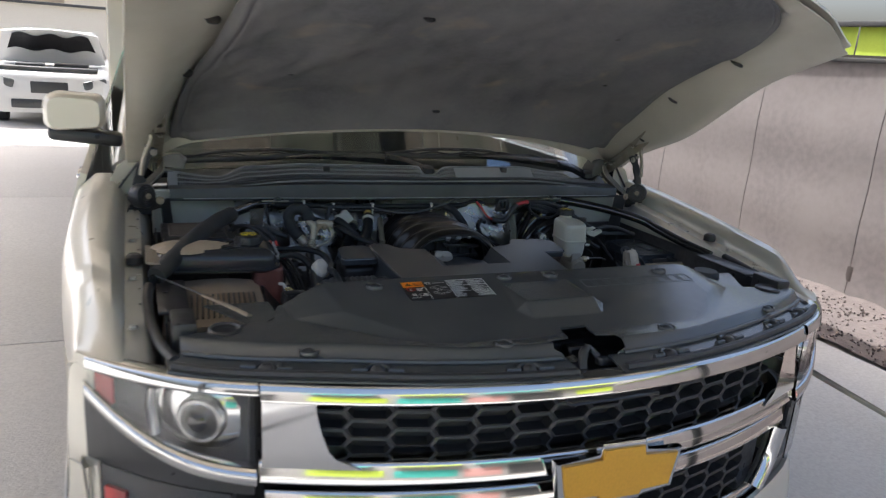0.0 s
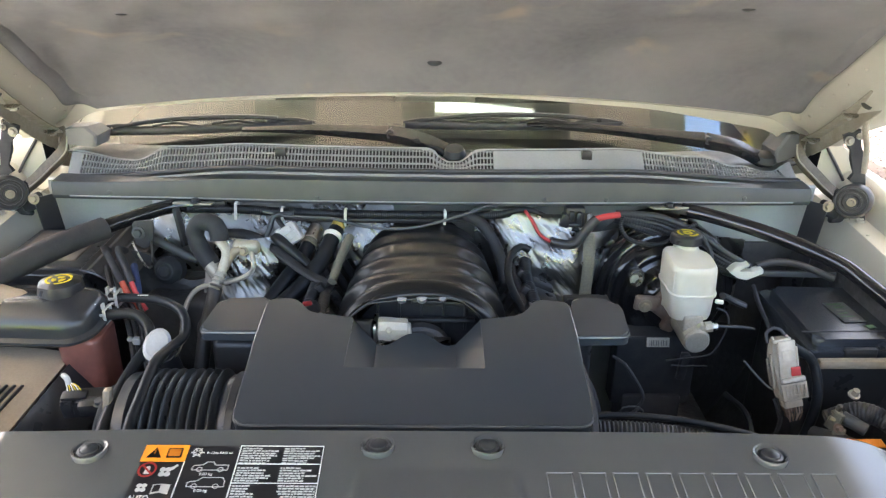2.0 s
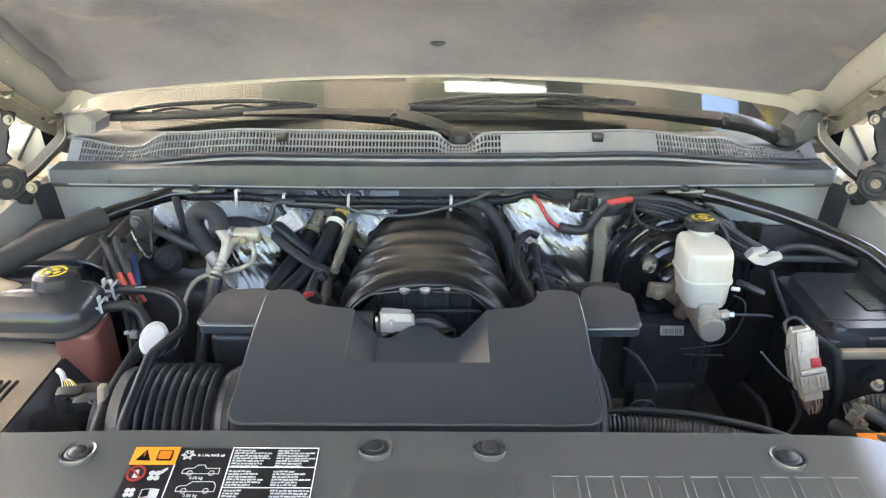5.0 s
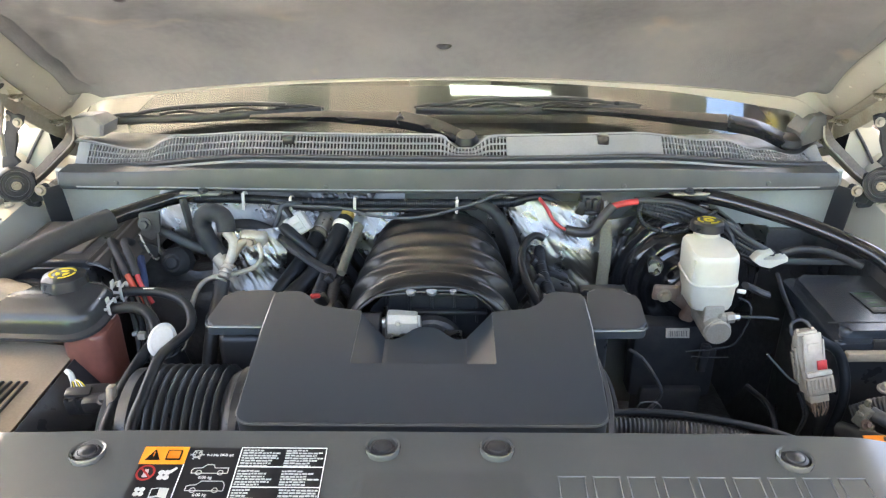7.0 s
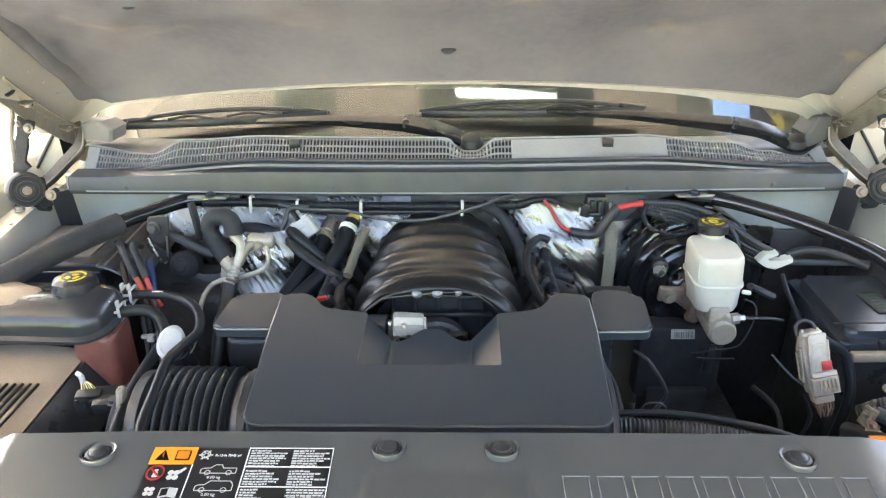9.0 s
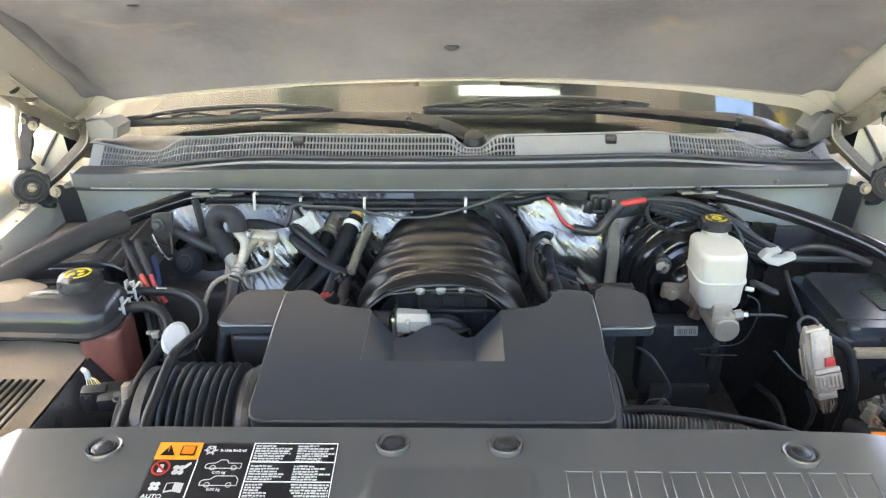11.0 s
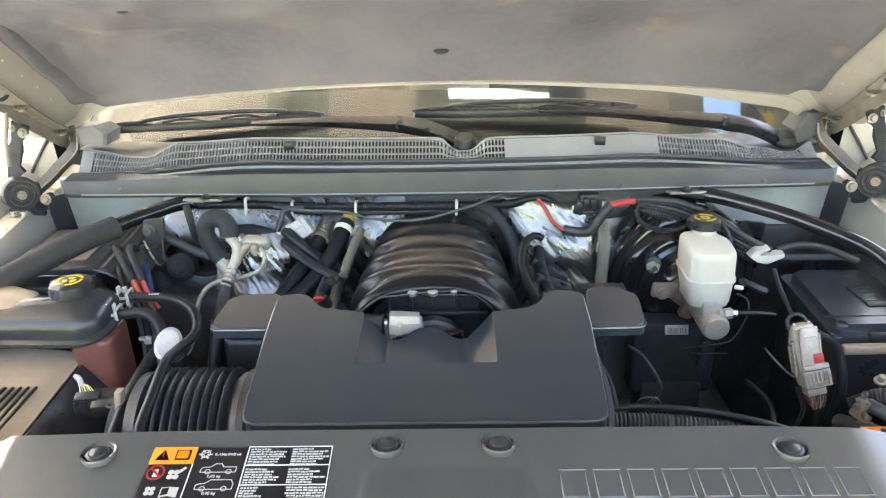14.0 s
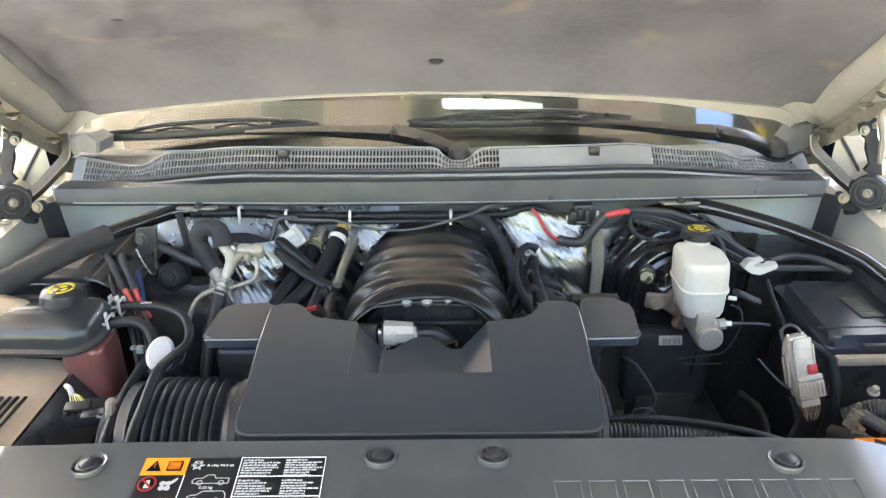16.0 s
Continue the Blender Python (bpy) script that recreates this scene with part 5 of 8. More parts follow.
flat_print("icon", rounded([(ox + 0.009, oy - 0.039), (ox + 0.015, oy - 0.039), (ox + 0.014, oy - 0.029), (ox + 0.010, oy - 0.029)], 0.001, 2), INK_WHITE, label_thing, 0.0012)


def fan_icon(cx, cy, r):
    for k in range(4):
        a = math.pi / 4 + k * math.pi / 2
        c = (cx + r * 0.55 * math.cos(a), cy + r * 0.55 * math.sin(a))
        flat_print("fan_blade", [(c[0] + r * 0.45 * math.cos(t), c[1] + r * 0.42 * math.sin(t)) for t in steps(0, 2 * math.pi * 9 / 10, 9)], INK_WHITE, label_thing, 0.0012)


fan_icon(ox + 0.031, oy - 0.036, 0.0075)
flat_print("service_icon", [(ox + 0.034, oy - 0.032), (ox + 0.041, oy - 0.026), (ox + 0.043, oy - 0.028), (ox + 0.038, oy - 0.034)], INK_WHITE, label_thing, 0.0012)
fan_icon(ox + 0.013, oy - 0.056, 0.0065)
flat_print("manual_icon", [(ox + 0.024, oy - 0.064), (ox + 0.033, oy - 0.062), (ox + 0.042, oy - 0.064), (ox + 0.042, oy - 0.052), (ox + 0.033, oy - 0.051), (ox + 0.024, oy - 0.052)], INK_WHITE, label_thing, 0.0012)
flat_print("manual_page", [(ox + 0.0255, oy - 0.062), (ox + 0.0325, oy - 0.0605), (ox + 0.0325, oy - 0.0525), (ox + 0.0255, oy - 0.0535)], INK_AND_SHADE, label_thing, 0.0018)


def words(text, size, x, y, mat, parent, lift=0.0016):
    """Printed writing as a flat mesh in Blender's own font."""
    cu = bpy.data.curves.new("words", "FONT")
    cu.body, cu.size, cu.extrude = text, size, 0.0002
    tmp = new("tmp", cu)
    me = bpy.data.meshes.new_from_object(tmp.evaluated_get(bpy.context.evaluated_depsgraph_get()))
    bpy.data.objects.remove(tmp)
    bpy.data.curves.remove(cu)
    me.transform(Matrix.Translation((x, y, LABZ(x, y) + lift)) @ pose(0, 0, 0, 5, 0, 0))
    me.materials.append(mat)
    ob = new("printing", me)
    ob.parent = parent
    return ob


words("AUTO", 0.0075, ox + 0.0035, oy - 0.0705, INK_WHITE, label_thing)
words("R-134a PAG oil", 0.0044, ox + 0.068, oy - 0.0125, INK_WHITE, label_thing)
for dy in (0.0375, 0.058):
    words("0.00 kg", 0.0048, ox + 0.067, oy - dy - 0.003, INK_WHITE, label_thing)
for k in range(6):
    a = k * math.pi / 3
    flat_print("snow_ray", [(ox + 0.058 + 0.0075 * math.cos(a + d), oy - 0.0105 + 0.0065 * math.sin(a + d)) for d in (-0.12, 0.12)] + [(ox + 0.058 + 0.002 * math.cos(a + d), oy - 0.0105 + 0.002 * math.sin(a + d)) for d in (0.5, -0.5)], INK_WHITE, label_thing, 0.0012)
ring_print("snow_ring", (ox + 0.058, oy - 0.0105), 0.0052, 0.0014, INK_WHITE, 0.0020)


def vehicle_icon(cy, pickup):
    """A line drawing of a pickup or an estate car."""
    pts = [(0, 0.001), (0, 0.005), (0.002, 0.007), (0.010, 0.0075), (0.014, 0.0115), (0.021, 0.0115), (0.023, 0.0075), (0.037, 0.0075), (0.037, 0.001)] if pickup else [(0, 0.001), (0, 0.006), (0.003, 0.0075), (0.009, 0.008), (0.014, 0.0125), (0.035, 0.0125), (0.038, 0.008), (0.038, 0.001)]
    line = [(ox + 0.058 + x, cy + y) for x, y in pts]
    for p, q in zip(line, line[1:] + line[:1]):
        d = (Vector(q) - Vector(p)).normalized() * 0.0005
        flat_print("car_outline", [(p[0] - d.y, p[1] + d.x), (q[0] - d.y, q[1] + d.x), (q[0] + d.y, q[1] - d.x), (p[0] + d.y, p[1] - d.x)], INK_WHITE, label_thing, 0.0012)
    for x in (0.008, 0.030):
        ring_print("car_wheel", (ox + 0.058 + x, cy + 0.001), 0.0032, 0.0009, INK_WHITE, 0.0020, 12)


vehicle_icon(oy - 0.0345, True)
vehicle_icon(oy - 0.0555, False)
rng = random.Random(4)
INK_GREY = material("fine white print", (0.50, 0.50, 0.48), 0.45, 0, 0.1, 400)


def text_line(x, y, w):
    """A line of unreadable print, as short bars."""
    bm, at = bmesh.new(), x
    while at < x + w - 0.001:
        n = min(rng.uniform(0.0018, 0.006), x + w - at)
        place(bm, sheet(lambda u, v: (u, v, LABZ(u, v) + 0.0008), [at, at + n], [y - 0.0019, y - 0.0003], 0.0005))
        at += n + 0.0009
    part("text_bar", bm, INK_GREY, label_thing)


for col in range(2):
    for row in range(22):
        y = oy - 0.0030 - 0.00325 * row
        if row in (7, 14):
            continue
        w = rng.uniform(0.62, 1.0) * 0.040 if row not in (0, 8) else 0.022
        if row > 14 and col == 0:
            w *= 0.6
        text_line(ox + 0.105 + 0.045 * col + (0.040 - w if row > 14 and col == 1 else 0), y, w)

# hood latch in the opening
latch = thing("hood_latch", "black hood latch in the opening of the radiator cover", "latch", (-0.02, 0.98, 1.08))
part("plate", boxes([((-0.02, 0.98, 1.060), (0.20, 0.19, 0.008), (6, 0, 0)), ((-0.015, 1.04, 1.080), (0.05, 0.03, 0.03))], 0.004), INK_AND_SHADE, latch)
part("hook", tube([(-0.05, 0.96, 1.08), (-0.04, 0.98, 1.104), (-0.015, 1.00, 1.106), (0.0, 0.985, 1.09)], 0.009, 8, flat=0.6), DARK, latch)
part("lever", box((0.015, 0.975, 1.085), (0.06, 0.02, 0.016), (0, 12, 20), 0.004), BLACK, latch)
part("rivet", bolt((-0.05, 1.00, 1.083), 0.008), STEEL, latch)


# ---------------------------------------------------------------- engine
engine = thing("engine", "large V8 engine with black ribbed intake manifold and plastic cover", "engine", (-0.02, 1.65, 0.60))
part("block", boxes([((-0.02, 1.72, 0.80), (0.40, 0.50, 0.44)), ((-0.17, 1.72, 0.97), (0.16, 0.46, 0.10), (0, -28, 0)), ((0.13, 1.72, 0.97), (0.16, 0.46, 0.10), (0, 28, 0))], 0.02, 3), DARK, engine, "dark grimy engine block and heads")


def arch(u, v):
    """The ribbed shell of the intake manifold: deep ribs down its flanks that fade over the crown, and a thick front lip."""
    a = math.pi * u
    y = 1.645 + 0.345 * v
    hw = 0.129 - 0.026 * v
    hz = 0.118
    c, s = math.cos(a), math.sin(a)
    vee = 0.030 * c * c
    wave = (0.5 + 0.5 * math.cos(2 * math.pi * (y - vee - 1.640) / 0.060)) ** 1.15
    rib = (0.0022 + 0.017 * abs(c) ** 1.5) * wave * ramp(v, 0.06, 0.16)
    rib += 0.009 * math.exp(-((v - 0.045) / 0.05) ** 2)
    k = 1 + rib / 0.11
    ex = abs(c) ** 0.85 * (1 if c > 0 else -1)
    return (-0.018 + hw * k * ex, y, 1.048 + hz * k * s ** 0.92 - 0.012 * v + 0.010 * math.sin(v * math.pi))


manifold = part("intake_manifold", sheet(arch, steps(0, 1, 64), steps(0, 1, 130), 0.006), MANIFOLD, engine, "black plastic intake manifold with curved ribs", sharp=60)
part("manifold_back", prism([(-0.14, 1.97), (0.10, 1.97), (0.10, 2.0), (-0.14, 2.0)], 0.98, 1.10, 0.01), BLACK, manifold)
THROAT = [(0.094, 1.050), (0.084, 1.105), (0.069, 1.127), (0.046, 1.1462), (0.026, 1.1530), (-0.025, 1.1505), (-0.098, 1.1425), (-0.122, 1.123), (-0.132, 1.105), (-0.138, 1.050)]


def throat(u):
    k = min(u * 9, 8.999)
    p, q = THROAT[int(k)], THROAT[int(k) + 1]
    f = k - int(k)
    return Vector((p[0] + (q[0] - p[0]) * f, 1.643, p[1] + (q[1] - p[1]) * f + 0.006))


part("front_face", sheet(lambda u, v: Vector(arch(u, 0)).lerp(throat(u), v) - Vector((0, 0.006 * math.sin(math.pi * v) + 0.001, 0)), steps(0, 1, 54), steps(0, 1, 5), 0.004), MANIFOLD, manifold, sharp=60)
for off in (0.0, 0.006):
    part("rim", tube([throat(u) + Vector((0, -0.003 + 2.5 * off, -off * 0.8)) for u in steps(0.06, 0.94, 40)], 0.0022, 8, smooth=False), MANIFOLD, manifold)
part("front_plate", sheet(lambda u, v: (-0.018 + 0.112 * (2 * u - 1), 1.712, 0.99 + (0.055 + 0.09 * math.sqrt(max(0, 1 - (2 * u - 1) ** 2))) * v), steps(0.02, 0.98, 20), steps(0, 1, 4), 0.004), LINE, manifold)
part("throat_bar", box((0.020, 1.700, 1.118), (0.11, 0.012, 0.010), (0, 3, 0), 0.003), BLACK, manifold)
part("throat_bar", box((0.010, 1.690, 1.092), (0.12, 0.012, 0.008), (0, 0, 0), 0.003), BLACK, manifold)
for x, w in ((-0.047, 1.0), (-0.016, 1.0), (0.016, 0.7)):
    part("tab", lathe([(0, 0.003), (0.006, 0.0025), (0.0085, 0.0005), (0.009, -0.008), (0, -0.012)], pose(x, 1.6405, 1.1605 - 0.4 * (x + 0.018) ** 2, 40, 0, 0) @ Matrix.Diagonal((w, w, w, 1)), 18), TAB, manifold, "frosted plastic tab")
for k in range(5):
    part("cell_rib", box((-0.09 + 0.036 * k, 1.703, 1.10), (0.004, 0.02, 0.06), bevel=0.001), BLACK, manifold)

OUT = [(-0.246, 1.382), (0.203, 1.382), (0.214, 1.583), (0.215, 1.669), (0.163, 1.677), (0.147, 1.642), (0.128, 1.627), (0.073, 1.618), (0.074, 1.496), (-0.121, 1.496), (-0.119, 1.62), (-0.19, 1.635), (-0.205, 1.661), (-0.221, 1.675), (-0.259, 1.671), (-0.257, 1.574)]
RAD = [0.022, 0.022, 0.0, 0.012, 0.020, 0.02, 0.02, 0.004, 0.003, 0.003, 0.004, 0.02, 0.02, 0.020, 0.012, 0.0]
CX0, CX1, CY0 = OUT[9][0], OUT[8][0], OUT[8][1]


def cover_top(y):
    """The height of the engine cover, which rises to the rear."""
    return 1.117 + 0.07 * (y - 1.377)


def cover_shell():
    """The engine cover's slab, its outer edge rounded and its scoop left open."""
    outline = rounded(OUT, RAD, 5)
    bm = bmesh.new()
    low = [bm.verts.new((p[0], p[1], 1.068)) for p in outline]
    top = [bm.verts.new((p[0], p[1], cover_top(p[1]))) for p in outline]
    bm.faces.new(low[::-1])
    cap = bm.faces.new(top)
    n = len(outline)
    for i in range(n):
        bm.faces.new((low[i], low[(i + 1) % n], top[(i + 1) % n], top[i]))
    edges = []
    for ed in cap.edges:
        c = (ed.verts[0].co + ed.verts[1].co) / 2
        if not (CX0 - 0.004 < c.x < CX1 + 0.004 and c.y > CY0 - 0.004 and c.y < 1.625):
            edges.append(ed)
    bmesh.ops.bevel(bm, geom=edges, offset=0.0065, segments=4, profile=0.5, affect="EDGES", clamp_overlap=True)
    flat = max(bm.faces, key=lambda f: f.calc_area() * (f.normal.z > 0.9))
    bmesh.ops.inset_individual(bm, faces=[flat], thickness=0.0012)
    return bm


engine_cover = part("engine_cover", cover_shell(), COVER, engine, "satin black plastic engine cover with rounded edges")


def bead(ring, r=0.0020):
    """A pale glossy bead added for the highlight that runs along a moulding."""
    return tube(ring, r, 8, 0.006, smooth=False)


edge_line = [Vector((p[0], p[1], cover_top(p[1]) - 0.0034)) for p in rounded(OUT, RAD, 5)]
front_run = [p for p in edge_line if p.y < 1.69 and (p.x < -0.235 or p.x > 0.195 or p.y < 1.40)]
left_run = sorted([p for p in front_run if p.x < -0.235 and p.y > 1.40], key=lambda p: -p.y)
right_run = sorted([p for p in front_run if p.x > 0.195 and p.y > 1.40], key=lambda p: p.y)
low_run = sorted([p for p in front_run if p.y <= 1.40], key=lambda p: p.x)
part("edge", bead(left_run + low_run + right_run, 0.0024), EDGE_GLINT, engine_cover, "pale bead for the cover edge highlight")


def scoop(u, v):
    """The sunken recess in front of the manifold's throat, with slanted flanks."""
    k = abs(2 * u - 1)
    back = 1.606 - 0.026 * ramp(k, 0.08, 0.50) if k < 0.5 else 1.580 + 0.040 * ((k - 0.5) / 0.5) ** 1.2
    y = CY0 - 0.001 + (back - CY0) * v
    side = 1.0 if k < 0.6 else (1 - k) / 0.4
    floor = side * (1 - 0.22 * math.exp(-(k / 0.32) ** 2)) + 0.05 * (0.56 < k < 0.61)
    return (CX0 - 0.0005 + (CX1 - CX0 + 0.001) * u, y, cover_top(y) - 0.0004 - 0.0215 * min(1.0, v / 0.03) * floor)


part("recess", sheet(scoop, steps(0, 1, 50), [0.0, 0.03] + steps(0.1, 1, 12), 0.003), COVER, engine_cover, "sunken recess with slanted flanks", sharp=20)
for ear in ([(-0.350, 1.597), (-0.252, 1.597), (-0.258, 1.694), (-0.340, 1.688)], [(0.209, 1.590), (0.298, 1.592), (0.303, 1.668), (0.294, 1.692), (0.228, 1.702)]):
    ear_bm = prism(rounded(ear, 0.014, 4), 1.106, 1.123, 0.006, 3)
    for v in ear_bm.verts:
        v.co.z += 0.07 * (v.co.y - 1.60)
    part("ear", ear_bm, COVER, engine_cover)
    rim_line = [Vector((p[0], p[1], 1.1195 + 0.07 * (p[1] - 1.60))) for p in rounded(ear, 0.014, 4) if p[1] < 1.64]
    part("edge", bead(sorted(rim_line, key=lambda p: p.x), 0.0025), EDGE_GLINT, engine_cover)
part("ear_base", box((-0.298, 1.656, 1.045), (0.084, 0.092, 0.10), bevel=0.012, segs=3), BLACK, engine_cover)
part("ear_base", box((0.232, 1.638, 1.060), (0.036, 0.040, 0.07), bevel=0.008, segs=3), BLACK, engine_cover)
part("skirt", boxes([((-0.021, 1.45, 1.02), (0.42, 0.13, 0.10))], 0.012, 3), BLACK, engine_cover)
part("side_seal", tube([(0.208, 1.64, 1.085), (0.222, 1.58, 1.075), (0.226, 1.50, 1.06), (0.215, 1.42, 1.05)], 0.009, 8), RUBBER, engine_cover)
# sensor in the throat of the manifold
sensor = part("throttle_motor", loft([[(x - 0.004, 1.640 + 0.016 * k * c, 1.101 + dz + 0.0175 * k * sn) for c, sn in ((1.0, 0.45), (0.5, 1.0), (-0.5, 1.0), (-1.0, 0.45), (-1.0, -0.55), (-0.5, -1.0), (0.5, -1.0), (1.0, -0.55))] for x, k, dz in ((-0.080, 1.0, 0), (-0.078, 1.08, 0), (-0.060, 1.06, 0), (-0.058, 0.98, 0.001), (-0.038, 0.92, 0.001), (-0.034, 0.84, 0.001))]), CAST, engine, "small cream throttle motor", sharp=30)
part("flange", prism(rounded([(-0.026, -0.028), (0.022, -0.028), (0.024, 0.018), (-0.022, 0.018)], 0.006, 3), 0, 0.005, 0.001, 1), STEEL, sensor).matrix_basis = pose(-0.090, 1.640, 1.102, 0, 90, 0) @ pose(0, 0, 0, 0, 0, 90)
part("collar", rod((-0.122, 1.646, 1.096), (-0.091, 1.640, 1.099), 0.019), DARK, sensor)
part("screw", bolt((-0.078, 1.621, 1.087), 0.0045, (90, 0, 0)), STEEL, sensor)
part("screw", bolt((-0.066, 1.622, 1.111), 0.0035, (70, 0, 0)), PIPE, sensor)
part("end_cap", rod((-0.038, 1.640, 1.102), (-0.033, 1.640, 1.1025), 0.0115), CAST, sensor)
part("latch_plate", box((0.016, 1.640, 1.084), (0.028, 0.012, 0.006), (0, 4, 0), 0.002), STEEL, engine)
part("throttle_body", lathe([(0, 0.02), (0.045, 0.02), (0.05, 0.016), (0.05, 0), (0, 0)], pose(-0.018, 1.668, 1.05, 90, 0, 0), 28), DARK, engine)
# coils, fuel rails and leads beside the manifold
for s, cx in ((-1, -0.185), (1, 0.150)):
    rail_ob = part("fuel_rail", tube([(cx, 1.70, 1.075), (cx + 0.005 * s, 1.80, 1.082), (cx, 1.93, 1.080)], 0.010, 10), DARK, engine)
    for k in range(4):
        y = 1.70 + 0.07 * k
        coil = part("ignition_coil", box((cx + s * 0.055, y, 1.045), (0.045, 0.05, 0.035), (0, s * 24, 0), 0.006), BLACK, engine, "black ignition coil")
        part("lead", tube([(cx + s * 0.06, y, 1.06), (cx + s * 0.075, y + 0.01, 1.045), (cx + s * 0.085, y, 1.00), (cx + s * 0.10, y, 0.95)], 0.006, 8), RUBBER, coil)
        part("injector", rod((cx - s * 0.005, y + 0.03, 1.085), (cx - s * 0.03, y + 0.03, 1.045), 0.009), BLACK, rail_ob)
        part("plug", box((cx + s * 0.018, y + 0.03, 1.088), (0.026, 0.018, 0.022), (0, s * 30, 0), 0.004), BLACK, rail_ob)
    part("loom", tube([(cx + s * 0.03, 1.66, 1.07), (cx + s * 0.028, 1.75, 1.085), (cx + s * 0.024, 1.86, 1.090), (cx + s * 0.03, 1.95, 1.10)], 0.010, 10, ribs=0.0012, pitch=0.006), WIPER, engine, "corrugated wiring loom")
part("breather_hose", tube([(0.176, 1.87, 1.140), (0.160, 1.865, 1.148), (0.141, 1.845, 1.140), (0.133, 1.81, 1.122), (0.142, 1.76, 1.102), (0.165, 1.70, 1.078)], 0.0068, 12), WIPER, engine, "black rubber breather hose")
part("rear_hose", tube([(0.062, 1.950, 1.176), (0.088, 1.935, 1.168), (0.112, 1.915, 1.142), (0.128, 1.895, 1.108), (0.135, 1.87, 1.07)], 0.0110, 12), LINE, engine, "dark hose behind the manifold")
part("cover_plate", boxes([((0.270, 1.780, 1.084), (0.080, 0.026, 0.010), (0, 0, 2))], 0.003, 2), BLACK, engine)
for k in range(5):
    part("plate_rib", box((0.240 + 0.015 * k, 1.768, 1.0895), (0.009, 0.006, 0.003), (0, 0, 2), 0.001), BLACK, engine)
part("red_tab", box((-0.208, 1.718, 1.105), (0.016, 0.008, 0.007), (0, 0, 20), 0.002), RED, engine)

# ---------------------------------------------------------------- heat shield foil over the firewall
foil = thing("heat_shield", "crinkled silver foil heat shield on the firewall", "heat shield", (0, 2.02, 0.8))


def crumple(x, z):
    across_fold, along_fold = 0.83 * x + 0.55 * z, 0.55 * x - 0.83 * z
    folds = 0.0010 * noise.noise(Vector((across_fold * 120, along_fold * 16, 9.1))) + 0.0007 * noise.noise(Vector((across_fold * 260, along_fold * 30, 3.3)))
    return 0.012 * noise.noise(Vector((x * 9, z * 8, 1.7))) + 0.003 * noise.noise(Vector((x * 24 + 20 * z, z * 34, 4.2))) + folds


part("foil_left", sheet(lambda u, v: (u, 2.022 - 0.05 * math.sin(math.pi * (v - 0.85) / 0.33) + crumple(u, v), v), steps(-0.56, -0.08, 190), steps(0.95, 1.185, 90), 0.001), FOIL, foil, sharp=60)
part("foil_right", sheet(lambda u, v: (u, 2.00 - 0.075 * math.sin(math.pi * min(1, max(0, (u - 0.08) / 0.30))) * (1 - 0.55 * ramp(v, 1.08, 1.18)) - 0.03 + crumple(u, v), v), steps(0.08, 0.62, 210), steps(0.93, 1.185, 100), 0.001, lambda u, v: not (u > 0.30 and v > 1.148 - 0.10 * max(0.0, u - 0.36))), FOIL, foil, sharp=60)
part("foil_wrap", sheet(lambda u, v: (u + 0.06 * (v - 1.09), 1.912 - 0.46 * (1.150 - v) - 0.024 * math.sin(math.pi * (u + 0.425) / 0.135) + 1.8 * crumple(u, v), v), steps(-0.425, -0.290, 80), steps(1.03, 1.150, 80), 0.001), FOIL, foil, "crumpled foil wrap", sharp=60)
part("strap", tube([(0.297, 1.925, 1.150), (0.296, 1.90, 1.112), (0.295, 1.895, 1.07), (0.292, 1.89, 1.03), (0.288, 1.88, 0.96)], 0.0108, 8, flat=0.3), BRAID, foil, "olive woven ground strap")

# ---------------------------------------------------------------- brake booster and master cylinder
booster = thing("brake_booster", "round glossy black brake booster on the firewall", "brake booster", (0.45, 2.0, 1.0))
part("shell", lathe([(0, 0.105), (0.046, 0.105), (0.054, 0.098), (0.057, 0.086), (0.064, 0.083), (0.080, 0.084), (0.087, 0.079), (0.090, 0.068), (0.096, 0.065), (0.108, 0.066), (0.115, 0.060), (0.118, 0.046), (0.124, 0.043), (0.133, 0.043), (0.139, 0.036), (0.141, 0.020), (0.135, -0.06), (0, -0.06)], pose(0.45, 1.955, 1.036, 90, 0, 0), 48), GLOSSY, booster)
for a in range(6):
    t = math.radians(60 * a + 20)
    part("crimp", box((0.45 + 0.142 * math.cos(t), 1.932, 1.036 + 0.142 * math.sin(t)), (0.012, 0.012, 0.02), (0, -math.degrees(t), 0), 0.003), GLOSSY, booster)
valve = part("check_valve", rod((0.385, 1.885, 1.085), (0.378, 1.855, 1.092), 0.014), BLACK, booster)
part("valve_nut", rod((0.379, 1.862, 1.090), (0.372, 1.838, 1.094), 0.0115), STEEL, valve, "bright vacuum sensor")

master = thing("brake_master_cylinder", "brake master cylinder with a milky fluid reservoir", "brake cylinder", (0.465, 1.84, 1.0))
part("body", place(rod((0.4715, 1.766, 1.0105), (0.468, 1.94, 1.018), 0.0245), boxes([((0.466, 1.815, 1.036), (0.036, 0.080, 0.036)), ((0.480, 1.775, 1.030), (0.020, 0.020, 0.024), (0, 20, 0))], 0.006, 2)), PIPE, master, "cast aluminium cylinder body")
part("end_plug", rod((0.4717, 1.760, 1.0103), (0.4716, 1.768, 1.0105), 0.0225, 0.002, 24), PIPE, master)
part("flange", boxes([((0.398, 1.842, 1.046), (0.046, 0.012, 0.030), (0, 4, 0)), ((0.436, 1.850, 1.034), (0.062, 0.016, 0.044), (0, 38, 0)), ((0.449, 1.846, 1.010), (0.026, 0.020, 0.050), (0, 20, 0))], 0.007, 3), RUSTY, master, "rust-brown mounting flange")
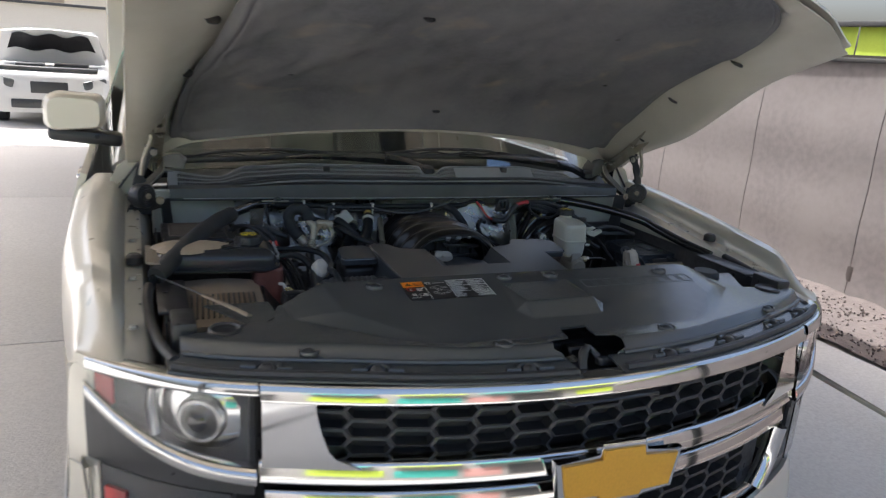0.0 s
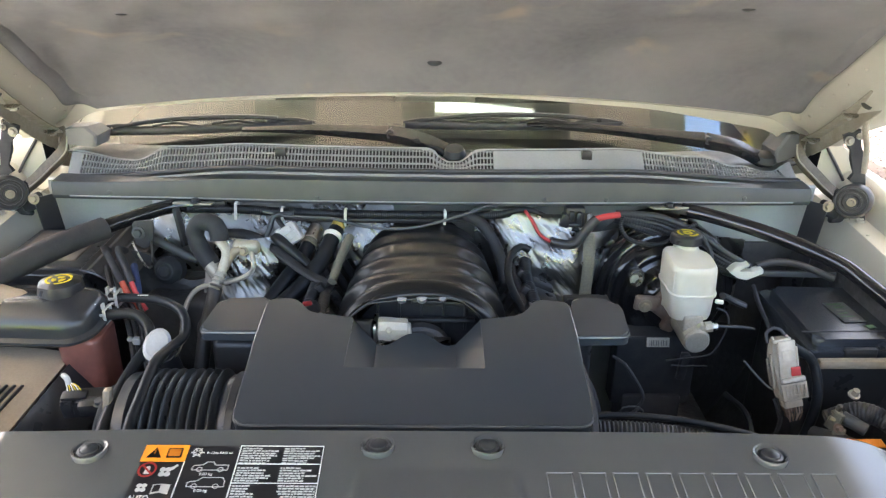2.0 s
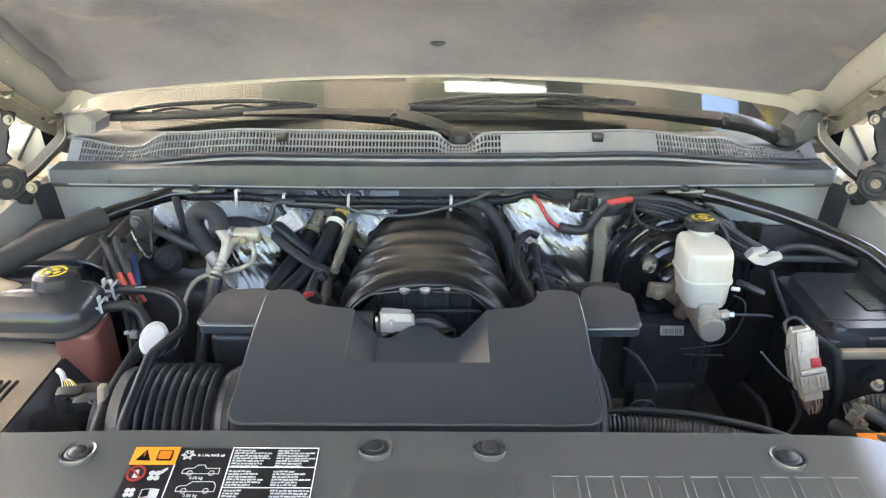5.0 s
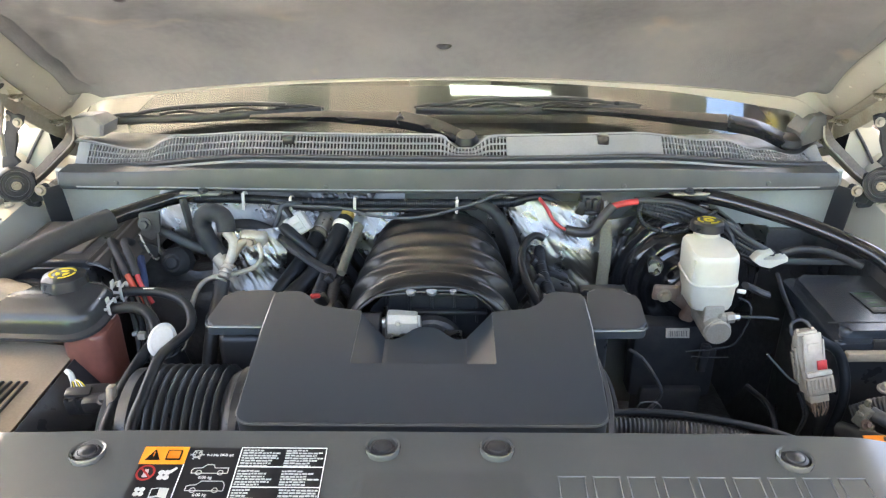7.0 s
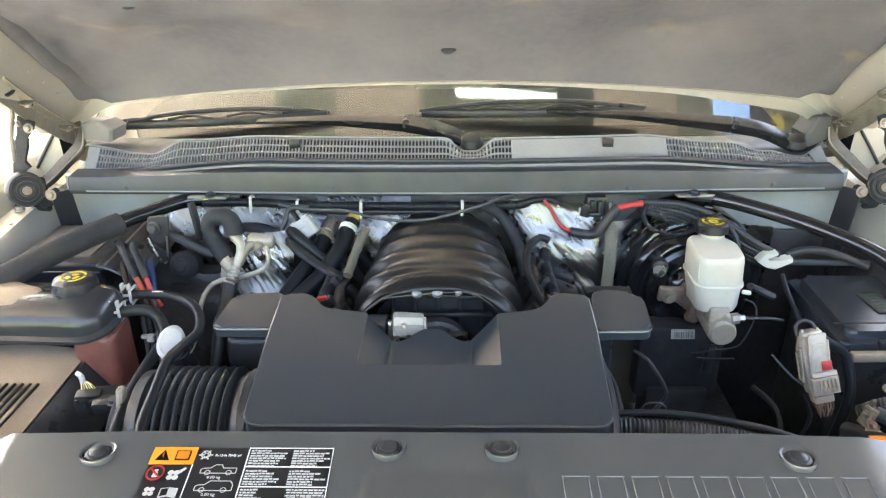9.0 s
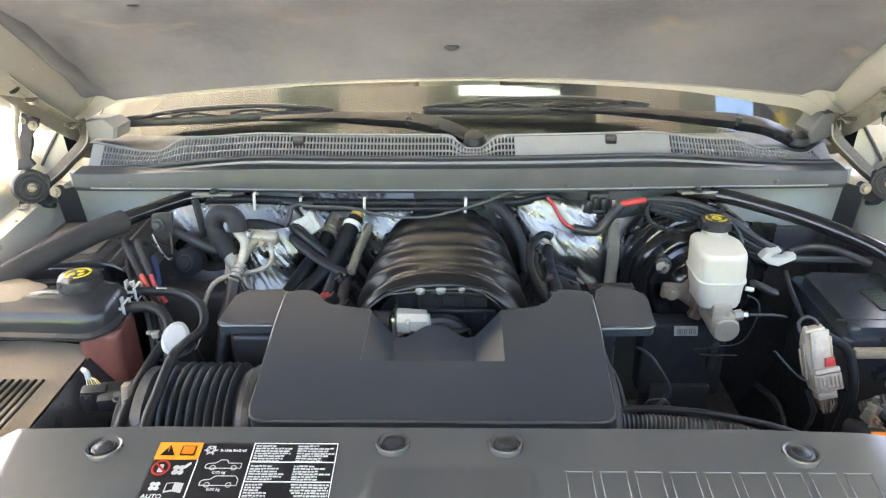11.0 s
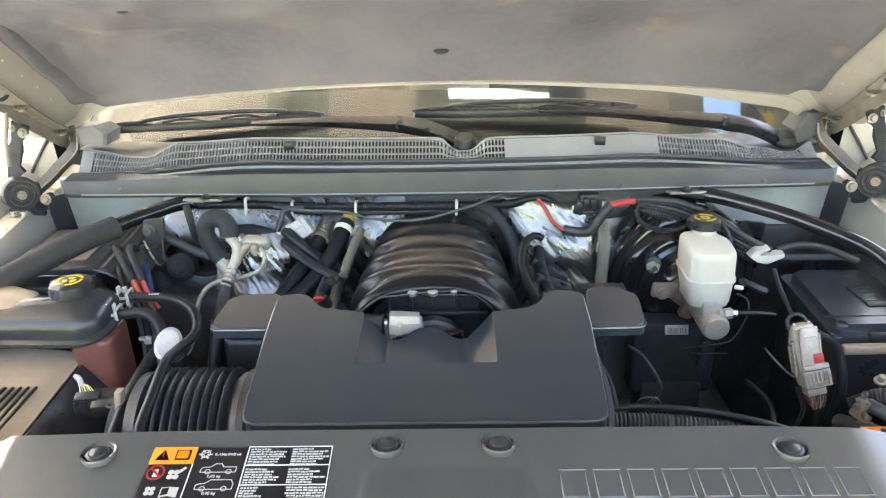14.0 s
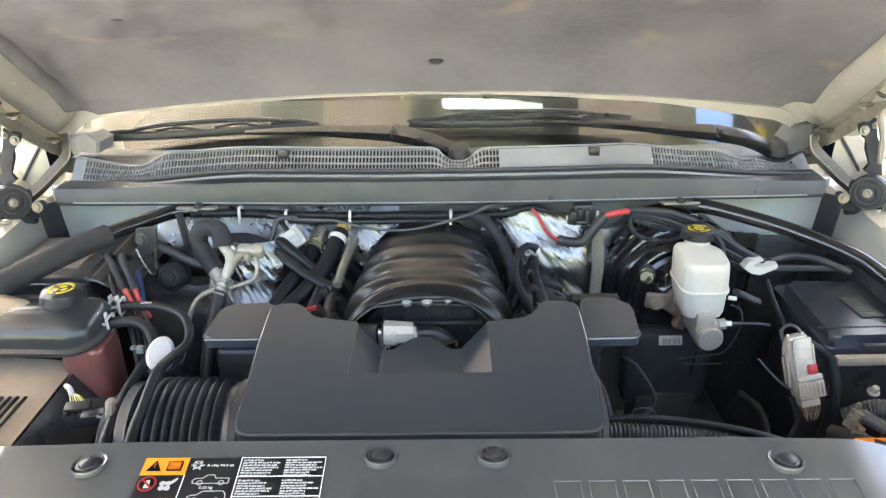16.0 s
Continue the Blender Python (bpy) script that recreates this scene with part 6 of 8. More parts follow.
part("flange_nut", bolt((0.3935, 1.833, 1.045), 0.0085, (90, 0, 0), 0.008), TAN, master)
ring0 = rounded([(-0.042, -0.045), (0.042, -0.045), (0.044, 0.016), (0.018, 0.047), (-0.042, 0.047)], [0.025, 0.028, 0.014, 0.014, 0.014], 6)
RES = [(-0.012, 0.70, 0.66), (-0.009, 0.82, 0.80), (0.000, 0.89, 0.87), (0.038, 0.960, 0.94), (0.040, 1.02, 1.01), (0.042, 1.030, 1.020), (0.045, 1.030, 1.020), (0.047, 0.98, 0.97), (0.086, 0.975, 0.975), (0.094, 0.95, 0.95), (0.099, 0.87, 0.88), (0.101, 0.6, 0.6)]
reservoir = part("reservoir", loft([[(0.461 + p[0] * kx - 0.05 * (z - 0.05), 1.820 + p[1] * ky, 1.050 + z + 0.09 * p[1] * (z / 0.1)) for p in ring0] for z, kx, ky in RES]), MILKY, master, "milky white brake fluid reservoir", sharp=42)
part("rear_lobe", prism(rounded([(0.424, 1.838), (0.456, 1.838), (0.456, 1.868), (0.424, 1.868)], 0.010, 4), 1.040, 1.075, 0.005, 2, True), MILKY, reservoir)
part("mould_line", tube([(0.418, 1.776, 1.143), (0.4195, 1.776, 1.110)], 0.0008, 6), MILKY, reservoir)
neck = part("neck", rod((0.4620, 1.858, 1.138), (0.4615, 1.861, 1.161), 0.0200), MILKY, reservoir)
part("neck_ring", lathe([(0.0195, 0), (0.0225, 0.001), (0.0225, 0.003), (0.0195, 0.004)], pose(0.4618, 1.860, 1.1500, -4, 0, 0), 28), MILKY, reservoir)
cap = part("cap", lathe([(0, 0.0195), (0.0240, 0.019), (0.0275, 0.015), (0.0282, 0.001), (0.024, 0.0), (0, 0.0)], pose(0.4612, 1.862, 1.160, -4, 0, 0), 36, lambda a: 1 + 0.03 * (math.cos(a * 9) > 0)), BLACK, reservoir, "black cap with yellow print")
for a0, a1, r0, r1 in ((0.5, 1.9, 0.015, 0.019), (2.4, 3.9, 0.015, 0.019), (4.6, 5.9, 0.015, 0.019), (0.2, 2.9, 0.004, 0.009), (3.4, 6.0, 0.004, 0.009)):
    part("print", sheet(lambda u, v: (0.4612 + (r0 + (r1 - r0) * v) * math.cos(a0 + (a1 - a0) * u), 1.8605 + (r0 + (r1 - r0) * v) * math.sin(a0 + (a1 - a0) * u), 1.1806 - 0.07 * (r0 + (r1 - r0) * v) * math.sin(a0 + (a1 - a0) * u)), steps(0, 1, 8), [0, 1], 0.0006), YELLOW, cap)
part("hinge_pin", rod((0.503, 1.790, 1.078), (0.517, 1.788, 1.0765), 0.004), WHITE, reservoir)
part("level_sensor", tube([(0.517, 1.795, 1.086), (0.532, 1.800, 1.078), (0.548, 1.800, 1.070), (0.562, 1.800, 1.064)], 0.0085, 10, flat=0.7), BLACK, master)
part("pipe_nut", rod((0.484, 1.770, 1.036), (0.497, 1.769, 1.0385), 0.0095, segs=6), PIPE, master)
part("pipe_nut", rod((0.497, 1.769, 1.0385), (0.506, 1.768, 1.039), 0.0065, segs=6), STEEL, master)
part("brake_pipe", tube([(0.503, 1.768, 1.0388), (0.525, 1.768, 1.0385), (0.550, 1.768, 1.0380), (0.575, 1.775, 1.030)], 0.0028, 8), GREYTRIM, master)
part("brake_pipe", tube([(0.508, 1.790, 1.064), (0.5245, 1.785, 1.058), (0.530, 1.780, 1.040), (0.526, 1.780, 1.0127), (0.513, 1.780, 0.980), (0.498, 1.780, 0.970), (0.471, 1.780, 0.9665), (0.4286, 1.780, 0.960)], 0.0017, 8), LINE, master)
part("lower_pipe", tube([(0.440, 1.780, 0.950), (0.470, 1.780, 0.9485), (0.505, 1.780, 0.948)], 0.0016, 8), LINE, master)
part("pipe_bracket", box((0.463, 1.785, 0.945), (0.016, 0.012, 0.056), (0, 4, 0), 0.003), BLACK, master)

abs_unit = thing("brake_control_unit", "black brake control block with a small paper tag", "control unit", (0.43, 1.75, 0.60))
part("block", boxes([((0.43, 1.86, 0.90), (0.16, 0.05, 0.16)), ((0.43, 1.86, 0.70), (0.12, 0.07, 0.30))], 0.012, 2), LINE, abs_unit)
tag = part("tag", box((0.426, 1.828, 0.9695), (0.043, 0.003, 0.018), (-20, 0, 0), 0.001), PAPER, abs_unit, "small grubby paper tag")
for k in range(11):
    part("tag_bar", box((0.410 + 0.0032 * k, 1.8265, 0.9690), (0.0016 if k % 3 else 0.0008, 0.0012, 0.010), (-20, 0, 0), 0), DUSTY, tag)

# ---------------------------------------------------------------- fuse box and what stands on the right
fuse = thing("fuse_box", "glossy black fuse box with a sloped lid and sticker", "fuse box", (0.69, 1.72, 0.6))
LID = [(0.617, 1.658), (0.800, 1.662), (0.812, 1.872), (0.618, 1.880)]
LIDMAT = material("dusty glossy black lid", (0.028, 0.033, 0.040), 0.24, 0, 0.25, 300, 0.25, 9, (0.050, 0.056, 0.062), rough_var=0.04, specular=0.8)
lid = part("lid", prism(rounded([(p[0] * 1.0, p[1]) for p in LID], 0.012, 4), 1.030, 1.056, 0.004, 2), LIDMAT, fuse, "glossy black lid")
part("lid_top", prism(rounded([(0.630, 1.674), (0.797, 1.678), (0.806, 1.862), (0.634, 1.868)], 0.014, 4), 1.054, 1.070, 0.009, 3), LIDMAT, lid)
part("lid_seam", box((0.700, 1.700, 1.0700), (0.165, 0.003, 0.0016), (0, 0, 1), 0.0005), INK_AND_SHADE, lid)
part("lid_latch", box((0.700, 1.662, 1.052), (0.055, 0.010, 0.018), (0, 0, 1), 0.003), BLACK, lid)
part("case", prism(rounded([(0.616, 1.655), (0.790, 1.660), (0.800, 1.862), (0.630, 1.870)], 0.012, 3), 0.80, 1.037, 0.004), BLACK, fuse)
part("legs", boxes([((0.69, 1.72, 0.69), (0.12, 0.16, 0.26))], 0.01), BLACK, fuse)
part("sticker", box((0.722, 1.765, 1.0715), (0.040, 0.070, 0.001), (0, 0, 4), 0.0003), material("faded dark label", (0.030, 0.036, 0.036), 0.35, 0, 0.4, 200, 0.5, 40, (0.055, 0.062, 0.062)), lid, "small faded green sticker")
GREENINK = material("green print", (0.055, 0.120, 0.050), 0.5, 0, 0.4, 300, 0.4, 60, (0.03, 0.05, 0.03))
for k in range(6):
    part("sticker_bar", box((0.717 + 0.004 * (k % 3), 1.792 - 0.011 * k, 1.0725), (0.026 - 0.006 * (k % 2), 0.0030, 0.0008), (0, 0, 4 + 9 * (k % 2)), 0), GREENINK if k % 3 < 2 else DUSTY, lid)
part("lid_mark", box((0.742, 1.715, 1.0712), (0.014, 0.010, 0.0008), (0, 0, 12), 0), GREENINK, lid)
part("hold_bar", box((0.705, 1.640, 1.046), (0.17, 0.014, 0.016), (0, 0, 1), 0.004), TAN, fuse, "pale metal hold-down bar")
part("rear_strap", box((0.700, 1.892, 1.084), (0.18, 0.008, 0.012), (0, 2, 2), 0.003), GREYTRIM, fuse)
part("side_clip", tube([(0.600, 1.86, 1.075), (0.596, 1.82, 1.06), (0.602, 1.77, 1.03)], 0.004, 8), BLACK, fuse)

conn = thing("connector_block", "dirty beige multi-pin connector with a red lock", "connector", (0.555, 1.58, 0.7))
m_conn = pose(0.5465, 1.602, 1.062, -20, -12, 2) @ Matrix.Scale(0.77, 4)


def conn_part(name, bm, mat, parent, text=""):
    bm.transform(m_conn)
    return part(name, bm, mat, parent, text, sharp=30)


def conn_ring(z, x0, x1, y0, y1):
    return [(p[0], p[1], z) for p in rounded([(x0, y0), (x1, y0), (x1, y1), (x0, y1)], 0.005, 2)]


shell = conn_part("shell", loft([conn_ring(z, x0, x1, y0, y1) for z, x0, x1, y0, y1 in ((-0.066, -0.016, 0.020, -0.014, 0.016), (-0.060, -0.022, 0.024, -0.016, 0.018), (-0.040, -0.024, 0.026, -0.018, 0.022), (-0.006, -0.026, 0.026, -0.017, 0.022), (0.030, -0.024, 0.021, -0.013, 0.018), (0.056, -0.018, 0.014, -0.010, 0.014), (0.062, -0.015, 0.011, -0.007, 0.011))]), GREY_CONN, conn)
for piece, c, size, turn, mat in (("collar", (0.004, -0.020, -0.044), (0.050, 0.012, 0.034), (0, 0, 0), GREY_CONN), ("side_rail", (-0.027, -0.006, -0.002), (0.005, 0.010, 0.070), (0, 4, 0), GREY_CONN), ("side_rail", (-0.027, 0.012, -0.008), (0.004, 0.009, 0.056), (0, 2, 0), GREY_CONN), ("side_web", (-0.0265, 0.003, -0.030), (0.003, 0.012, 0.006), (0, 0, 0), GREY_CONN),
                             ("latch", (0.002, -0.020, 0.020), (0.032, 0.007, 0.078), (4, 3, 0), CREAMY), ("latch_top", (-0.003, -0.017, 0.060), (0.036, 0.009, 0.007), (0, 0, 0), CREAMY), ("latch_foot", (0.004, -0.024, -0.020), (0.046, 0.010, 0.009), (0, 0, 0), CREAMY), ("latch_edge", (-0.016, -0.0225, 0.020), (0.003, 0.006, 0.074), (4, 3, 0), CREAMY), ("latch_edge", (0.019, -0.0225, 0.014), (0.003, 0.006, 0.062), (4, 3, 0), CREAMY),
                             ("latch_step", (0.002, -0.0245, 0.030), (0.024, 0.003, 0.020), (4, 3, 0), CREAMY), ("tab", (-0.017, -0.010, 0.064), (0.005, 0.006, 0.010), (0, 0, 0), CREAMY), ("tab", (0.012, -0.010, 0.063), (0.005, 0.006, 0.008), (0, 0, 0), CREAMY), ("lower_step", (0.000, -0.004, -0.072), (0.036, 0.028, 0.014), (0, 0, 0), GREY_CONN)):
    conn_part(piece, box(c, size, turn, bevel=0.0018), mat, shell)
for k in range(6):
    conn_part("rib", box((-0.014 + 0.0074 * k, -0.0272, -0.044), (0.0032, 0.004, 0.026), bevel=0.001), GREY_CONN, shell)
conn_part("window", box((0.003, -0.0268, -0.052), (0.034, 0.003, 0.004), bevel=0.0008), GREY_CONN, shell)
for k in range(4):
    conn_part("side_slot", box((-0.0270, 0.003, 0.022 - 0.013 * k), (0.0012, 0.006, 0.005), bevel=0.0004), DUSTY, shell)
BOOT = material("dirty brown rubber", (0.15, 0.095, 0.06), 0.7, 0, 0.4, 150, 0.5, 60, (0.05, 0.04, 0.03))
conn_part("boot", boxes([((-0.004, 0.000, -0.083), (0.026, 0.022, 0.014)), ((-0.010, -0.004, -0.094), (0.012, 0.014, 0.014), (0, 12, 0))], 0.004, 2), BOOT, shell, "dirty brown wire boot")
for k in range(7):
    conn_part("boot_wire", tube([(-0.014 + 0.005 * k, -0.010, -0.078), (-0.015 + 0.005 * k, -0.013, -0.092), (-0.010 + 0.003 * k - 0.004 * (k % 2), -0.010, -0.108)], 0.0015, 6), RUSTY if k % 3 else BOOT, shell)
conn_part("red_lock", box((0.011, -0.0262, -0.004), (0.018, 0.004, 0.018), (4, 3, 0), bevel=0.001), RED, shell, "red lock tab")
conn_part("top_loop", tube([(-0.020, 0.010, 0.052), (-0.018, 0.016, 0.070), (-0.002, 0.020, 0.078), (0.014, 0.018, 0.070), (0.020, 0.014, 0.050)], 0.0036, 10), RUBBER, shell, "dark wire loop over the connector")
for k in range(2):
    part("lead", tube([(0.534 + 0.004 * k, 1.590, 1.012), (0.545 + 0.004 * k, 1.584, 0.985 + 0.003 * (k % 3)), (0.548 + 0.005 * (k % 3), 1.586, 0.960), (0.54, 1.60, 0.88), (0.54, 1.60, 0.78)], 0.0018, 6), RUBBER, conn)
part("cable_tie", tube([(0.530, 1.588, 1.030), (0.516, 1.588, 1.039), (0.495, 1.588, 1.060), (0.475, 1.588, 1.082)], 0.0017, 6), GREYTRIM, conn)
part("back_loom", tube([(0.560, 1.615, 1.09), (0.60, 1.62, 1.06), (0.61, 1.60, 1.0), (0.60, 1.60, 0.9)], 0.008, 10), WIPER, conn)

brace_group = "strut braces"
brace_r = thing("strut_brace", "glossy black tubular brace from cowl to fender", "brace", (0.5, 1.95, 1.18), brace_group)
part("tube", tube([(0.478, 1.955, 1.190), (0.53, 1.925, 1.187), (0.62, 1.86, 1.176), (0.70, 1.785, 1.158), (0.735, 1.735, 1.138), (0.765, 1.66, 1.118), (0.795, 1.55, 1.100)], 0.0135, 14), GLOSSY, brace_r)
part("foot", box((0.470, 1.958, 1.190), (0.05, 0.03, 0.012), (0, 0, -20), 0.003), BLACK, brace_r)
brace_l = thing("strut_brace", "black tubular brace with a grey foam sleeve", "brace", (-0.5, 1.95, 1.18), brace_group)
part("tube", tube([(-0.43, 1.965, 1.188), (-0.50, 1.955, 1.186), (-0.55, 1.905, 1.184), (-0.60, 1.84, 1.180), (-0.68, 1.70, 1.165), (-0.79, 1.52, 1.115)], 0.0135, 14), GLOSSY, brace_l)
part("sleeve", tube([(-0.588, 1.855, 1.181), (-0.63, 1.79, 1.178), (-0.70, 1.66, 1.165), (-0.785, 1.52, 1.125)], 0.0205, 14), material("dusty grey foam", (0.034, 0.034, 0.034), 0.75, 0, 0.4, 300, 0.6, 20, (0.065, 0.060, 0.053), 0.1, 500), brace_l, "grey foam sleeve")
part("foot", box((-0.43, 1.965, 1.190), (0.06, 0.03, 0.014), (0, 0, 10), 0.003), BLACK, brace_l)

clip_w = thing("white_wire_clip", "white plastic wiring clip beside the fuse box", "clip", (0.585, 1.90, 1.08))
clip_bm = prism(rounded([(0.5548, 1.0965), (0.568, 1.1100), (0.592, 1.1125), (0.590, 1.1075), (0.573, 1.1030), (0.574, 1.0970), (0.600, 1.0985), (0.618, 1.1040), (0.620, 1.0945), (0.590, 1.0800), (0.571, 1.0855)], 0.002, 2), 0, 0.020, 0.0015, 1)
clip_bm.transform(Matrix(((1, 0, 0, 0), (0, 0, -1, 1.890), (0, 1, 0, 0), (0, 0, 0, 1))))
part("shell", clip_bm, WHITE, clip_w)
part("loom", tube([(0.612, 1.89, 1.10), (0.65, 1.90, 1.105), (0.70, 1.90, 1.10), (0.76, 1.88, 1.08)], 0.007, 10), RUBBER, clip_w)
washer = thing("washer_filler", "round dull black washer filler cap on a black neck", "filler cap", (0.62, 1.40, 0.7))
part("neck", rod((0.620, 1.38, 0.70), (0.603, 1.362, 1.105), 0.028), BLACK, washer)
part("cap", lathe([(0, 0.014), (0.030, 0.014), (0.036, 0.008), (0.037, 0), (0.034, -0.004), (0, -0.004)], pose(0.602, 1.361, 1.107), 28), LINE, washer, "dull black disc cap")
corr = thing("corrugated_hose", "grey-black corrugated hose behind the radiator cover", "hose", (0.35, 1.45, 1.0))
part("hose", tube([(0.195, 1.478, 1.037), (0.27, 1.476, 1.040), (0.36, 1.470, 1.034), (0.45, 1.455, 1.020), (0.53, 1.425, 0.992), (0.58, 1.38, 0.955)], 0.0110, 14, ribs=0.0014, pitch=0.0058), CORRUGATED, corr)
part("sleeve", tube([(0.205, 1.484, 1.053), (0.28, 1.486, 1.056), (0.37, 1.480, 1.049), (0.46, 1.465, 1.034), (0.54, 1.432, 1.008), (0.59, 1.38, 0.965)], 0.0045, 12), WIPER, corr, "smooth black tube beside the corrugations")
part("collar", rod((0.192, 1.475, 1.039), (0.212, 1.476, 1.041), 0.021), BLACK, corr)

# dark plumbing and cabling low in the bay
plumb = thing("wiring_and_pipes", "dark pipes and looms low in the engine bay", "pipes", (0.35, 1.6, 0.58))
part("pipe", tube([(0.278, 1.60, 1.080), (0.2920, 1.58, 1.0790), (0.3186, 1.58, 1.039), (0.327, 1.58, 1.0186), (0.322, 1.58, 1.004), (0.308, 1.58, 0.9842)], 0.0027, 8), LINE, plumb, "thin dark line down the engine's flank")
part("bare_end", rod((0.322, 1.578, 1.004), (0.305, 1.578, 0.981), 0.0026), DUSTY, plumb)
part("wire_loop", tube([(0.271, 1.52, 1.0308), (0.2791, 1.52, 1.0445), (0.2947, 1.52, 1.0465), (0.3046, 1.52, 1.0426), (0.3107, 1.52, 1.0309), (0.312, 1.52, 1.00)], 0.0012, 6), GREYTRIM, plumb)
part("loom", tube([(0.40, 1.66, 0.86), (0.45, 1.63, 0.89), (0.49, 1.58, 0.87), (0.51, 1.50, 0.83), (0.50, 1.42, 0.80)], 0.016, 12, ribs=0.002, pitch=0.009), WIPER, plumb)
part("loom", tube([(0.62, 1.58, 0.98), (0.66, 1.56, 1.01), (0.70, 1.52, 1.00), (0.72, 1.46, 0.97), (0.70, 1.40, 0.93)], 0.015, 12, ribs=0.0007, pitch=0.005), RUBBER, plumb)
part("loom", tube([(0.60, 1.57, 0.96), (0.62, 1.52, 0.98), (0.66, 1.48, 0.98), (0.71, 1.44, 0.95)], 0.013, 12), RUBBER, plumb)
part("clamp", boxes([((0.614, 1.551, 1.000), (0.013, 0.016, 0.030), (10, 20, 30)), ((0.618, 1.540, 0.987), (0.022, 0.016, 0.012), (0, 20, 50)), ((0.617, 1.556, 1.012), (0.016, 0.010, 0.006), (10, 0, 20)), ((0.611, 1.548, 1.004), (0.024, 0.006, 0.006), (0, 30, 10)), ((0.619, 1.556, 1.020), (0.007, 0.007, 0.012), (10, 0, 20))], 0.002, 2), BRAID, plumb, "corroded tan clamp")
part("clamp_bolt", bolt((0.612, 1.538, 0.996), 0.005, (60, 20, 0), 0.008), RUSTY, plumb)
part("clamp_bolt", bolt((0.623, 1.534, 0.982), 0.004, (60, 20, 0), 0.008), PIPE, plumb)
part("fitting", rod((0.626, 1.556, 1.004), (0.652, 1.530, 0.998), 0.010), GREYTRIM, plumb)
part("terminal", bolt((0.673, 1.610, 1.005), 0.006, (20, 0, 0), 0.012), PIPE, plumb)
part("orange_tag", box((0.632, 1.508, 0.992), (0.07, 0.016, 0.003), (10, 0, 0), 0.001), ORANGE, plumb)
for x in (0.50, -0.50):
    part("frame_rail", box((x, 1.62, 0.70), (0.12, 0.84, 0.16), bevel=0.015), DARK, plumb)
part("cable", tube([(0.52, 1.72, 0.93), (0.535, 1.66, 0.93), (0.52, 1.60, 0.91), (0.47, 1.55, 0.88), (0.42, 1.46, 0.84)], 0.005, 8), WIPER, plumb)
part("cable", tube([(0.24, 1.72, 0.99), (0.262, 1.66, 0.985), (0.268, 1.60, 0.96), (0.262, 1.52, 0.93), (0.255, 1.44, 0.90)], 0.007, 8), LINE, plumb)

# ---------------------------------------------------------------- left side of the bay
airbox = thing("air_filter_box", "dusty brown-black air filter box with a slatted lid", "air filter", (-0.66, 1.50, 0.58))
part("case", prism(rounded([(-0.77, 1.36), (-0.50, 1.36), (-0.50, 1.62), (-0.77, 1.62)], 0.02, 3), 0.56, 1.01, 0.01), BLACK, airbox)
part("lid", sheet(lambda u, v: (-0.78 + 0.215 * u + 0.012 * v, 1.355 + 0.255 * v, 1.052 + 0.028 * math.sin(math.pi * min(1, max(0, u))) ** 0.5 * 0.5 + 0.018 * v), steps(0, 1, 14), steps(0, 1, 10), 0.02), AIRBOX, airbox, "dusty tan-brown lid")
part("lid_side", sheet(lambda u, v: (-0.558 + 0.05 * v + 0.012 * u, 1.36 + 0.25 * u, 1.055 + 0.016 * u - 0.06 * v), steps(0, 1, 6), steps(0, 1, 3), 0.006), BLACK, airbox)
# Black bars laid on the lid stand in for the shaded slots.
for k in range(17):
    part("slat", box((-0.762 + 0.0112 * k, 1.452, 1.0745), (0.0042, 0.130, 0.004), (3, 0, -4), 0.001), INK_AND_SHADE, airbox)
part("collar", lathe([(0.070, 0), (0.084, 0), (0.087, 0.004), (0.087, 0.03), (0.080, 0.034), (0.070, 0.034)], pose(-0.452, 1.495, 1.004, 0, 90, 0) @ Matrix.Diagonal((0.92, 0.92, 0.8, 1)), 32), LINE, airbox)
part("collar_tab", box((-0.439, 1.470, 1.078), (0.011, 0.016, 0.052), (-8, 6, 0), 0.004), TAN, airbox, "tan tab on the duct collar")
flow = part("flow_sensor", boxes([((-0.487, 1.502, 1.060), (0.058, 0.034, 0.030), (10, 0, 8)), ((-0.470, 1.486, 1.066), (0.034, 0.022, 0.022), (10, 0, 8))], 0.006, 2), BLACK, airbox, "black air flow sensor with wires")
for k in range(4):
    part("plug_rib", box((-0.508 + 0.011 * k, 1.484, 1.064), (0.005, 0.004, 0.024), (10, 0, 8), 0.001), BLACK, flow)
part("plug_lock", box((-0.494, 1.492, 1.079), (0.034, 0.016, 0.006), (10, 0, 8), 0.002), BLACK, flow)
part("screw", bolt((-0.456, 1.482, 1.074), 0.006, (20, 0, 0)), GREYTRIM, flow)
for k in range(6):
    part("wire", tube([(-0.508 + 0.0045 * k, 1.500, 1.076), (-0.510 + 0.003 * k, 1.506, 1.085), (-0.512 + 0.002 * k, 1.508, 1.088)], 0.0008, 6, 0.006), YELLOW if k % 2 else INK_WHITE, flow)
part("tape", tube([(-0.508, 1.508, 1.086), (-0.511, 1.512, 1.094), (-0.520, 1.520, 1.093)], 0.0040, 8), PLUG, flow)

duct = thing("intake_duct", "black ribbed rubber intake duct", "duct", (-0.35, 1.50, 0.94))
prof = [(0.070, 0.0), (0.082, 0.002), (0.084, 0.018), (0.078, 0.022)]
for k in range(9):
    z = 0.024 + 0.0133 * k
    prof += [(0.075, z), (0.086, z + 0.004), (0.088, z + 0.0064), (0.086, z + 0.0088), (0.075, z + 0.0125)]
prof += [(0.076, 0.145), (0.080, 0.150), (0.080, 0.172), (0.070, 0.176)]
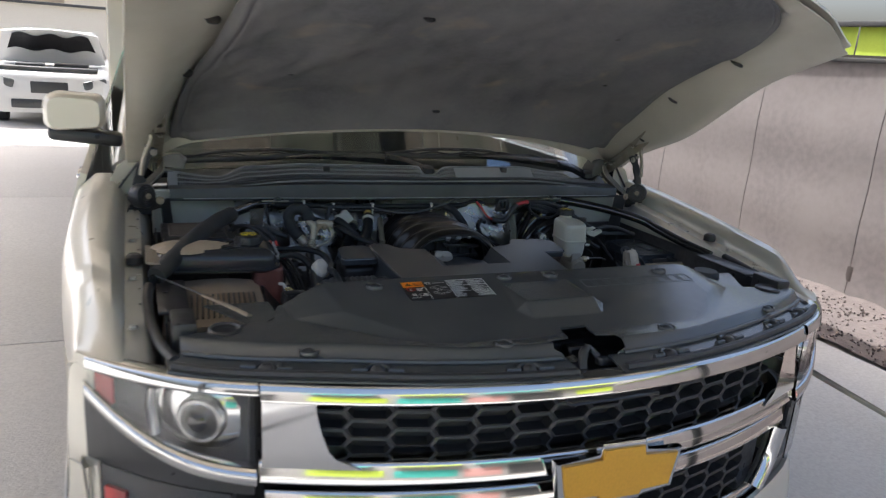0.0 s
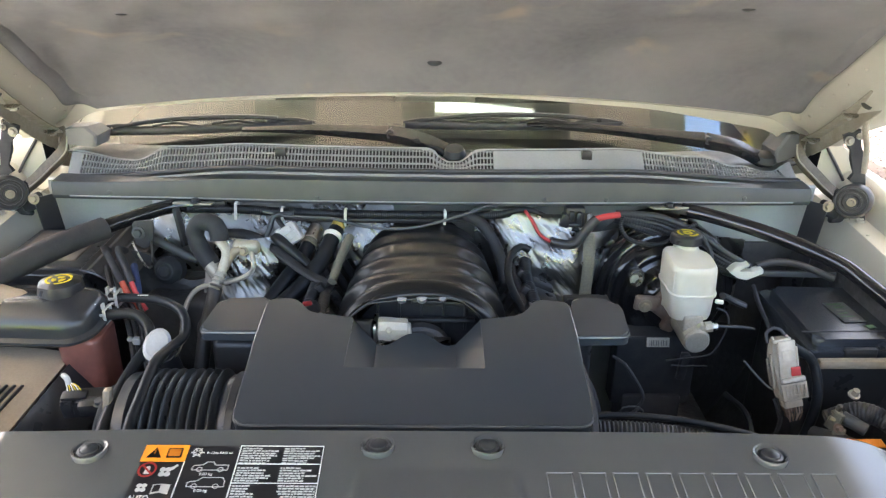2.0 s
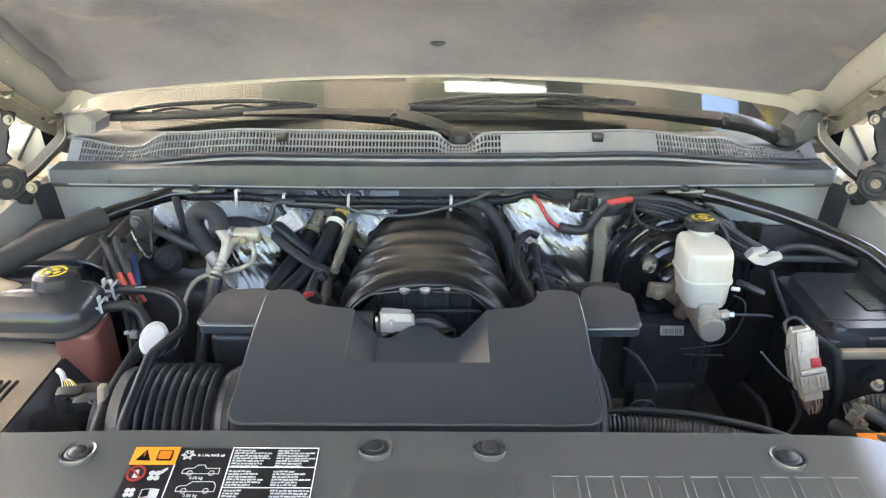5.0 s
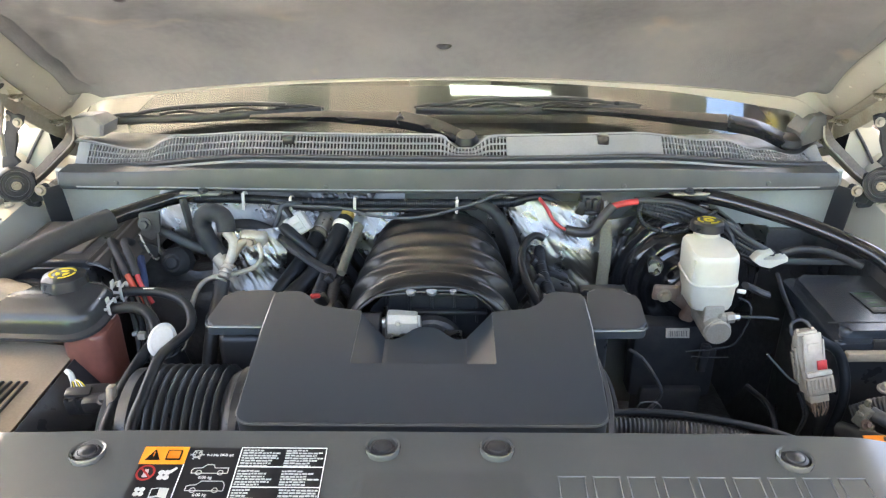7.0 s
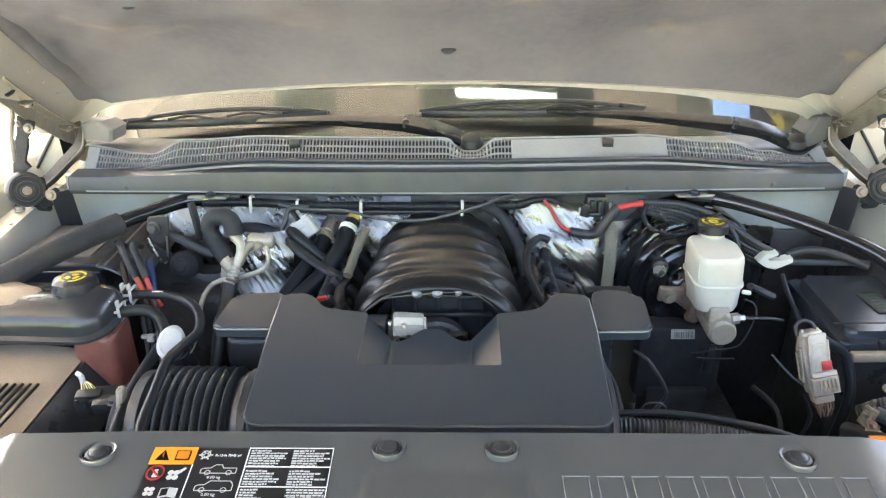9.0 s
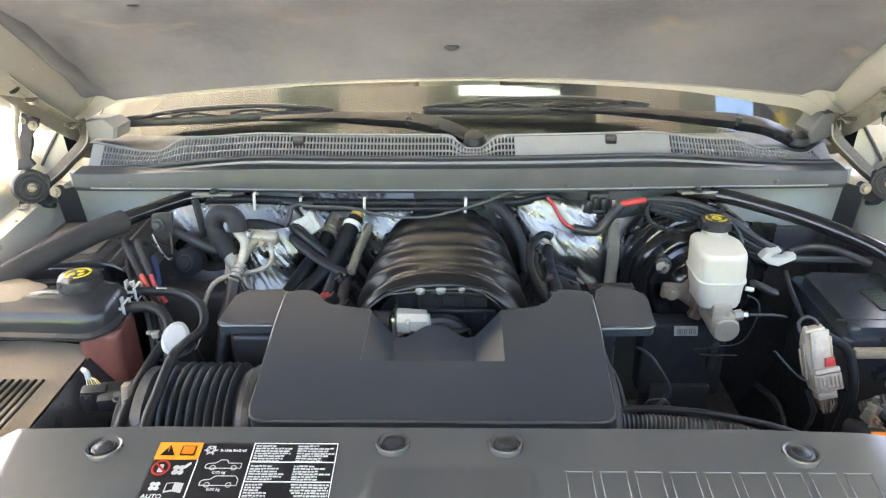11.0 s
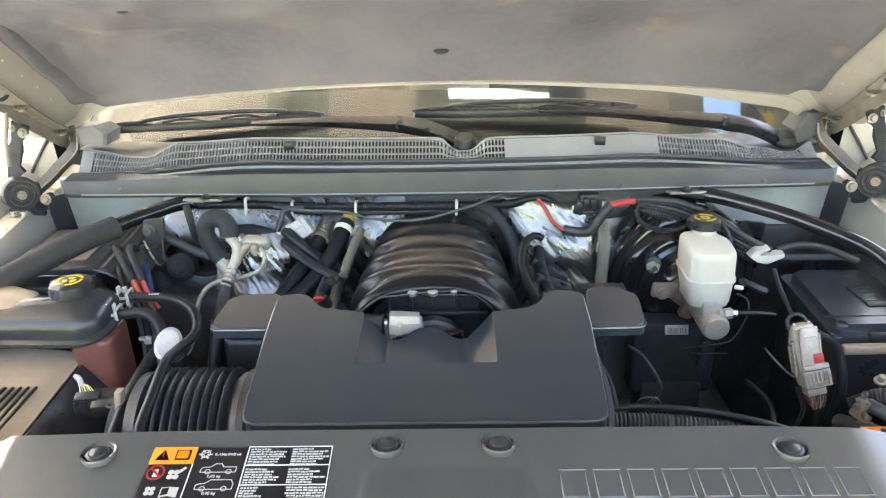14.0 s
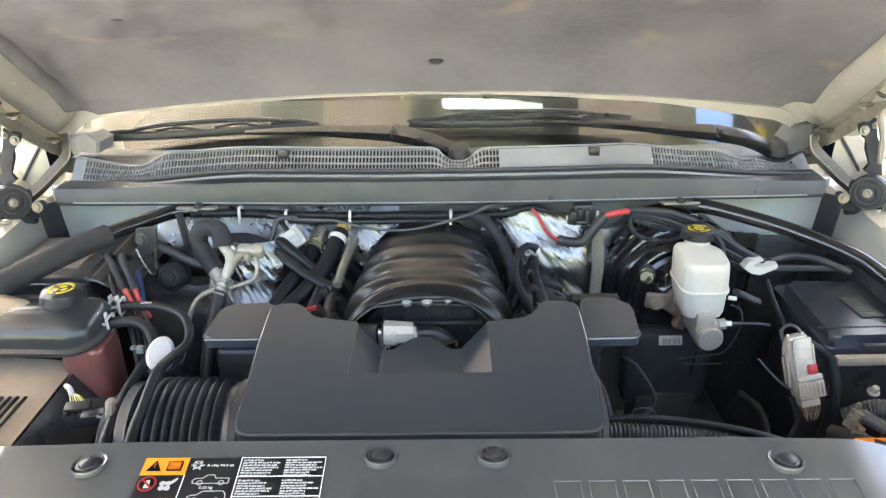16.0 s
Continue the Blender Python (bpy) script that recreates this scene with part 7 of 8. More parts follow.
part("bellows", lathe(prof, pose(-0.424, 1.495, 1.018, 0, 90, 0) @ Matrix.Diagonal((1, 1, 0.95, 1)), 40), BELLOWS, duct, sharp=60)
part("clamp", lathe([(0.083, 0), (0.084, 0.001), (0.084, 0.011), (0.083, 0.012)], pose(-0.274, 1.495, 1.018, 0, 90, 0), 40), BLACK, duct)

coolant = thing("coolant_reservoir", "black coolant reservoir with a brown-stained lower tank", "coolant tank", (-0.64, 1.62, 1.0))
TANK_RINGS = [(0.000, 0.96, 0.94), (0.006, 1.03, 1.06), (0.010, 1.03, 1.06), (0.014, 0.97, 0.95), (0.030, 0.96, 0.94), (0.044, 0.90, 0.86), (0.052, 0.78, 0.68), (0.054, 0.5, 0.4)]
tank_ring = rounded([(-0.145, -0.062), (0.140, -0.058), (0.150, 0.045), (0.10, 0.062), (-0.145, 0.062)], 0.035, 6)
upper = part("upper_tank", loft([[(-0.650 + p[0] * kx, 1.632 + p[1] * ky, 1.108 + z + 0.012 * noise.noise(Vector((p[0] * 14, p[1] * 14, 0)))) for p in tank_ring] for z, kx, ky in TANK_RINGS]), TANK, coolant, "glossy black moulded upper tank", sharp=50)
part("lower_tank", prism(rounded([(-0.566, 1.588), (-0.496, 1.580), (-0.498, 1.66), (-0.566, 1.665)], 0.02, 4), 0.97, 1.110, 0.008, 2), COOLANT, coolant, "brown-red stained translucent tank")
part("dust_pad", lathe([(0, 1.0), (0.4, 0.92), (0.7, 0.68), (0.9, 0.32), (1.0, -0.1)], Matrix.Translation((-0.708, 1.630, 1.157)) @ Matrix.Diagonal((0.088, 0.052, 0.0135, 1)), 28, lambda a: 1 + 0.10 * math.sin(3 * a + 1) + 0.05 * math.sin(7 * a)), AIRBOX, upper, "dusty tan patch")
part("neck", rod((-0.571, 1.648, 1.140), (-0.571, 1.650, 1.160), 0.027), BLACK, upper)
ccap = part("cap", lathe([(0, 0.018), (0.026, 0.017), (0.031, 0.013), (0.033, 0.002), (0.032, -0.006), (0.028, -0.008), (0, -0.008)], pose(-0.571, 1.651, 1.162, -3, 0, 0), 48, lambda a: 1 + 0.035 * math.cos(a * 8)), BLACK, upper, "black pressure cap with yellow print")
for a0, a1, r0, r1 in ((0.4, 2.3, 0.016, 0.0195), (2.6, 4.4, 0.016, 0.0195), (4.8, 6.4, 0.016, 0.0195), (0.9, 2.2, 0.004, 0.0105), (3.0, 4.3, 0.004, 0.0105), (5.1, 6.4, 0.004, 0.0105)):
    part("print", sheet(lambda u, v: (-0.571 + (r0 + (r1 - r0) * v) * math.cos(a0 + (a1 - a0) * u), 1.650 + (r0 + (r1 - r0) * v) * math.sin(a0 + (a1 - a0) * u), 1.1806 - 0.05 * (r0 + (r1 - r0) * v) * math.sin(a0 + (a1 - a0) * u)), steps(0, 1, 10), [0, 1], 0.0006), YELLOW, ccap)
for dy, dz, lab in ((0.0, 0.0, 0), (0.045, 0.012, 1)):
    nip = (-0.520, 1.642 + dy, 1.124 + 0.4 * dz)
    part("nipple", rod(nip, (nip[0] + 0.035, nip[1], nip[2]), 0.007), BLACK, upper)
    clamp = [((nip[0] + dx, nip[1] + cy, nip[2] + cz), size) for dx in (0.003, 0.017) for cy, cz, size in ((0, 0.0115, (0.005, 0.024, 0.003)), (0, -0.0115, (0.005, 0.024, 0.003)), (0.0115, 0, (0.005, 0.003, 0.024)), (-0.0115, 0, (0.005, 0.003, 0.024)))]
    clamp += [((nip[0] + 0.010, nip[1] - 0.0115, nip[2] + 0.004), (0.016, 0.003, 0.005)), ((nip[0] + 0.004, nip[1] - 0.006, nip[2] + 0.017), (0.004, 0.010, 0.012)), ((nip[0] + 0.014, nip[1] - 0.004, nip[2] + 0.016), (0.004, 0.008, 0.010))]
    part("hose_clamp", boxes(clamp, 0.0012, 1), PLUG, upper, "pale spring hose clamp")
part("upper_hose", tube([(-0.505, 1.688, 1.129), (-0.44, 1.682, 1.129), (-0.392, 1.652, 1.124), (-0.376, 1.612, 1.108), (-0.388, 1.565, 1.107), (-0.389, 1.52, 1.114), (-0.388, 1.46, 1.100), (-0.386, 1.40, 1.082), (-0.384, 1.35, 1.02)], 0.0074, 14), WIPER, coolant, "black rubber coolant hose")
part("lower_hose", tube([(-0.505, 1.642, 1.123), (-0.465, 1.640, 1.127), (-0.440, 1.628, 1.118), (-0.424, 1.598, 1.101), (-0.431, 1.56, 1.092), (-0.436, 1.50, 1.080), (-0.430, 1.42, 1.067), (-0.426, 1.36, 1.02)], 0.0086, 14), WIPER, coolant, "black rubber coolant hose")
for k in range(5):
    part("hose_print", box((-0.468 + 0.0035 * k, 1.681, 1.1374), (0.0025, 0.0022, 0.0008), (0, 0, 0), 0), INK_WHITE, coolant)

dip = thing("white_filler_cap", "white plastic cap between the coolant hoses", "cap", (-0.395, 1.575, 1.08))
part("cap", lathe([(0, 0.024), (0.016, 0.022), (0.0205, 0.016), (0.0215, -0.012), (0.018, -0.02), (0, -0.024)], pose(-0.411, 1.588, 1.099, 48, 0, 24) @ pose(0, 0, 0, 0, 0, -28) @ Matrix.Diagonal((0.92, 1.26, 0.9, 1)), 28), PLUG, dip)
part("neck", rod((-0.408, 1.60, 1.08), (-0.395, 1.66, 0.90), 0.018), BLACK, dip)
part("dip_loop", tube([(-0.3765, 1.60, 1.100), (-0.3804, 1.60, 1.092), (-0.3862, 1.60, 1.0803), (-0.4041, 1.60, 1.0601), (-0.41, 1.61, 1.04)], 0.0016, 6), TAN, dip, "thin tan wire loop")
part("clip", boxes([((-0.455, 1.60, 1.105), (0.008, 0.008, 0.006)), ((-0.446, 1.602, 1.101), (0.012, 0.010, 0.011))], 0.002, 2), TAB, dip, "small grey clip")

battery = thing("battery", "black battery with a dusty brown top in the rear corner", "battery", (-0.66, 1.87, 0.70))
part("case", prism(rounded([(-0.755, 1.795), (-0.602, 1.792), (-0.606, 1.955), (-0.755, 1.955)], 0.010, 3), 0.70, 1.116, 0.004), BLACK, battery)
blid = part("lid", prism(rounded([(-0.762, 1.786), (-0.600, 1.782), (-0.606, 1.960), (-0.762, 1.960)], 0.008, 3), 1.112, 1.136, 0.008, 3), BLACK, battery)
# Pale bead put in for the bright line along the lid's front.
part("lid_edge", tube([(-0.760, 1.7865, 1.1205), (-0.68, 1.7845, 1.1205), (-0.603, 1.7825, 1.1205)], 0.0022, 8), EDGE_GLINT, blid)
part("top_panel", prism(rounded([(-0.745, 1.812), (-0.628, 1.810), (-0.630, 1.945), (-0.745, 1.945)], 0.006, 3), 1.134, 1.139, 0.002, 2), BATTERY_TOP, blid, "dusty brown-grey top panel")
part("pry_slot", tube([(-0.655, 1.855, 1.1395), (-0.650, 1.862, 1.1395), (-0.642, 1.866, 1.1395)], 0.0022, 6), WHITE, blid)
part("panel_line", tube([(-0.680, 1.850, 1.1390), (-0.648, 1.848, 1.1390), (-0.645, 1.925, 1.1390)], 0.0012, 6, smooth=False), INK_AND_SHADE, blid)
cover_side = part("side_cover", sheet(lambda u, v: (-0.603 + 0.062 * v, 1.778 + 0.19 * u + 0.018 * v * (1 - u), 1.137 + 0.006 * u - 0.045 * v ** 1.5 - 0.004 * math.sin(v * 19)), steps(0, 1, 10), steps(0, 1, 24), 0.005), SIDECOVER, battery, "slanted dusty black side cover")
part("cover_lip", tube([(-0.603, 1.778, 1.134), (-0.585, 1.783, 1.126), (-0.565, 1.790, 1.108), (-0.552, 1.795, 1.092)], 0.0028, 8), EDGE_GLINT, cover_side)

# wires beside the battery
wires = thing("wire_bundle", "red, blue and brown wires beside the battery", "wires", (-0.50, 1.74, 1.05))
for k, mat in enumerate((RUBBER, WIPER, RUBBER, RUBBER)):
    d = 0.011 * k
    part("wire", tube([(-0.585 + d, 1.83, 1.120 - 0.006 * (k % 3)), (-0.560 + d, 1.78, 1.126), (-0.525 + d, 1.72, 1.112 + 0.003 * (k % 2)), (-0.488 + 0.9 * d, 1.67, 1.090), (-0.465 + 0.8 * d, 1.62, 1.04)], 0.0042 if k < 2 else 0.0034, 8), mat, wires)
for k in range(2):
    part("red_wire", tube([(-0.511 + 0.016 * k, 1.722, 1.142), (-0.502 + 0.014 * k, 1.715, 1.126), (-0.494 + 0.014 * k, 1.710, 1.110), (-0.484 + 0.013 * k, 1.707, 1.096)], 0.0050 - 0.0008 * k, 8), RED if k else material("orange-red insulation", (0.55, 0.10, 0.055), 0.45, 0, 0.2, 200), wires)
    part("sleeve", tube([(-0.590 + 0.030 * k, 1.86, 1.135), (-0.572 + 0.024 * k, 1.81, 1.160), (-0.545 + 0.020 * k, 1.765, 1.166), (-0.522 + 0.018 * k, 1.735, 1.152), (-0.510 + 0.016 * k, 1.721, 1.140)], 0.0062, 10), LINE, wires, "black sleeve over a red wire")
part("blue_sleeve", tube([(-0.535, 1.83, 1.118), (-0.522, 1.80, 1.118), (-0.508, 1.77, 1.106), (-0.498, 1.74, 1.088)], 0.0065, 8), material("blue tape", (0.05, 0.08, 0.20), 0.6, 0, 0.3, 200), wires)

# lines in front of the firewall on the left: air conditioning and heater
ac = thing("air_conditioning_lines", "aluminium air conditioning lines with a rubber loop", "pipes", (-0.40, 1.9, 1.0))
part("rubber_loop", tube([(-0.398, 1.850, 1.108), (-0.418, 1.862, 1.128), (-0.431, 1.868, 1.154), (-0.431, 1.870, 1.174), (-0.420, 1.868, 1.188), (-0.404, 1.862, 1.192), (-0.390, 1.858, 1.186), (-0.384, 1.852, 1.174), (-0.383, 1.848, 1.162)], 0.0165, 16), LINE, ac, "thick black rubber loop")
part("ferrule", rod((-0.404, 1.848, 1.114), (-0.388, 1.838, 1.098), 0.0135), PIPE, ac)
part("pipe", tube([(-0.3835, 1.849, 1.160), (-0.378, 1.842, 1.158), (-0.370, 1.836, 1.150), (-0.370, 1.832, 1.134), (-0.376, 1.820, 1.116), (-0.384, 1.805, 1.096)], 0.0088, 12), PIPE, ac, "pale aluminium pipe")
part("pipe", tube([(-0.346, 1.842, 1.148), (-0.358, 1.838, 1.143), (-0.367, 1.832, 1.130), (-0.373, 1.824, 1.118)], 0.0080, 12), TAN, ac)
for k in range(5):
    part("crimp", rod((-0.3765 - 0.0022 * k, 1.818 - 0.0052 * k, 1.113 - 0.0050 * k), (-0.3773 - 0.0022 * k, 1.8155 - 0.0052 * k, 1.1105 - 0.0050 * k), 0.0108), PIPE, ac)
part("hose", tube([(-0.385, 1.802, 1.090), (-0.388, 1.785, 1.070), (-0.392, 1.74, 1.03), (-0.40, 1.70, 0.95)], 0.0125, 12), RUBBER, ac)
block = part("block", box((-0.336, 1.850, 1.149), (0.048, 0.022, 0.024), (14, 4, 0), 0.008, 4), PIPE, ac, "aluminium connector block")
part("block_bolt", bolt((-0.339, 1.838, 1.146), 0.006, (76, 0, 0)), TAN, block)
part("thin_pipe", tube([(-0.325, 1.835, 1.143), (-0.3205, 1.825, 1.138), (-0.319, 1.820, 1.125), (-0.325, 1.820, 1.112), (-0.340, 1.820, 1.102), (-0.372, 1.820, 1.092), (-0.410, 1.820, 1.085), (-0.432, 1.815, 1.072), (-0.445, 1.80, 1.045), (-0.45, 1.78, 1.0)], 0.0046, 10), PIPE, ac)
part("suction_hose", tube([(-0.395, 1.910, 1.146), (-0.360, 1.908, 1.148), (-0.330, 1.904, 1.140), (-0.300, 1.895, 1.128), (-0.270, 1.885, 1.108)], 0.0120, 12), LINE, ac, "thick dark suction hose")
part("bent_pipe", tube([(-0.265, 1.935, 1.180), (-0.295, 1.932, 1.180), (-0.305, 1.928, 1.172), (-0.308, 1.920, 1.158), (-0.318, 1.910, 1.138), (-0.329, 1.90, 1.120)], 0.0052, 10), GREYTRIM, ac)
bracket = part("bracket", prism(rounded([(-0.538, 1.192), (-0.538, 1.150), (-0.522, 1.140), (-0.505, 1.152), (-0.500, 1.196)], 0.005, 3), 0, 0.006, 0.001, 1), DARK, ac, "grimy steel bracket")
bracket.matrix_basis = Matrix(((1, 0, 0, 0), (0, 0, -1, 1.862), (0, 1, 0, 0), (0, 0, 0, 1)))
part("bracket_bolt", bolt((-0.527, 1.852, 1.174), 0.008, (84, 0, 0), 0.008), GREYTRIM, ac)
part("wire_hook", tube([(-0.539, 1.848, 1.158), (-0.532, 1.846, 1.136), (-0.522, 1.845, 1.114), (-0.514, 1.845, 1.108), (-0.508, 1.845, 1.118), (-0.504, 1.846, 1.160)], 0.0018, 8), STEEL, ac)
part("cross_hose", tube([(-0.520, 1.885, 1.150), (-0.491, 1.882, 1.136), (-0.462, 1.880, 1.120), (-0.435, 1.878, 1.110)], 0.0085, 10), GREYTRIM, ac)
part("dark_valve", lathe([(0, 0.020), (0.010, 0.020), (0.013, 0.016), (0.016, 0.016), (0.022, 0.010), (0.024, 0), (0.026, -0.002), (0.026, -0.03), (0, -0.03)], pose(-0.492, 1.868, 1.092, 70, 0, 0), 24), LINE, ac)
part("side_strip", tube([(-0.486, 1.935, 1.190), (-0.480, 1.930, 1.155), (-0.474, 1.925, 1.118)], 0.008, 6, flat=0.5), BLACK, ac)
# Dark sheet added to hide the foil at the lower left.
part("blanket", sheet(lambda u, v: (-0.585 + 0.185 * u, 1.905 - 0.02 * math.sin(math.pi * u) + 0.012 * noise.noise(Vector((u * 4, v * 5, 2))), 0.86 + (0.255 - 0.05 * u + 0.018 * math.sin(7 * u)) * v), steps(0, 1, 24), steps(0, 1, 24), 0.006), DARK, ac, "dark uneven sheet over the lower left foil")
part("compressor", boxes([((-0.47, 1.90, 0.95), (0.14, 0.14, 0.20)), ((-0.37, 1.82, 0.98), (0.10, 0.12, 0.12))], 0.02, 3), DARK, ac)

heater = thing("heater_hoses", "black heater hoses with a yellow-tagged fitting", "hoses", (-0.22, 1.95, 1.0))
part("hose", tube([(-0.185, 1.930, 1.150), (-0.192, 1.905, 1.140), (-0.205, 1.87, 1.115), (-0.235, 1.83, 1.085), (-0.28, 1.78, 1.05), (-0.30, 1.72, 1.0)], 0.0155, 14), WIPER, heater)
part("hose", tube([(-0.228, 1.940, 1.140), (-0.236, 1.915, 1.126), (-0.250, 1.88, 1.105), (-0.275, 1.84, 1.080), (-0.31, 1.79, 1.04)], 0.0140, 14), WIPER, heater)
part("fitting", rod((-0.181, 1.945, 1.158), (-0.187, 1.918, 1.146), 0.0130), material("faded yellow plastic", (0.55, 0.40, 0.10), 0.5, 0, 0.3, 150, 0.5, 40), heater, "yellow plastic fitting")
part("fitting", rod((-0.224, 1.950, 1.146), (-0.233, 1.922, 1.132), 0.0155), ALU, heater)
part("hose_ring", rod((-0.188, 1.916, 1.147), (-0.1905, 1.908, 1.1425), 0.0180), WHITE, heater, "white hose clamp ring")
part("hose_ring", rod((-0.2335, 1.920, 1.131), (-0.236, 1.912, 1.1265), 0.0170), BRAID, heater)
part("dipstick_tube", tube([(-0.155, 1.90, 1.150), (-0.168, 1.85, 1.128), (-0.178, 1.80, 1.105)], 0.0082, 12), BRAID, heater, "grey sheathed tube")
part("bridge", tube([(-0.292, 1.87, 1.138), (-0.262, 1.85, 1.122), (-0.225, 1.83, 1.105), (-0.185, 1.81, 1.095)], 0.0105, 8, flat=0.6), LINE, heater, "black plastic support strip")

harness = thing("cowl_harness", "black corrugated harness with white cable ties along the cowl", "wiring", (0, 1.96, 1.17))
part("loom", tube([(-0.47, 1.955, 1.182), (-0.38, 1.955, 1.182), (-0.28, 1.952, 1.178), (-0.16, 1.950, 1.176), (0.0, 1.950, 1.175), (0.10, 1.952, 1.175), (0.15, 1.955, 1.178)], 0.0085, 12, ribs=0.0004, pitch=0.004), WIPER, harness)
part("thin_loom", tube([(-0.30, 1.956, 1.166), (-0.18, 1.954, 1.163), (-0.05, 1.955, 1.163), (0.06, 1.955, 1.166)], 0.006, 10), RUBBER, harness)
for x, z in ((-0.375, 1.185), (-0.288, 1.176), (-0.168, 1.174), (0.022, 1.173)):
    part("cable_tie", box((x, 1.9385, z - 0.002), (0.005, 0.004, 0.034), (0, 4, 0), 0.001), WHITE, harness, "white cable tie")
    part("tie_band", lathe([(0.0125, -0.0025), (0.0135, -0.0025), (0.0135, 0.0025), (0.0125, 0.0025)], pose(x, 1.951, z, 0, 90, 0), 16), WHITE, harness)
part("loose_wire", tube([(-0.335, 1.952, 1.180), (-0.27, 1.925, 1.180), (-0.19, 1.905, 1.184), (-0.14, 1.90, 1.173), (-0.0892, 1.90, 1.1664), (-0.0337, 1.90, 1.1698), (0.0488, 1.905, 1.191), (0.098, 1.925, 1.203), (0.12, 1.950, 1.195)], 0.0030, 8), GREYTRIM, harness, "loose grey wire")
part("branch", tube([(0.13, 1.952, 1.178), (0.176, 1.946, 1.190), (0.214, 1.944, 1.176), (0.240, 1.942, 1.157), (0.262, 1.940, 1.152), (0.280, 1.938, 1.154)], 0.0060, 10), WIPER, harness)
part("red_cable", tube([(0.174, 1.940, 1.190), (0.187, 1.928, 1.175), (0.198, 1.918, 1.156), (0.211, 1.914, 1.144), (0.226, 1.912, 1.137)], 0.0034, 10), RED, harness, "red battery cable")
part("cable_boot", tube([(0.222, 1.912, 1.139), (0.246, 1.910, 1.134), (0.264, 1.910, 1.134), (0.275, 1.910, 1.142), (0.290, 1.912, 1.166), (0.307, 1.915, 1.185)], 0.0092, 12), RUBBER, harness, "black angled cable boot")
part("red_cable", tube([(0.304, 1.915, 1.184), (0.328, 1.917, 1.189), (0.350, 1.92, 1.191)], 0.0060, 10), RED, harness, "red battery cable")
block = part("terminal_block", boxes([((0.270, 1.948, 1.178), (0.036, 0.030, 0.040)), ((0.252, 1.940, 1.172), (0.018, 0.020, 0.026), (0, 20, 0)), ((0.262, 1.930, 1.184), (0.010, 0.010, 0.018)), ((0.276, 1.930, 1.180), (0.010, 0.012, 0.024)), ((0.270, 1.930, 1.166), (0.026, 0.012, 0.008))], 0.003, 2), BLACK, harness, "black terminal block")
part("terminal_pin", rod((0.240, 1.940, 1.182), (0.240, 1.938, 1.166), 0.0035), PLUG, block)
part("terminal_pin", rod((0.296, 1.938, 1.184), (0.297, 1.936, 1.166), 0.0030), PLUG, block)
for k in range(6):
    part("cable", tube([(0.345, 1.930, 1.190 - 0.003 * k), (0.385, 1.92 - 0.002 * k, 1.192 - 0.005 * k), (0.43, 1.915, 1.188 - 0.008 * k), (0.49, 1.905, 1.166 - 0.010 * k), (0.545, 1.895, 1.130 - 0.008 * k), (0.60, 1.89, 1.10 - 0.006 * k)], 0.0046 if k % 3 else 0.0062, 10, ribs=0.0006 if k % 2 else 0, pitch=0.005), WIPER if k % 2 else RUBBER, harness)
part("loop", tube([(0.360, 1.925, 1.186), (0.352, 1.908, 1.172), (0.362, 1.890, 1.156), (0.395, 1.878, 1.149), (0.43, 1.880, 1.152), (0.455, 1.89, 1.166), (0.49, 1.90, 1.182)], 0.0042, 10, ribs=0.0006, pitch=0.0045), WIPER, harness)
part("loop", tube([(0.50, 1.90, 1.160), (0.515, 1.885, 1.140), (0.520, 1.875, 1.115), (0.512, 1.870, 1.098), (0.500, 1.872, 1.105)], 0.0045, 10), RUBBER, harness)
grey_plug = thing("grey_connector", "pale grey square connector hanging under the harness", "connector", (-0.26, 1.90, 1.13))
plug_m = pose(-0.268, 1.898, 1.152, -22, -32, 10)
plug_bm = box((0, 0, 0), (0.044, 0.028, 0.036), bevel=0.004)
plug_bm.transform(plug_m)
plug_shell = part("shell", plug_bm, PLUG, grey_plug)
for c, size in (((0, -0.0145, 0.004), (0.034, 0.003, 0.003)), ((0, -0.0145, -0.008), (0.034, 0.003, 0.003)), ((0.012, -0.0150, 0), (0.003, 0.003, 0.030)), ((-0.012, 0, 0.019), (0.010, 0.020, 0.004)), ((0.012, 0, 0.019), (0.010, 0.020, 0.004))):
    rib_bm = box(c, size, bevel=0.0008)
    rib_bm.transform(plug_m)
    part("rib", rib_bm, PLUG, plug_shell)
part("stub", tube([(-0.290, 1.890, 1.150), (-0.282, 1.880, 1.148), (-0.262, 1.872, 1.132), (-0.240, 1.868, 1.112), (-0.222, 1.862, 1.100)], 0.0115, 10), WIPER, grey_plug)
part("lead", tube([(-0.272, 1.91, 1.150), (-0.285, 1.92, 1.162), (-0.30, 1.94, 1.172)], 0.005, 8), RUBBER, grey_plug)

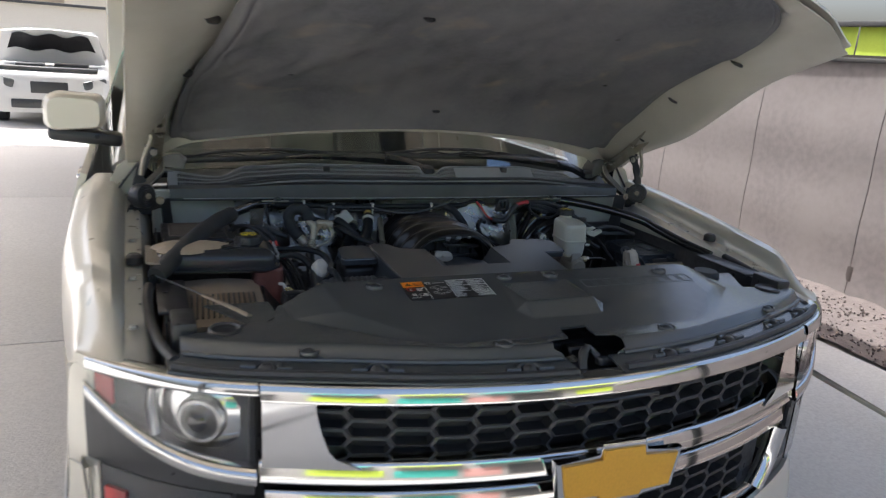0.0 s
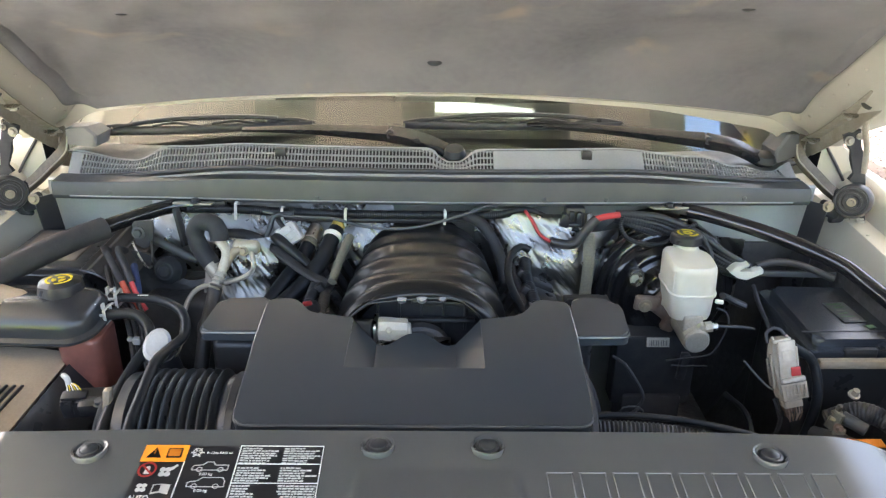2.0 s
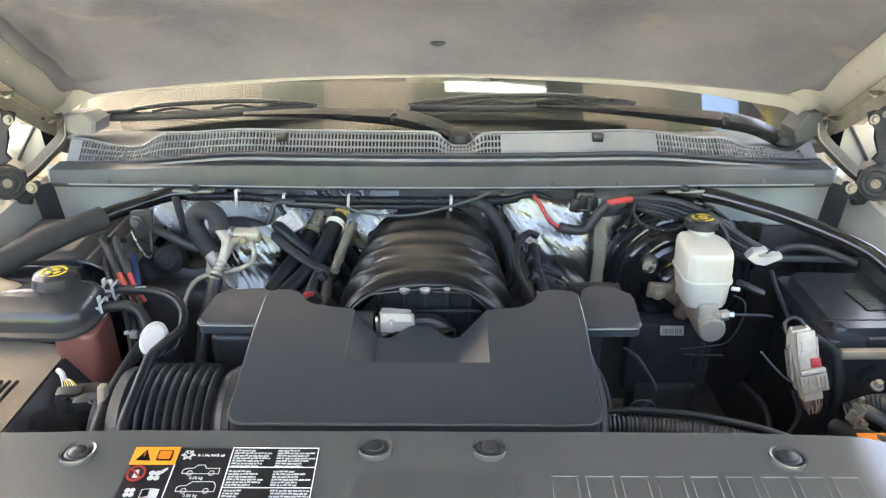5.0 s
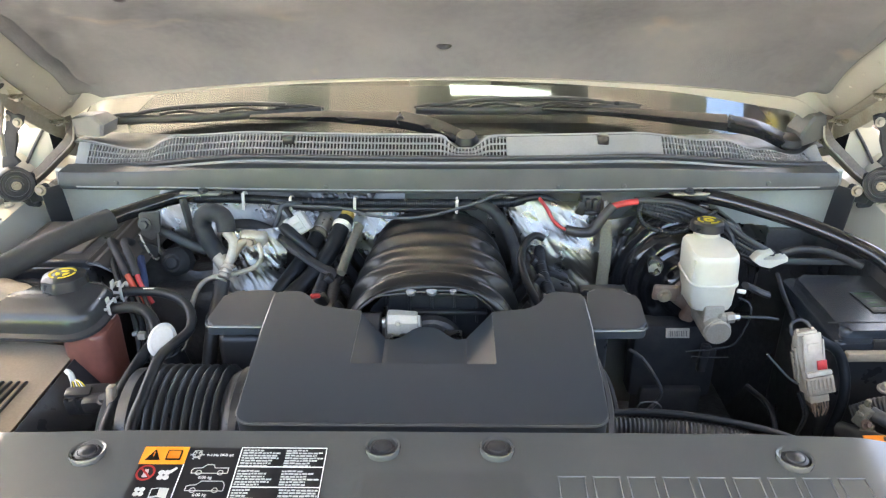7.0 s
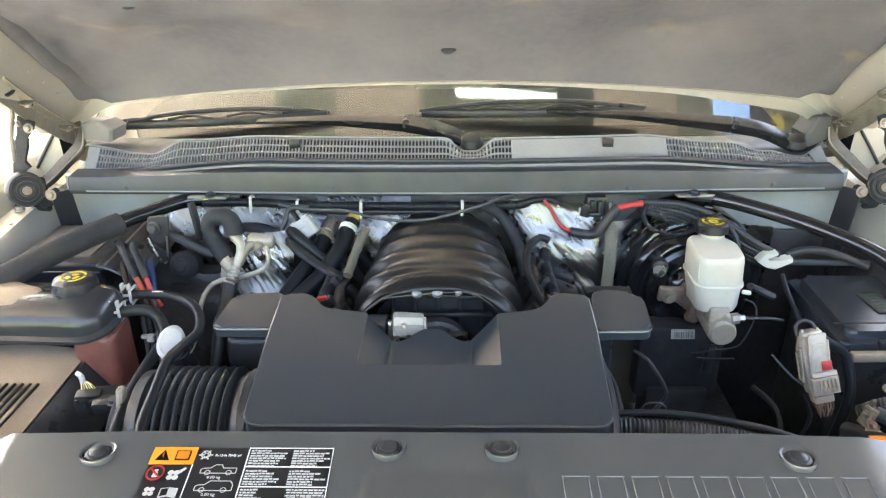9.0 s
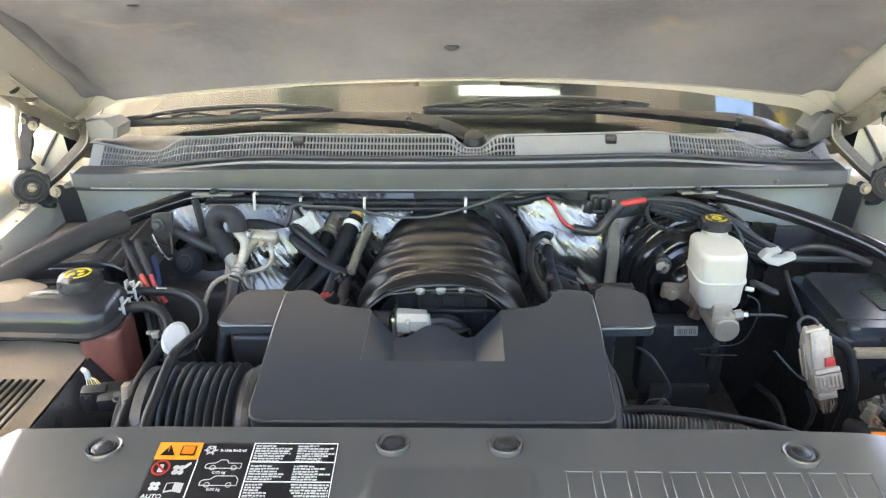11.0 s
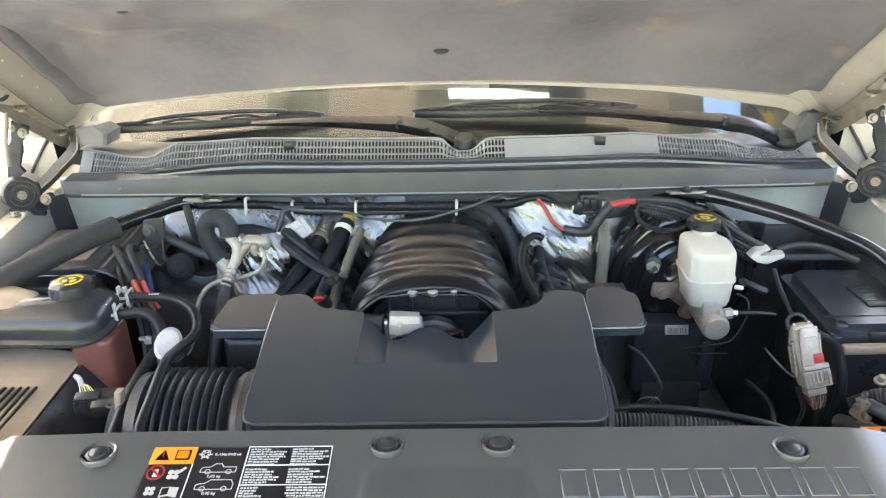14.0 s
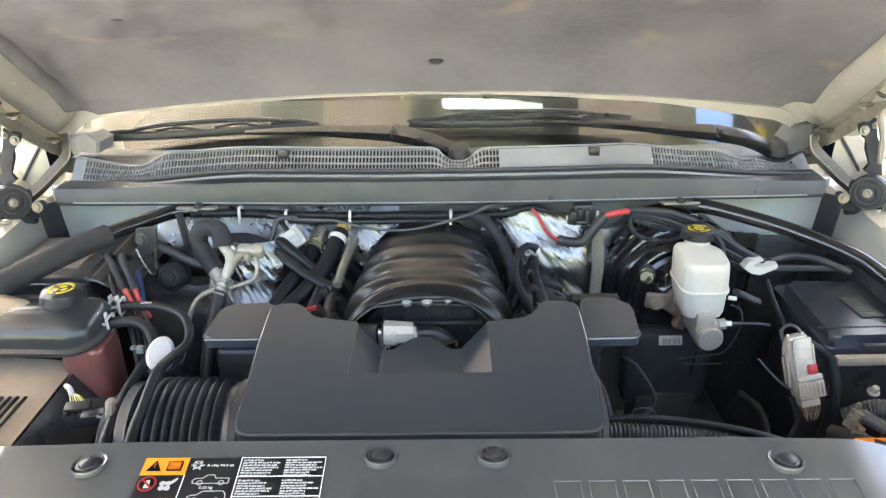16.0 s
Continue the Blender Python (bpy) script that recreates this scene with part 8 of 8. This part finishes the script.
# prop brackets in the front corners, seen as the camera comes in
for s in (-1, 1):
    fb = thing("fender_bracket", "black steel bracket beside the fender", "bracket", (s * 0.75, 1.36, 1.05), "fender brackets")
    part("plate", boxes([((s * 0.757, 1.44, 1.105), (0.06, 0.20, 0.008), (0, 0, 0)), ((s * 0.742, 1.36, 1.06), (0.008, 0.10, 0.09), (0, 0, 0))], 0.003, 2), BLACK, fb)
    part("block", boxes([((s * 0.745, 1.27, 1.075), (0.045, 0.09, 0.10))], 0.006, 2), BLACK, fb)

    if s < 0:
        part("tan_tab", boxes([((-0.790, 1.60, 1.150), (0.030, 0.14, 0.006), (0, 12, 0))], 0.002, 2), TAN, fb, "dusty tan tab on the bracket")
        part("stay", tube([(-0.787, 1.52, 1.127), (-0.72, 1.41, 1.127), (-0.69, 1.362, 1.1255)], 0.0019, 8), GREYTRIM, fb, "thin bare metal stay")
        part("stay_end", tube([(-0.700, 1.378, 1.126), (-0.68, 1.346, 1.125), (-0.65, 1.298, 1.1235), (-0.625, 1.255, 1.121)], 0.0066, 8, flat=0.35), TAN, fb, "flattened tan end of the stay")

# ---------------------------------------------------------------- white car far off, hood open
far = thing("parked_car", "white saloon car parked far off with its hood open", "car", (-2.05, 13.3, 0))
W = 0.90


def far_car(x, y, z):
    return (-2.05 + x, 13.2 + y, z)


part("body", loft([[far_car(p[0] * k, y, 0.22 + (p[1]) * h) for p in rounded([(-W, 0), (W, 0), (W, 0.62), (W * 0.9, 0.72), (-W * 0.9, 0.72), (-W, 0.62)], 0.12, 4)] for y, k, h in ((0, 0.86, 0.72), (0.08, 0.95, 0.86), (0.3, 1.0, 0.95), (1.2, 1.0, 1.02), (3.2, 1.0, 1.05), (4.3, 0.97, 1.0), (4.5, 0.9, 0.9))]), WHITE_CAR, far)
part("cabin", loft([[far_car(p[0] * k, y, 0.95 + p[1]) for p in rounded([(-0.78, 0), (0.78, 0), (0.60, h), (-0.60, h)], 0.10, 4)] for y, k, h in ((1.15, 1.0, 0.05), (1.7, 1.0, 0.42), (2.1, 1.0, 0.50), (3.3, 1.0, 0.48), (4.1, 0.96, 0.10))]), GLOSSY, far)
part("roof", loft([[far_car(p[0], y, z + p[1]) for p in rounded([(-0.60, -0.01), (0.60, -0.01), (0.55, 0.04), (-0.55, 0.04)], 0.02, 3)] for y, z in ((1.95, 1.42), (2.4, 1.46), (3.2, 1.44))]), WHITE_CAR, far)
part("engine_bay", boxes([(far_car(0, 0.55, 0.90), (1.40, 0.80, 0.06)), (far_car(-0.3, 0.5, 0.94), (0.4, 0.3, 0.06)), (far_car(0.3, 0.6, 0.94), (0.5, 0.3, 0.08))], 0.01), DARK, far)
part("hood", sheet(lambda u, v: far_car((1 - 0.12 * v) * 0.80 * u, 1.02 - 0.25 * v - 0.05 * (1 - u * u), 0.98 + (0.48 + 0.06 * (1 - u * u)) * v), steps(-1, 1, 14), steps(0, 1, 8), 0.03), WHITE_CAR, far)
part("hood_liner", sheet(lambda u, v: far_car(0.66 * u * (1 - 0.15 * v), 0.965 - 0.25 * (0.35 + 0.55 * v) - 0.05 * (1 - u * u), 0.98 + 0.50 * (0.40 + 0.48 * v + 0.05 * math.cos(u * 8))), steps(-1, 1, 20), steps(0, 1, 4), 0.01), GLOSSY, far)
part("grille", box(far_car(0, 0.02, 0.62), (0.55, 0.05, 0.20), (0, 0, 0), 0.02), BLACK, far)
part("lower_grille", box(far_car(0, 0.0, 0.36), (1.1, 0.05, 0.14), (0, 0, 0), 0.02), BLACK, far)
part("plate", box(far_car(0.25, -0.02, 0.47), (0.36, 0.02, 0.16), (0, 0, 0), 0.01), GREYTRIM, far)
for s in (-1, 1):
    part("headlight", box(far_car(s * 0.66, 0.06, 0.70), (0.36, 0.10, 0.14), (0, s * -12, s * 16), 0.03), GREYTRIM, far)
    part("mirror", box(far_car(s * 0.98, 1.45, 1.02), (0.18, 0.10, 0.12), (0, 0, 0), 0.03), WHITE_CAR, far)
    part("fog_lamp", box(far_car(s * 0.62, 0.03, 0.40), (0.26, 0.05, 0.05), (0, 0, 0), 0.01), BLACK, far)
    for y in (0.80, 3.5):
        w = part("wheel", lathe([(0, -0.1), (0.22, -0.1), (0.31, -0.09), (0.32, 0), (0.31, 0.09), (0.22, 0.1), (0, 0.08)], pose(*far_car(s * 0.80, y, 0.32), 0, s * 90, 0), 28), TYRE, far)
        part("rim", lathe([(0, 0.09), (0.19, 0.095), (0.21, 0.115), (0.22, 0.1)], pose(*far_car(s * 0.80, y, 0.32), 0, s * 90, 0), 24), ALU, w)
